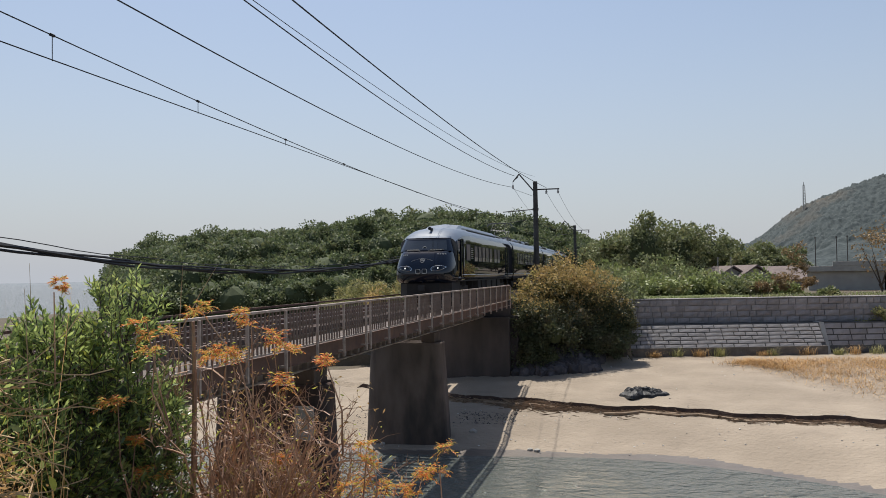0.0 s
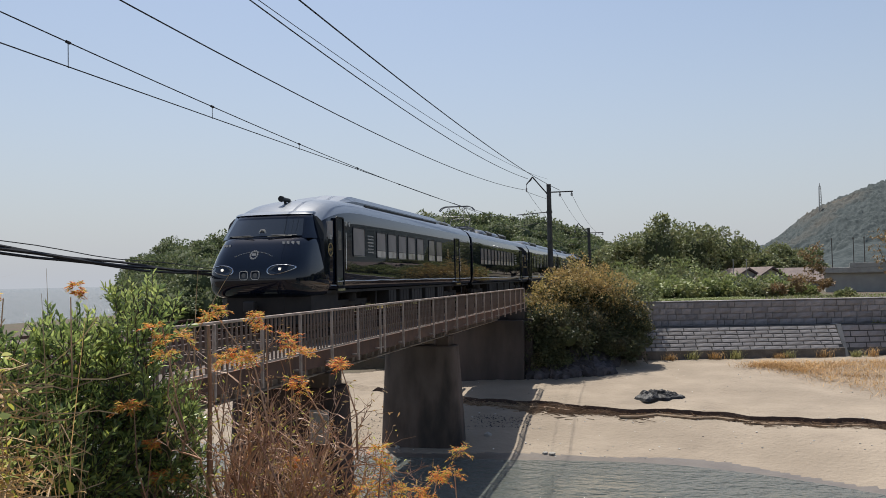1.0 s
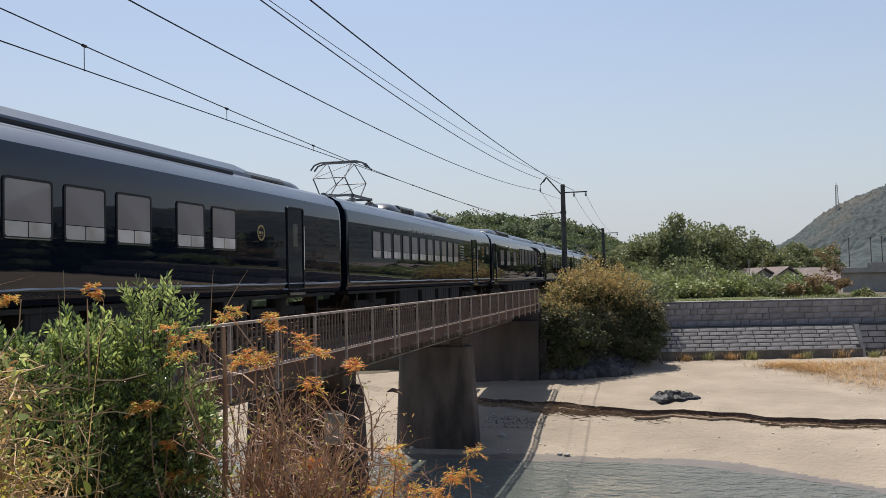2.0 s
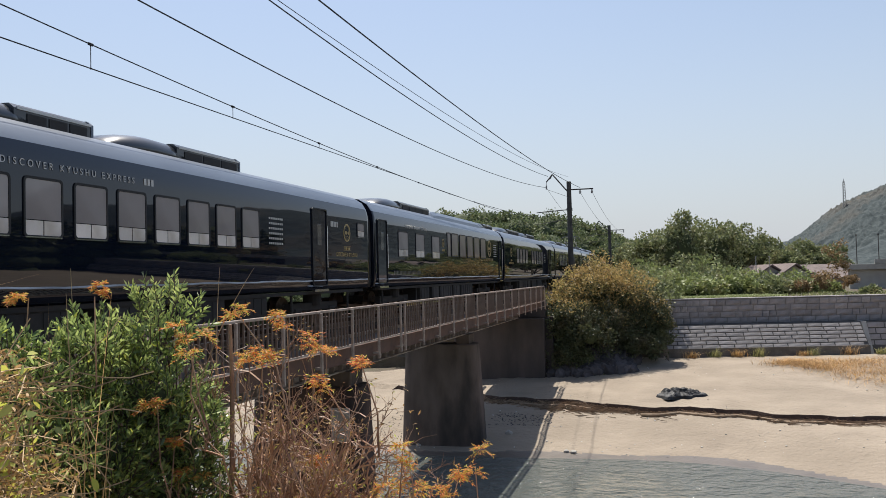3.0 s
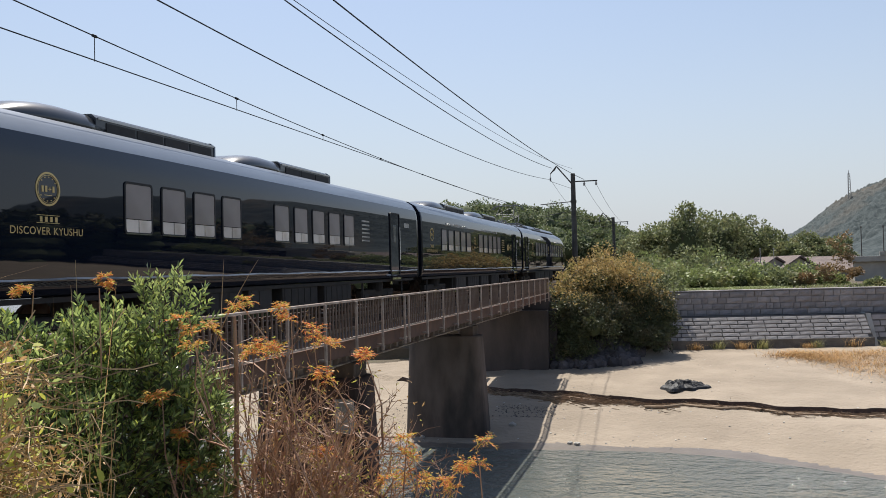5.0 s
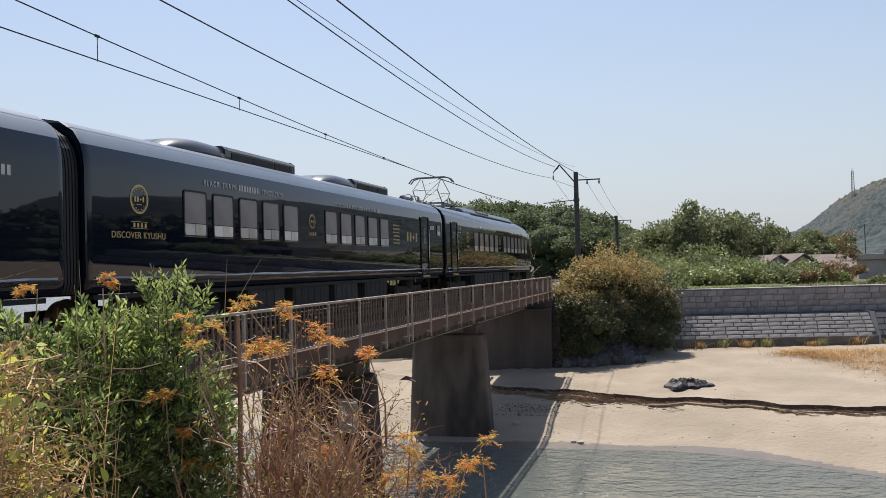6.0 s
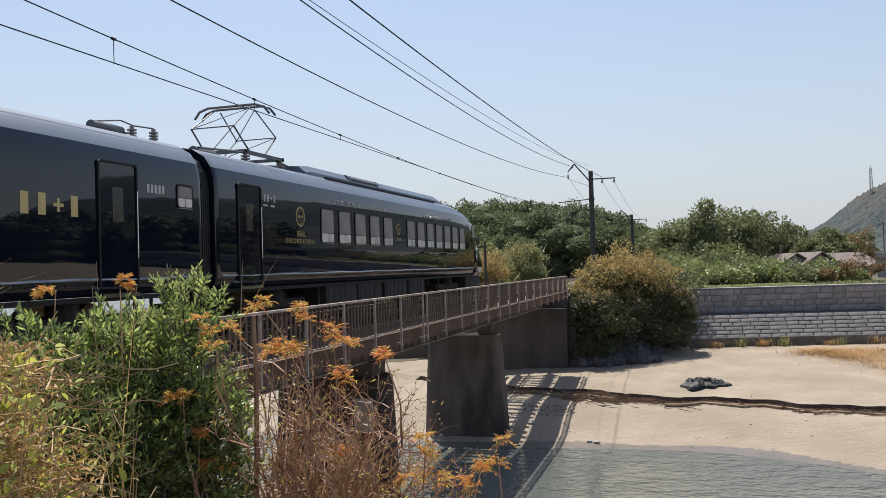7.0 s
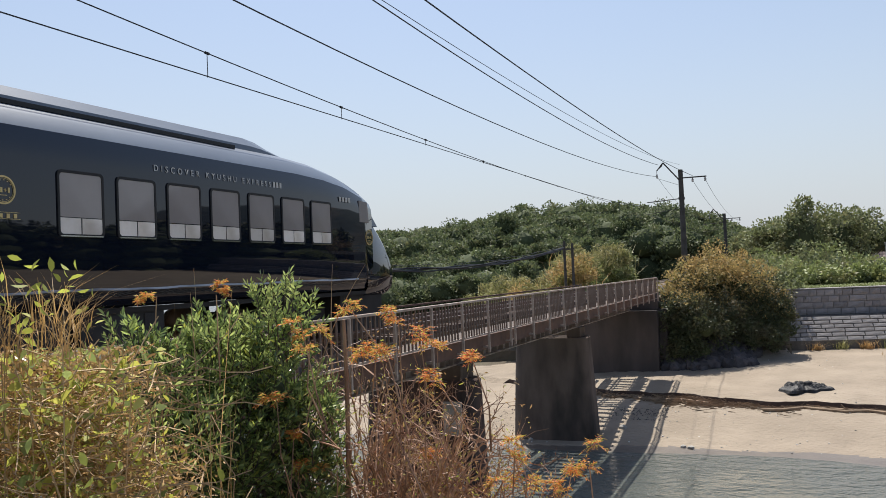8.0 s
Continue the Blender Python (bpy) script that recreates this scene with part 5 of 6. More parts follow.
    for x, y, z0, z1 in ((-2.88, 3.6, 6.3, 8.05), (-3.3, 4.2, 6.3, 8.12), (-2.55, 4.05, 7.2, 8.12), (-3.55, 4.4, 6.4, 8.2), (-2.7, 4.6, 7.0, 8.15), (-3.4, 4.6, 6.4, 8.1)):
        lean, bow = rng.normal() * 0.12, rng.normal() * 0.16
        pts = [Vector((x + lean * f + bow * f * f, y + 0.05 * f, z0 + (z1 - z0) * f * (1 - 0.05 * f))) for f in (0, 0.35, 0.6, 0.8, 0.92, 1.0)]
        for q, (a, b) in enumerate(zip(pts, pts[1:])):
            quick_twig(bm, a, b, 0.0045 - 0.0007 * q, 0.0038 - 0.0007 * q)
    tagged(part("dead_growth", bm, M_STALK, t), kind="stuff")
    # straw stalks before the evergreen
    n = 12
    p = np.stack([-2.42 + rng.normal(size=n) * 0.07, 3.08 + rng.normal(size=n) * 0.07, np.full(n, 6.35)], 1)
    quads("straw_growth", blades(rng, p, 1.5, 0.005, 0.12), L_DRY, t)
    # leafy cover of the bank below
    P = np.stack([rng.uniform(-4.6, -0.4, 7000), rng.uniform(3.4, 8.5, 7000), np.zeros(7000)], 1)
    P[:, 2] = [ground_z(a, b) for a, b, c in P]
    P = P[np.hypot(P[:, 0], P[:, 1]) > 3.4]
    tagged(quads("bank_grass", blades(rng, P, 0.22, 0.01, 0.6), L_DRY), "dry grass covering the river bank", "dry grass", kind="stuff")


L_DEEP = leaf_material("dark_glossy_leaves", (0.18, 0.25, 0.085), (0.105, 0.155, 0.06), 0.4, (0.26, 0.31, 0.11), rough=0.14)
L_AMBER = leaf_material("amber_autumn_leaves", (0.74, 0.43, 0.10), (0.66, 0.48, 0.12), 0.45, (0.72, 0.30, 0.09), vary=0.3)
make_evergreen()
make_twiggy_bush()
make_weeds()


# ---- train ----
HALF = 1.47
PROFILE = ((1.30, 0.98), (1.42, 1.03), (1.47, 1.25), (1.47, 2.05), (1.47, 2.88), (1.455, 3.07), (1.41, 3.25), (1.28, 3.45), (1.02, 3.61), (0.58, 3.69), (0.0, 3.71))


def ring(y, wide=1.0, low=0.0, top=3.71, pts=PROFILE):
    """A cross-section: its width factor, lower edge raised, roof scaled to a height."""
    out = []
    for x, z in pts:
        zz = z if z < 2.2 else 2.2 + (z - 2.2) * (top - 2.2) / 1.51
        out.append((x * wide, y, max(zz, low)))
    return out + [(-x, y, z) for x, y, z in out[-2::-1]]


def strip(bm, sections, closed_bottom=False):
    rings = [[bm.verts.new(p) for p in s] for s in sections]
    for a, b in zip(rings, rings[1:]):
        for k in range(len(a) - 1):
            bm.faces.new((a[k], a[k + 1], b[k + 1], b[k]))
        if closed_bottom:
            bm.faces.new((a[-1], a[0], b[0], b[-1]))
    return rings


def side_roof(sections):
    """Splits full rings into the black sides and the grey roof."""
    n = len(PROFILE)
    low_a = [s[:7] for s in sections]
    low_b = [s[2 * n - 1 - 7:] for s in sections]
    roof = [s[6:2 * n - 7] for s in sections]
    return low_a, low_b, roof


def car_shell(car, sections, nose=False):
    a, b, roof = side_roof(sections)
    bm = B()
    strip(bm, a)
    strip(bm, b)
    r0 = sections[0]
    bm.faces.new([bm.verts.new(p) for p in r0])
    r1 = sections[-1]
    bm.faces.new([bm.verts.new(p) for p in r1])
    # floor
    for s, t in zip(sections, sections[1:]):
        bm.faces.new([bm.verts.new(p) for p in (s[0], s[-1], t[-1], t[0])])
    bmesh.ops.remove_doubles(bm, verts=bm.verts, dist=0.001)
    bmesh.ops.recalc_face_normals(bm, faces=bm.faces)
    body = part("body", bm, M_PAINT, car, "glossy black painted steel body")
    for p in body.data.polygons:
        p.use_smooth = len(p.vertices) == 4 and abs(p.normal.y) < 0.5
    bm = B()
    strip(bm, roof)
    bmesh.ops.recalc_face_normals(bm, faces=bm.faces)
    part("roof", bm, M_ROOF, car, "smooth slate-grey roof", smooth=True)


def frame_ring(w, h, t, d):
    """A rounded frame lying in the side plane (x outward, y along, z up)."""
    bm = B()
    secs = []

    def loop(hw, hh, r, x):
        pts = []
        for cx, cz, a0 in ((hw - r, hh - r, 0), (-hw + r, hh - r, 90), (-hw + r, -hh + r, 180), (hw - r, -hh + r, 270)):
            for k in range(4):
                a = radians(a0 + 30 * k)
                pts.append((x, cx + r * math.cos(a), cz + r * math.sin(a)))
        return pts
    secs = [loop(w / 2 + t, h / 2 + t, 0.07, 0), loop(w / 2 + t, h / 2 + t, 0.07, d), loop(w / 2, h / 2, 0.05, d), loop(w / 2, h / 2, 0.05, 0.002)]
    loft(bm, secs, cap=False)
    return bm


_meshes = {}


def mesh_of(key, make, mat):
    if key not in _meshes:
        bm = make()
        me = bpy.data.meshes.new(key[0])
        bm.to_mesh(me)
        bm.free()
        me.materials.append(mat)
        _meshes[key] = me
    return _meshes[key]


def window(car, y, z, w, h, screen=0.28):
    for s in (1, -1):
        m = Matrix.Translation((s * (HALF + 0.001), y, z)) @ pose(0, 0, 0, 0, 0, 0 if s > 0 else 180)
        f = shared("window", mesh_of(("window_frame", w, h), lambda: frame_ring(w, h, 0.035, 0.016), M_RUBBER), m, car)
        shared("pane", mesh_of(("pane", w, h), lambda: box(B(), 0.0, 0.008, -w / 2 + 0.002, w / 2 - 0.002, -h / 2 + screen * h, h / 2 - 0.002), M_SCREEN_UP), pose(0, 0, 0), f)
        if screen:
            shared("paper_screen", mesh_of(("paper_screen", w, h, screen), lambda: box(box(B(), 0.0, 0.009, -w / 2 + 0.002, -0.012, -h / 2 + 0.002, -h / 2 + screen * h - 0.012), 0.0, 0.009, 0.012, w / 2 - 0.002, -h / 2 + 0.002, -h / 2 + screen * h - 0.012), M_BLIND), pose(0, 0, 0), f)
        shared("sill", mesh_of(("sill", w), lambda: box(B(), 0.0, 0.022, -w / 2, w / 2, -h / 2 - 0.032, -h / 2 - 0.016), M_CHROME), pose(0, 0, 0), f)


def door(car, y, w=0.84, z0=1.12, z1=3.0):
    for s in (1, -1):
        m = Matrix.Translation((s * (HALF + 0.001), y, (z0 + z1) / 2)) @ pose(0, 0, 0, 0, 0, 0 if s > 0 else 180)
        d = shared("door", mesh_of(("door_frame", w), lambda: frame_ring(w, z1 - z0, 0.03, 0.03), M_RUBBER), m, car)
        shared("leaf", mesh_of(("leaf", w), lambda: box(B(), 0.0, 0.006, -w / 2, w / 2, -(z1 - z0) / 2, (z1 - z0) / 2), M_PAINT), pose(0, 0, 0), d)
        shared("pane", mesh_of(("door_pane",), lambda: box(B(), 0.0, 0.012, -0.12, 0.12, 0.05, 0.58, 0.004), M_GLASS), pose(0, 0, 0), d)
        shared("handrail", mesh_of(("handrail",), lambda: rod(B(), (0.035, w / 2 + 0.02, -0.5), (0.035, w / 2 + 0.02, 0.55), 0.009, n=6), M_CHROME), pose(0, 0, 0), d)
        shared("step", mesh_of(("step", w), lambda: box(B(), -0.02, 0.05, -w / 2, w / 2, -(z1 - z0) / 2 - 0.16, -(z1 - z0) / 2 - 0.1), M_CHROME), pose(0, 0, 0), d)


def glyph(bm, x0, x1, y, z, w, h, t, cross=False):
    """A plain upright bar, or a cross."""
    if cross:
        box(bm, x0, x1, y - w / 2, y + w / 2, z - t / 2, z + t / 2)
        box(bm, x0, x1 - 0.001, y - t / 2, y + t / 2, z - w / 2, z + w / 2)
    else:
        box(bm, x0, x1, y - w * 0.36, y + w * 0.36, z - h / 2, z + h / 2)


def glyphs(car, y0, z, w, h, n, mat, side=1):
    p = w / n
    for k in range(n):
        bm = B()
        glyph(bm, side * HALF - 0.004, side * HALF + 0.004, y0 + (k + 0.45) * p, z + h / 2, p * 0.62, h, h * 0.16, n == 4 and k == (2 if side > 0 else 1))
        part("marking_bar", bm, mat, car)


def emblem(car, y, z, r, plate=0.0, side=1, plane=HALF):
    bm = B()
    for ra, rb in ((0.88, 1.0), (0.80, 0.83)):
        loft(bm, [[(x, math.cos(2 * math.pi * k / 40) * q * r, math.sin(2 * math.pi * k / 40) * q * r) for k in range(40)] for x, q in ((0, ra), (0.006, ra), (0.006, rb), (0, rb))], cap=False)
    for k in range(14):
        a = 2 * math.pi * (k + 0.3) / 14
        box(bm, 0, 0.005, math.cos(a) * r * 0.70 - 0.05 * r, math.cos(a) * r * 0.70 + 0.05 * r, math.sin(a) * r * 0.70 - 0.03 * r, math.sin(a) * r * 0.70 + 0.03 * r) if abs(math.sin(a)) > 0.5 else None
    for k in (-0.44, -0.15, 0.15, 0.44):
        glyph(bm, 0, 0.006, k * r, 0.0, 0.22 * r, 0.36 * r, 0.05 * r, k == 0.15)
    box(bm, 0, 0.006, -0.3 * r, 0.3 * r, -0.38 * r, -0.34 * r)
    if plate:
        box(bm, 0, 0.006, -plate / 2, plate / 2, -r * 1.55, -r * 1.52)
        box(bm, 0, 0.006, -plate / 2, plate / 2, -r * 2.0, -r * 1.97)
        for k in range(4):
            box(bm, 0, 0.006, -plate * 0.36 + k * plate * 0.22, -plate * 0.26 + k * plate * 0.22, -r * 1.92, -r * 1.62)
    bm.transform(Matrix.Translation((side * (plane + 0.002), y, z)) @ pose(0, 0, 0, 0, 0, 0 if side > 0 else 180))
    part("emblem", bm, M_GOLD, car, "round gold emblem")


def lettering(car, text, y, z, size, mat, spacing=1.0, name="lettering", plane=HALF):
    """Words on the side; y is the middle."""
    cu = bpy.data.curves.new("words", "FONT")
    cu.body, cu.size, cu.align_x, cu.extrude, cu.space_character = text, size, "CENTER", 0.002, spacing
    ob = bpy.data.objects.new("words", cu)
    scene.collection.objects.link(ob)
    me = bpy.data.meshes.new_from_object(ob.evaluated_get(bpy.context.evaluated_depsgraph_get()))
    bpy.data.objects.remove(ob)
    me.transform(Matrix.Translation((plane + 0.004, y, z)) @ Euler((radians(90), 0, radians(90))).to_matrix().to_4x4())
    me.materials.clear()
    me.materials.append(mat)
    o = new(name, me)
    o.parent = car
    return o


def bars(car, y0, z, w, h, n, mat, name="marking_bar", side=1):
    p = w / n
    for k in range(n):
        part(name, box(B(), side * HALF - 0.004, side * HALF + 0.004, y0 + k * p, y0 + k * p + p * 0.62, z, z + h), mat, car)


def dots(car, y0, z0, nx, nz, p, mat=None, side=1):
    bm = B()
    for i in range(nx):
        for j in range(nz):
            y, z = y0 + i * p * 0.8, z0 + j * p
            box(bm, side * HALF - 0.004, side * HALF + 0.004, y - p * 0.26, y + p * 0.26, z - p * 0.2, z + p * 0.2)
    tagged(part("dot_pattern", bm, mat or M_SILVER, car, "grid of small silver marks"), kind="stuff")


def roof_unit(car, y0, y1, flip=False, h=0.27):
    """A low air-conditioner: a rounded dark dome running into a long panelled box."""
    ln = y1 - y0
    yd = y0 + min(2.2, ln * 0.5)

    def sect(y, k, w):
        out = []
        for q in range(13):
            a = math.pi * q / 12
            out.append((w * math.copysign(abs(math.cos(a)) ** 0.55, math.cos(a)), y, 3.56 + (h + 0.14) * k * math.sin(a) ** 0.7))
        return out
    secs = []
    for t in (0, 0.04, 0.10, 0.2, 0.32, 0.45, 0.6, 0.8, 1.0):
        k = math.sqrt(max(0.0, 1 - (1 - min(1, t / 0.6)) ** 2)) if t < 0.6 else 1.0 - 0.12 * (t - 0.6)
        secs.append(sect(y0 + t * (yd - y0), 0.02 + 0.98 * k, 0.62 + 0.36 * k))
    body = part("roof_unit", loft(B(), secs), M_UNIT, car, "dark rounded air-conditioner dome", smooth=True)
    top = 3.56 + h
    bx = part("unit_box", loft(B(), [[(x, y, z) for x, z in ((0.95, 3.5), (0.95, top), (0.86, top + 0.07), (0, top + 0.10), (-0.86, top + 0.07), (-0.95, top), (-0.95, 3.5))] for y in (yd - 0.25, y1 - 0.06)]), M_UNIT, body)
    part("end_plate", loft(B(), [[(x, y, z) for x, z in ((0.96, 3.5), (0.96, top + 0.01), (0.87, top + 0.08), (0, top + 0.11), (-0.87, top + 0.08), (-0.96, top + 0.01), (-0.96, 3.5))] for y in (y1 - 0.055, y1)]), M_ROOF, body)
    n = max(3, int((y1 - yd) / 0.8))
    for s in (1, -1):
        bm = box(B(), s * 0.955 - 0.012, s * 0.955 + 0.012, yd - 0.2, y1 - 0.06, top - 0.02, top + 0.02)
        part("edge_strip", bm, M_SILVER, body)
        for k in range(n):
            a = yd + (y1 - 0.1 - yd) * k / n
            part("grille", box(B(), s * 0.955 - 0.008, s * 0.955 + 0.008, a, a + (y1 - 0.1 - yd) / n - 0.06, 3.58, top - 0.05), M_EQUIP, body)


def roof_gear(car, y):
    """Breaker tank, cable and ribbed insulators on the roof."""
    tank = part("breaker_tank", rod(B(), (0.45, y - 0.6, 3.78), (0.45, y + 0.15, 3.78), 0.10, n=12), M_PANTO, car, "grey high-voltage tank")
    part("tank_foot", box(B(), 0.3, 0.6, y - 0.45, y, 3.55, 3.70, 0.01), M_PANTO, tank)
    for x, dy in ((0.5, 0.4), (0.15, 0.6), (0.62, 0.85)):
        bm = rod(B(), (x, y + dy, 3.45), (x, y + dy, 3.92), 0.04, n=8)
        for k in range(6):
            rod(bm, (x, y + dy, 3.56 + k * 0.055), (x, y + dy, 3.585 + k * 0.055), 0.085, n=10)
        part("insulator", bm, M_INSUL, tank)
    part("cable", tube(B(), [(0.45, y - 0.5, 3.87), (0.5, y + 0.1, 3.97), (0.5, y + 0.45, 3.93), (0.62, y + 0.85, 3.93)], 0.014), M_PANTO, tank)


def pantograph(car, y):
    bm = B()
    for sx in (-0.7, 0.7):
        box(bm, sx - 0.05, sx + 0.05, y - 0.9, y + 0.9, 3.86, 3.93)
    for dy in (-0.85, 0.85):
        box(bm, -0.75, 0.75, y + dy - 0.04, y + dy + 0.04, 3.87, 3.94)
    base = part("pantograph", bm, M_PANTO, car, "raised diamond pantograph of thin grey tubes")
    bm = B()
    for sx in (-0.55, 0.55):
        for sy in (-1, 1):
            rod(bm, (sx, y + sy * 0.3, 3.93), (sx * 0.95, y + sy * 0.95, 4.45), 0.02, n=6)
            rod(bm, (sx * 0.95, y + sy * 0.95, 4.45), (sx * 0.8, y + sy * 0.12, 4.98), 0.016, n=6)
    for sy in (-1, 1):
        rod(bm, (-0.52, y + sy * 0.95, 4.45), (0.52, y + sy * 0.95, 4.45), 0.016, n=6)
        rod(bm, (-0.55, y + sy * 0.3, 3.93), (0.52, y + sy * 0.95, 4.45), 0.01, n=6)
        rod(bm, (-0.52, y + sy * 0.95, 4.45), (0.44, y + sy * 0.12, 4.98), 0.01, n=6)
    part("linkage", bm, M_PANTO, base)
    bm = B()
    for sy in (-0.14, 0.14):
        tube(bm, [(-0.95, y + sy, 4.82), (-0.82, y + sy, 4.98), (-0.6, y + sy, 5.05), (0.6, y + sy, 5.05), (0.82, y + sy, 4.98), (0.95, y + sy, 4.82)], 0.028, 6)
    part("contact_shoe", bm, M_PANTO, base)
    for sx in (-0.7, 0.7):
        for sy in (-0.8, 0.8):
            bm = rod(B(), (sx, y + sy, 3.5), (sx, y + sy, 3.86), 0.045, n=8)
            for k in range(4):
                rod(bm, (sx, y + sy, 3.6 + k * 0.06), (sx, y + sy, 3.63 + k * 0.06), 0.1, n=10)
            part("insulator", bm, M_INSUL, base)
    bm = B()
    for x, dy in ((-0.4, -1.6), (0.35, -1.9), (0.5, 1.5), (-0.2, 1.8)):
        rod(bm, (x, y + dy - 0.35, 3.74), (x, y + dy + 0.35, 3.74), 0.12, n=10)
        box(bm, x - 0.15, x + 0.15, y + dy - 0.2, y + dy + 0.2, 3.52, 3.7)
    tube(bm, [(0.7, y - 2.6, 3.75), (0.7, y - 1.2, 3.85), (0.68, y, 3.9), (0.6, y + 1.5, 3.8)], 0.025)
    part("roof_gear", bm, M_PANTO, base, "grey high-voltage gear")


WHEELSETS = []


def bogie(car, y):
    bm = B()
    for s in (-1, 1):
        box(bm, s * 0.98 - 0.09, s * 0.98 + 0.09, y - 1.45, y + 1.45, 0.48, 0.68, 0.02)
        for d in (-1.05, 1.05):
            box(bm, s * 0.98 - 0.12, s * 0.98 + 0.12, y + d - 0.2, y + d + 0.2, 0.28, 0.56, 0.03)
        rod(bm, (s * 0.98, y, 0.62), (s * 0.98, y, 0.95), 0.24, n=14)
    box(bm, -0.9, 0.9, y - 0.2, y + 0.2, 0.5, 0.7)
    bg = part("bogie", bm, M_UNDER, car, "dark dusty bogie frame")
    for d in (-1.05, 1.05):
        bm = B()
        rod(bm, (-0.75, 0, 0), (0.75, 0, 0), 0.08, n=10)
        for s in (-1, 1):
            rod(bm, (s * 0.53, 0, 0), (s * 0.65, 0, 0), 0.42, 0.42, 24)
            rod(bm, (s * 0.50, 0, 0), (s * 0.53, 0, 0), 0.45, 0.45, 24)
            for k in range(4):
                a = k * math.pi / 2
                rod(bm, (s * 0.65, 0.22 * math.cos(a), 0.22 * math.sin(a)), (s * 0.67, 0.22 * math.cos(a), 0.22 * math.sin(a)), 0.05, n=6)
        w = part("wheelset", bm, M_RAIL, bg)
        w.matrix_basis = pose(0, y + d, 0.43)
        WHEELSETS.append((w, y + d))


def underfloor(car, y0, y1, seed):
    rnd = random.Random(seed)
    bogie(car, y0 + 3.0)
    bogie(car, y1 - 3.0)
    y = y0 + 5.1
    while y < y1 - 6.2:
        w = rnd.uniform(0.8, 2.2)
        for s in (-1, 1):
            bm = box(B(), min(s * 0.65, s * 1.33), max(s * 0.65, s * 1.33), y, y + w, rnd.uniform(0.32, 0.45), 0.96, 0.02)
            for k in range(int(w / 0.35)):
                box(bm, s * 1.33 - 0.012, s * 1.33 + 0.012, y + 0.1 + k * 0.35, y + 0.34 + k * 0.35, 0.52, 0.88, 0.006)
            part("equipment_box", bm, rnd.choice((M_EQUIP, M_UNDER)), car)
        y += w + rnd.uniform(0.12, 0.6)
    for s in (-1, 1):
        part("side_sill", box(B(), min(s * 1.28, s * 1.36), max(s * 1.28, s * 1.36), y0 + 0.3, y1 - 0.3, 0.9, 0.976), M_UNDER, car)
        for yy in (y0 + 1.25, y0 + 4.8, y1 - 1.25, y1 - 4.8):
            part("pipe", rod(B(), (s * 1.25, yy, 0.95), (s * 1.25, yy, 0.35), 0.03, n=6), M_EQUIP, car)


def gangway(car, y0, y1):
    bm = B()
    k = 6
    for i in range(k):
        a, b = y0 + (y1 - y0) * i / k, y0 + (y1 - y0) * (i + 0.7) / k
        loft(bm, [[(x * 0.93, y, max(1.0, z - 0.10)) for x, _, z in ring(0)] for y in (a, b)])
    part("gangway", bm, M_RUBBER, car, "black rubber gangway bellows")


def lower_edge(car, y0, y1):
    """Slightly wavy added strip, coloured bright as the reflection along the side's foot."""
    for s in (-1, 1):
        secs = []
        for y in np.linspace(y0, y1, 70):
            w = 0.007 * math.sin(y * 2.3 + s) + 0.004 * math.sin(y * 7.7)
            secs.append([(s * (HALF - 0.01), y, 1.215 + w), (s * (HALF + 0.018), y, 1.222 + w), (s * (HALF + 0.004), y, 1.25 + w), (s * (HALF - 0.01), y, 1.25 + w)])
        part("side_fold", loft(B(), secs), M_GLINT, car, "bright strip standing for the reflection along the foot of the side", smooth=False)


def coach(seed):
    car = thing("train_car", pose(0, 0, 0), "glossy black express train car with gold emblems and a grey roof", "train car", "train cars")
    car_shell(car, [ring(0.22, 0.985), ring(0.27), ring(0.36), *[ring(y) for y in (5, 10, 15)], ring(19.64), ring(19.73), ring(19.78, 0.985)])
    lower_edge(car, 0.4, 19.6)
    underfloor(car, 0.2, 19.8, seed)
    gangway(car, 19.8, 20.2)
    return car


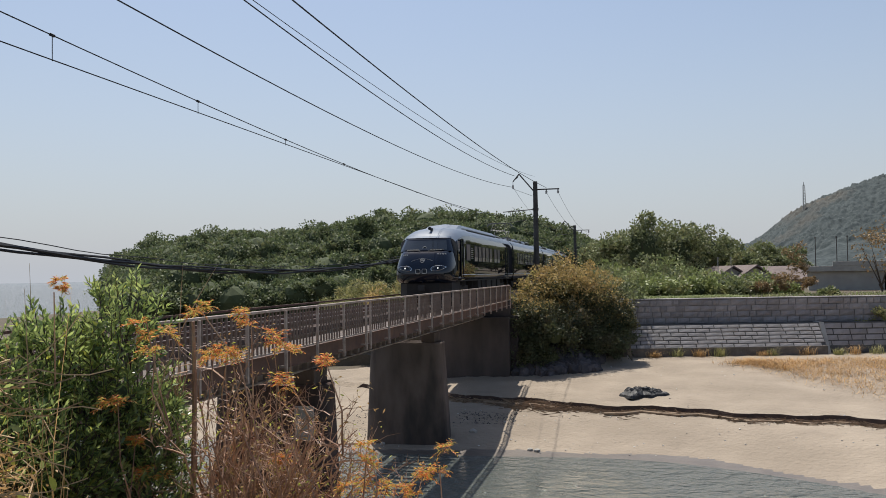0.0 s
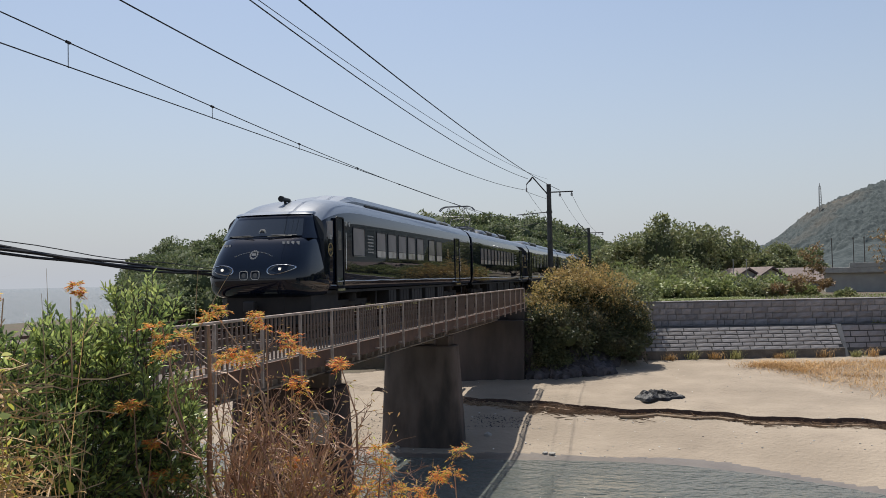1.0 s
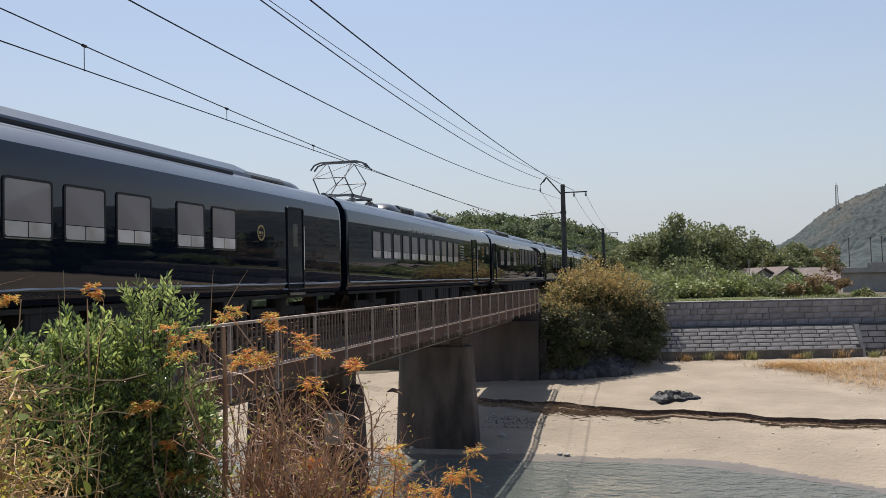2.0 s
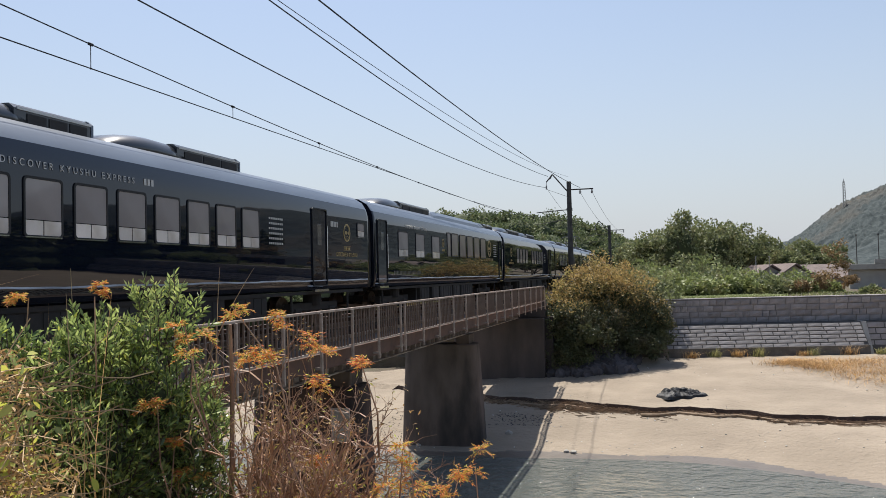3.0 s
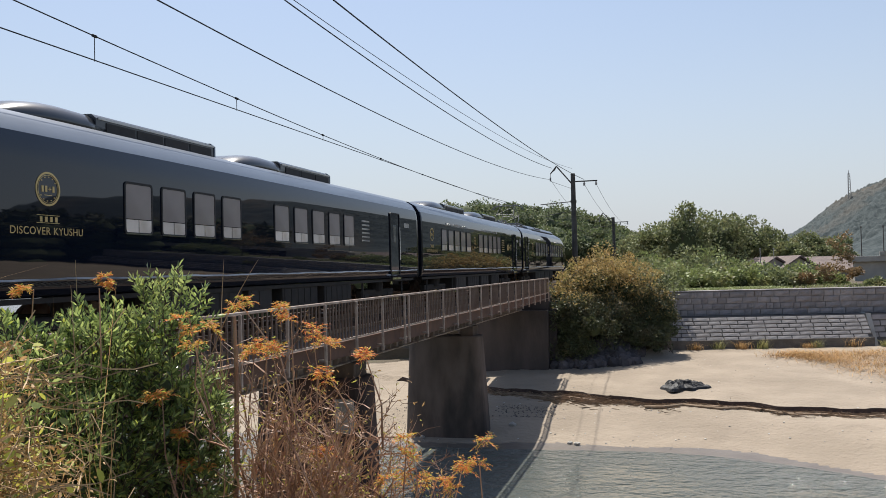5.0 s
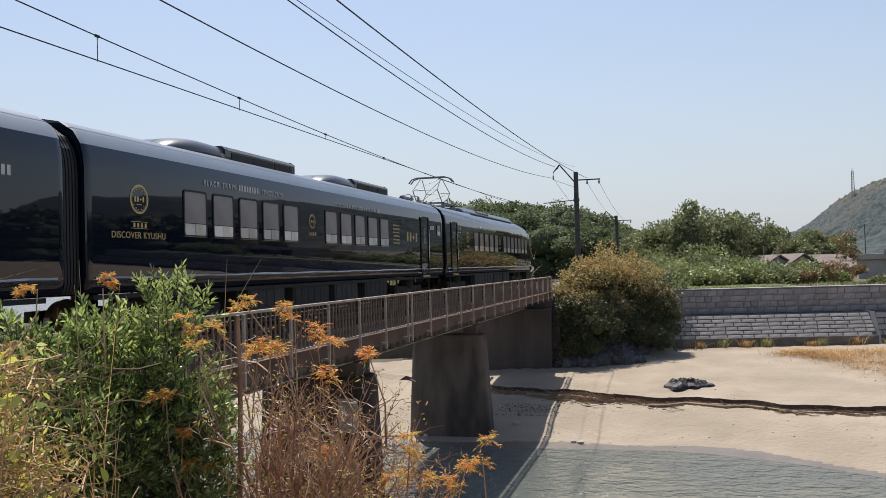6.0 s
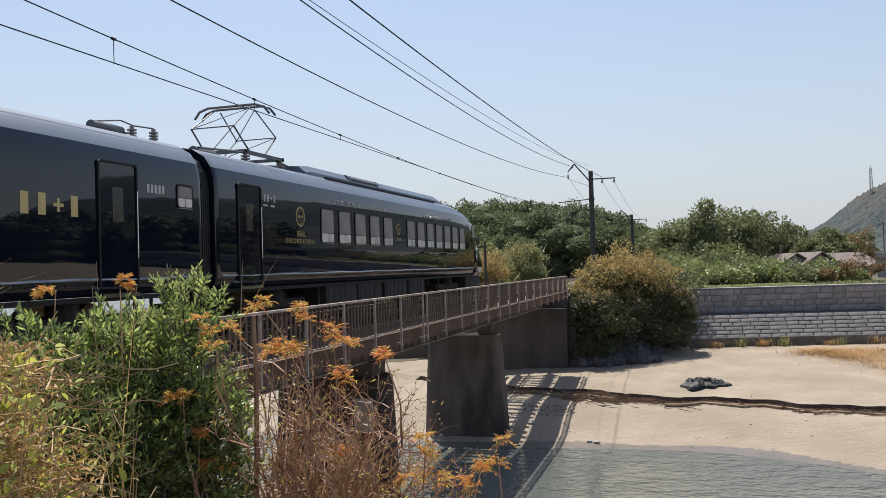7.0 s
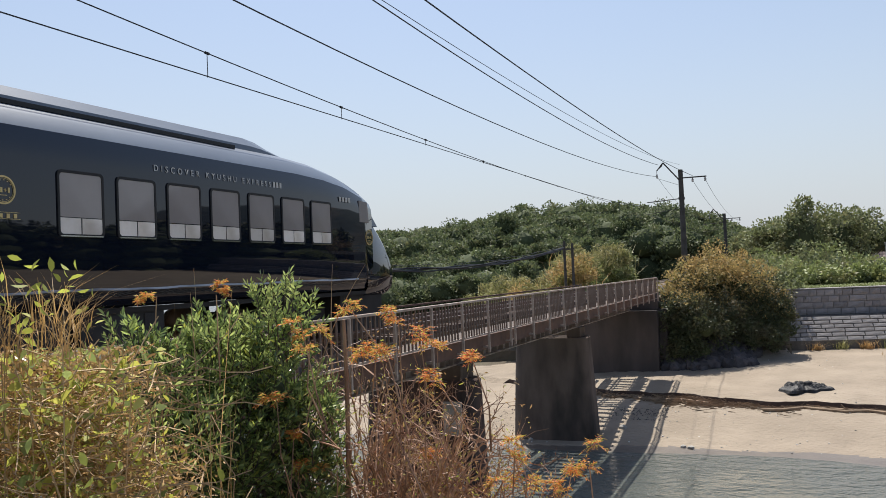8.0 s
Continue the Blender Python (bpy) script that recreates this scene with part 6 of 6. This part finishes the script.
def cab_car(seed, start=0.0):
    """The cab is at high y, the coupling end at start."""
    car = thing("train_car", pose(0, 0, 0), "glossy black express train cab car with a raked windscreen", "train car", "train cars")
    secs = [ring(start + 0.22, 0.985), ring(start + 0.27), ring(start + 0.36), *[ring(y) for y in (5, 10, 14)]]
    secs += [ring(15.9), ring(16.6), ring(17.6, 0.998, top=3.66), ring(18.4, 0.99, top=3.55), ring(18.75, 0.982, top=3.46), ring(19.2, 0.974, top=3.32), ring(19.6, 0.965, top=3.15)]
    car_shell(car, secs)
    # nose below the windscreen
    NZ = (0.84, 0.92, 1.05, 1.35, 1.65, 1.95, 2.22, 2.36)
    tip = (20.82, 21.00, 21.12, 21.16, 21.06, 20.88, 20.66, 20.52)
    side = (1.26, 1.34, 1.40, 1.42, 1.39, 1.35, 1.31, 1.29)

    def nose_y(x, z):
        """The nose's surface."""
        a = min(1.0, (abs(x) / np.interp(z, NZ, side)) ** 1.25)
        return float(np.interp(z, NZ, tip)) - 0.62 * a ** 5.0

    def outline(z_i, n=21):
        pts = []
        for k in range(n):
            a = -1 + 2 * k / (n - 1)
            x = side[z_i] * math.copysign(abs(a) ** 0.8, a)
            pts.append((x, nose_y(x, NZ[z_i]), NZ[z_i]))
        x0 = min(side[z_i] + 0.02, 1.43) if NZ[z_i] > 1.0 else side[z_i]
        return [(-x0, 19.3, NZ[z_i])] + pts + [(x0, 19.3, NZ[z_i])]

    def skin(rows, mat, name, label="", cap_low=False, cap_top=True):
        bm = B()
        rings = [[bm.verts.new(p) for p in r] for r in rows]
        for a, b in zip(rings, rings[1:]):
            for k in range(len(a) - 1):
                bm.faces.new((a[k], a[k + 1], b[k + 1], b[k]))
        if cap_top:
            bm.faces.new(rings[-1])
        if cap_low:
            bm.faces.new(rings[0][::-1])
        bmesh.ops.recalc_face_normals(bm, faces=bm.faces)
        ob = part(name, bm, mat, car, label)
        for p in ob.data.polygons:
            p.use_smooth = len(p.vertices) == 4
        return ob
    rows = [outline(i) for i in range(len(NZ))]
    top_row = [(x * 0.985, max(19.3, y - 0.10), 2.41) for x, y, z in rows[-1]]
    skin(rows + [top_row], M_PAINT, "nose", "broad glossy black nose", True)

    def slice_at(z, y, w, bow, n=11):
        pts = [(w * (-1 + 2 * k / (n - 1)), y - bow * abs(-1 + 2 * k / (n - 1)) ** 3, z) for k in range(n)]
        return [(-w, 18.8, z)] + pts + [(w, 18.8, z)]
    skin([slice_at(*q) for q in ((2.39, 20.48, 1.28, 0.36), (2.62, 20.30, 1.23, 0.33), (2.94, 20.05, 1.14, 0.30), (3.05, 19.98, 1.11, 0.30))], M_PAINT, "windscreen_surround")
    skin([slice_at(*q) for q in ((3.053, 20.00, 1.12, 0.32), (3.10, 19.86, 1.13, 0.28), (3.15, 19.66, 1.08, 0.18))], M_ROOF, "brow", "grey roof brow above the windscreen")
    rows = []
    for z, y, w, bow in ((2.45, 20.435, 1.08, 0.19), (2.62, 20.30, 1.05, 0.18), (2.92, 20.065, 0.98, 0.17)):
        rows.append([(w * (-1 + 2 * k / 10), y - bow * abs(-1 + 2 * k / 10) ** 3 + 0.02, z) for k in range(11)])
    ws = skin(rows, M_SCREEN, "windscreen", "dark raked windscreen", cap_top=False)
    bm = B()
    for k in range(12):
        a = 2 * math.pi * k / 12
        rod(bm, (0.085 * math.cos(a), 20.34, 2.54 + 0.085 * math.sin(a)), (0.085 * math.cos(a), 20.39, 2.54 + 0.085 * math.sin(a)), 0.02, n=5)
    part("windscreen_mark", bm, M_SILVER, ws)
    for s in (-1, 1):
        part("wiper", rod(rod(B(), (s * 0.2, 20.5, 2.43), (s * 0.85, 20.42, 2.44), 0.014, n=6), (s * 0.3, 20.46, 2.47), (s * 0.95, 20.35, 2.46), 0.01, n=6), M_RUBBER, ws)
        # pale pane colour stands for sky seen through the cab
        part("side_window", loft(B(), [[(s * x, y, z) for y, z in ((19.0, 2.44), (19.42, 2.44), (19.36, 2.88), (19.0, 2.90))] for x in (1.38, 1.442)]), M_SCREEN_UP, car, "pale cab side window")
        # almond headlight lying on the nose
        bm = B()

        def almond(k_w, lift):
            pts = []
            for q in range(22):
                a = 2 * math.pi * q / 22
                u = math.cos(a)
                x = s * (0.82 + 0.36 * k_w * u)
                z = 1.57 + 0.12 * k_w * math.sin(a) * (1 - 0.35 * u) + 0.04 * u
                pts.append((x, nose_y(x, z) + lift, z))
            return pts
        h = part("headlight", loft(bm, [almond(1.0, -0.02), almond(1.0, 0.025), almond(0.93, 0.03), almond(0.92, 0.005)], cap=False), M_CHROME, car, "almond headlight in a bright rim")
        part("lens", loft(B(), [almond(0.93, -0.02), almond(0.93, 0.014)]), M_SCREEN, h)
        bx = s * 0.80
        part("bulb", rod(B(), (bx, nose_y(bx, 1.57) - 0.02, 1.57), (bx, nose_y(bx, 1.57) + 0.028, 1.57), 0.035, n=12), M_LAMP, h, "lit headlamp bulb")
        bm = frame_ring(0.21, 0.2, 0.016, 0.03)
        bm.transform(Matrix.Translation((s * 0.16, nose_y(0.16, 1.42), 1.42)) @ pose(0, 0, 0, 0, 0, 90))
        part("lamp_rim", bm, M_SILVER, car, "silver-rimmed lamp opening")
        part("front_lamp", rod(B(), (s * 0.16, 21.0, 1.42), (s * 0.16, nose_y(0.16, 1.42) + 0.02, 1.42), 0.06, n=12), M_SCREEN, car)
    bm = B()
    for k in range(14):
        a = 2 * math.pi * k / 14
        p = (0.1 * math.cos(a), 1.95 + 0.1 * math.sin(a))
        rod(bm, (p[0], nose_y(*p) - 0.02, p[1]), (p[0], nose_y(*p) + 0.012, p[1]), 0.022, n=5)
    box(bm, -0.06, 0.06, nose_y(0, 1.95), nose_y(0, 1.95) + 0.012, 1.91, 1.99)
    part("nose_emblem", bm, M_SILVER, car)
    bm = B()
    for k in range(4):
        x = -0.72 - 0.11 * k
        box(bm, x - 0.035, x + 0.035, nose_y(x, 2.24) - 0.04, nose_y(x, 2.24) + 0.012, 2.20, 2.29)
    for k in range(3):
        x = 0.8 + 0.09 * k
        box(bm, x - 0.028, x + 0.028, nose_y(x, 2.2) - 0.04, nose_y(x, 2.2) + 0.012, 2.16, 2.24)
    for k in range(26):
        u = -1 + 2 * k / 25
        x, z = 0.52 * u, 2.02 - 0.12 * u * u
        box(bm, x - 0.008, x + 0.008, nose_y(x, z) - 0.02, nose_y(x, z) + 0.008, z, z + 0.02)
    part("number_bars", bm, M_SILVER, car)
    # skirt, coupler
    part("skirt", loft(B(), [[(x, y, z) for x, y in ((-1.3, 18.3), (-1.28, 20.2), (-0.8, 20.82), (0.8, 20.82), (1.28, 20.2), (1.3, 18.3))] for z in (0.14, 0.9)]), M_UNDER, car)
    part("coupler", box(rod(B(), (0, 20.4, 0.62), (0, 21.15, 0.62), 0.09, n=10), -0.15, 0.15, 21.05, 21.25, 0.48, 0.76, 0.03), M_EQUIP, car)
    # horn and antenna on the cab roof
    part("roof_horn", rod(rod(rod(B(), (0.05, 18.55, 3.56), (0.05, 19.02, 3.56), 0.055, 0.065, 12), (0.05, 19.02, 3.56), (0.05, 19.1, 3.56), 0.085, 0.085, 12), (0.05, 18.8, 3.25), (0.05, 18.8, 3.54), 0.04, n=8), M_RUBBER, car, "black roof horn")
    part("antenna", rod(rod(B(), (0.05, 18.1, 3.4), (0.05, 18.1, 3.6), 0.015, n=6), (0.05, 18.1, 3.55), (0.05, 18.55, 3.55), 0.012, n=6), M_EQUIP, car)
    # raised roof fairing behind the cab
    secs = []
    for y, k in ((17.3, -0.3), (16.9, 0.1), (16.5, 0.5), (16.15, 0.85), (15.8, 1.0), (5.5, 1.0), (5.0, 0.8)):
        secs.append([(1.0, y, 3.52), (0.98, y, 3.58 + 0.13 * k), (0.82, y, 3.62 + 0.25 * k), (0, y, 3.67 + 0.28 * k), (-0.82, y, 3.62 + 0.25 * k), (-0.98, y, 3.58 + 0.13 * k), (-1.0, y, 3.52)])
    part("roof_fairing", loft(B(), secs), M_ROOF, car, "raised grey roof fairing")
    bm = B()
    for s in (-1, 1):
        box(bm, s * 1.06 - 0.03, s * 1.06 + 0.03, 6.0, 15.2, 3.58, 3.64)
    part("roof_gutter", bm, M_RUBBER, car)
    lower_edge(car, start + 0.4, 18.8)
    underfloor(car, start + 0.2, 19.6, seed)
    return car


def speed_y(t):
    """Where the first coupling stands on the line at t seconds."""
    return 59.19 - 19.183 * t + 0.1742 * t * t


M_SCREEN = material("windscreen_glass", (0.02, 0.025, 0.03), 0.03, coat=1.0)
# pale tone holds both the screens and reflected sky in one colour
M_SCREEN_UP = material("screened_glare_glass", (0.36, 0.325, 0.31), 0.05, color2=(0.27, 0.24, 0.23), scale=0.9)
M_UNIT = material("dark_fairing_paint", (0.04, 0.042, 0.046), 0.3, 0.2, coat=0.4)

M_LAMP = bpy.data.materials.new("lit_lamp")
M_LAMP.use_nodes = True
M_LAMP.node_tree.nodes["Principled BSDF"].inputs["Emission Color"].default_value = (1, 0.93, 0.8, 1)
M_LAMP.node_tree.nodes["Principled BSDF"].inputs["Emission Strength"].default_value = 0.8
CARS = []


LEAD = 0.62           # the leading cab car is this much shorter behind


def make_train():
    wz, wh = 2.35, 0.78
    words = "DISCOVER KYUSHU"
    # leading cab car, turned round: its other side faces the river
    c = cab_car(1, LEAD)
    for a, b in ((13.72, 14.64), (12.54, 13.45), (11.35, 12.26), (10.17, 11.08), (8.97, 9.86), (7.27, 8.13), (6.05, 6.93)):
        window(c, (a + b) / 2 + LEAD, wz, 0.88, wh)
    window(c, 16.33 + LEAD, wz + 0.03, 1.0, 0.80, 0)
    door(c, 3.16 + LEAD, 0.84)
    door(c, 17.95 + LEAD, 0.55)
    dots(c, 15.0 + LEAD, 2.1, 7, 6, 0.1, side=-1)
    emblem(c, 18.56 + LEAD, 2.1, 0.18, side=-1, plane=1.437)
    emblem(c, 4.9 + LEAD, 2.35, 0.17, side=-1)
    glyphs(c, 17.05 + LEAD, 2.8, 0.5, 0.13, 4, M_SILVER, side=-1)
    glyphs(c, 18.5 + LEAD, 2.38, 0.3, 0.12, 3, M_SILVER, side=-1)
    roof_unit(c, 1.2 + LEAD, 4.6 + LEAD, h=0.16)
    CARS.append((c, LEAD, True))
    c2, c3, c4, c5 = [coach(i) for i in range(2, 6)]
    for i, cc in enumerate((c2, c3, c4, c5)):
        CARS.append((cc, 20.0 * i, False))
    # second car
    for k in range(11):
        window(c2, 2.66 + k, wz, 0.70, wh)
    door(c2, 16.2, 0.84)
    dots(c2, 13.52, 2.08, 8, 6, 0.11)
    emblem(c2, 18.05, 2.5, 0.24, 0.5)
    lettering(c2, words, 18.05, 1.86, 0.16, M_GOLD, 1.1)
    lettering(c2, words + " EXPRESS", 7.3, 2.9, 0.14, M_SILVER, 1.7)
    bars(c2, 9.0, 2.9, 0.3, 0.11, 3, M_SILVER)
    bars(c2, 16.95, 2.62, 0.5, 0.14, 5, M_SILVER)
    window(c2, 19.1, 2.62, 0.5, 0.36, 0.45)
    pantograph(c2, 3.5)
    roof_unit(c2, 3.9 + 1.6, 8.4, h=0.26)
    roof_unit(c2, 8.9, 13.2)
    # third car, with the domed middle
    door(c3, 0.92, 0.80)
    for y in (3.0, 4.9, 6.93):
        window(c3, y, wz, 0.98, wh)
    window(c3, 8.86, 2.52, 0.46, 0.88, 0)
    for k in range(5):
        window(c3, 9.80 + 1.32 * k, 2.52, 0.98, 0.88, 0)
    emblem(c3, 8.0, 2.55, 0.16, 0.42)
    emblem(c3, 16.5, 2.55, 0.39)
    lettering(c3, words, 16.5, 1.97, 0.17, M_GOLD, 1.1)
    dots(c3, 17.5, 2.2, 8, 6, 0.11)
    door(c3, 19.1, 0.7)
    lettering(c3, words + " EXPRESS", 4.5, 2.9, 0.15, M_SILVER, 1.35)
    bars(c3, 2.0, 1.36, 3.0, 0.12, 21, M_UNIT)
    roof_unit(c3, 2.4, 7.9)
    secs = []
    for y, k in ((7.6, 0.0), (8.0, 0.8), (8.6, 1.0), (15.6, 1.0), (16.3, 0.75), (16.9, 0.0)):
        secs.append([(1.2, y, 3.40), (1.12, y, 3.46 + 0.20 * k), (0.95, y, 3.53 + 0.28 * k), (0.5, y, 3.6 + 0.30 * k), (0, y, 3.62 + 0.31 * k), (-0.5, y, 3.6 + 0.30 * k), (-0.95, y, 3.53 + 0.28 * k), (-1.12, y, 3.46 + 0.20 * k), (-1.2, y, 3.40)])
    part("roof_dome", loft(B(), secs), M_ROOF, c3, "raised grey roof dome", smooth=False)
    roof_unit(c3, 16.2, 19.7, h=0.22)
    # fourth car
    emblem(c4, 2.24, 2.5, 0.24, 0.45)
    lettering(c4, words, 2.24, 1.86, 0.15, M_GOLD, 1.1)
    for y in (4.3, 5.3, 6.3, 7.3, 9.5, 10.5, 11.5, 12.5, 13.5):
        window(c4, y, wz, 0.68, wh)
    dots(c4, 14.5, 2.1, 7, 6, 0.11)
    door(c4, 17.3, 0.84)
    bars(c4, 18.3, 2.62, 0.5, 0.14, 5, M_SILVER)
    roof_unit(c4, 2.0, 7.6)
    roof_unit(c4, 8.6, 13.5)
    # fifth car
    for y in (3.15, 4.13, 5.12, 6.1, 7.07, 9.36, 10.36, 11.36, 12.36, 13.36):
        window(c5, y, wz, 0.70, wh)
    emblem(c5, 1.5, 2.5, 0.24, 0.45)
    lettering(c5, words, 1.5, 1.86, 0.15, M_GOLD, 1.1)
    emblem(c5, 8.22, 2.45, 0.17, 0.5)
    lettering(c5, words + " EXPRESS", 11.1, 2.9, 0.14, M_SILVER, 1.7)
    bars(c5, 12.75, 2.9, 0.3, 0.11, 3, M_SILVER)
    lettering(c5, "BLACK TRAIN", 4.05, 2.9, 0.15, M_SILVER, 1.35)
    bars(c5, 4.75, 2.9, 0.85, 0.12, 8, M_SILVER)
    lettering(c5, "SINCE 2020", 6.2, 2.9, 0.15, M_SILVER, 1.35)
    roof_gear(c5, 18.75)
    dots(c5, 14.2, 2.06, 7, 6, 0.11, M_GOLD)
    glyphs(c5, 15.45, 2.14, 1.25, 0.30, 4, M_GOLD)
    door(c5, 17.47, 0.86)
    bars(c5, 18.2, 2.62, 0.5, 0.14, 5, M_SILVER)
    window(c5, 19.25, 2.62, 0.42, 0.36, 0.45)
    roof_unit(c5, 3.2, 8.4)
    roof_unit(c5, 10.4, 15.2)
    # last car
    c6 = cab_car(6)
    for y in (5.16, 6.2, 7.24, 8.28, 9.34, *(11.36 + k for k in range(7))):
        window(c6, y, wz, 0.70, 0.78)
    door(c6, 1.45, 0.86)
    emblem(c6, 3.7, 2.5, 0.22, 0.45)
    lettering(c6, words, 3.7, 1.9, 0.15, M_GOLD, 1.1)
    emblem(c6, 10.2, 2.45, 0.17, 0.45)
    emblem(c6, 19.42, 2.12, 0.17, plane=1.430)
    lettering(c6, words + " EXPRESS", 14.2, 2.92, 0.13, M_SILVER, 1.9)
    bars(c6, 15.75, 2.92, 0.3, 0.1, 3, M_SILVER)
    bars(c6, 18.1, 2.82, 0.5, 0.1, 4, M_SILVER)
    lettering(c6, "BLACK TRAIN", 6.15, 2.92, 0.13, M_SILVER, 1.7)
    bars(c6, 7.15, 2.93, 2.0, 0.055, 15, M_SILVER)
    glyphs(c6, 2.02, 2.74, 0.56, 0.15, 4, M_SILVER)
    bars(c6, 2.02, 2.64, 0.62, 0.035, 2, M_SILVER)
    pantograph(c6, 3.5)
    roof_unit(c6, 6.0, 10.0, h=0.24)
    CARS.append((c6, 80.0, False))


make_train()


def motions():
    times = [0.5 * k for k in range(17)]
    for car, off, turned in CARS:
        walk(car, [(t, pose(TX, speed_y(t) + off, RAIL, 0, 0, 180 if turned else 0)) for t in times])
    for w, y in WHEELSETS:
        turned = w.parent.parent is CARS[0][0]
        s = -1 if turned else 1
        rows = []
        for k in range(241):
            t = k / 30
            a = (speed_y(0) - speed_y(t)) / 0.42
            rows.append((t, pose(0, y, 0.43, s * math.degrees(a), 0, 0)))
        walk(w, rows)



motions()
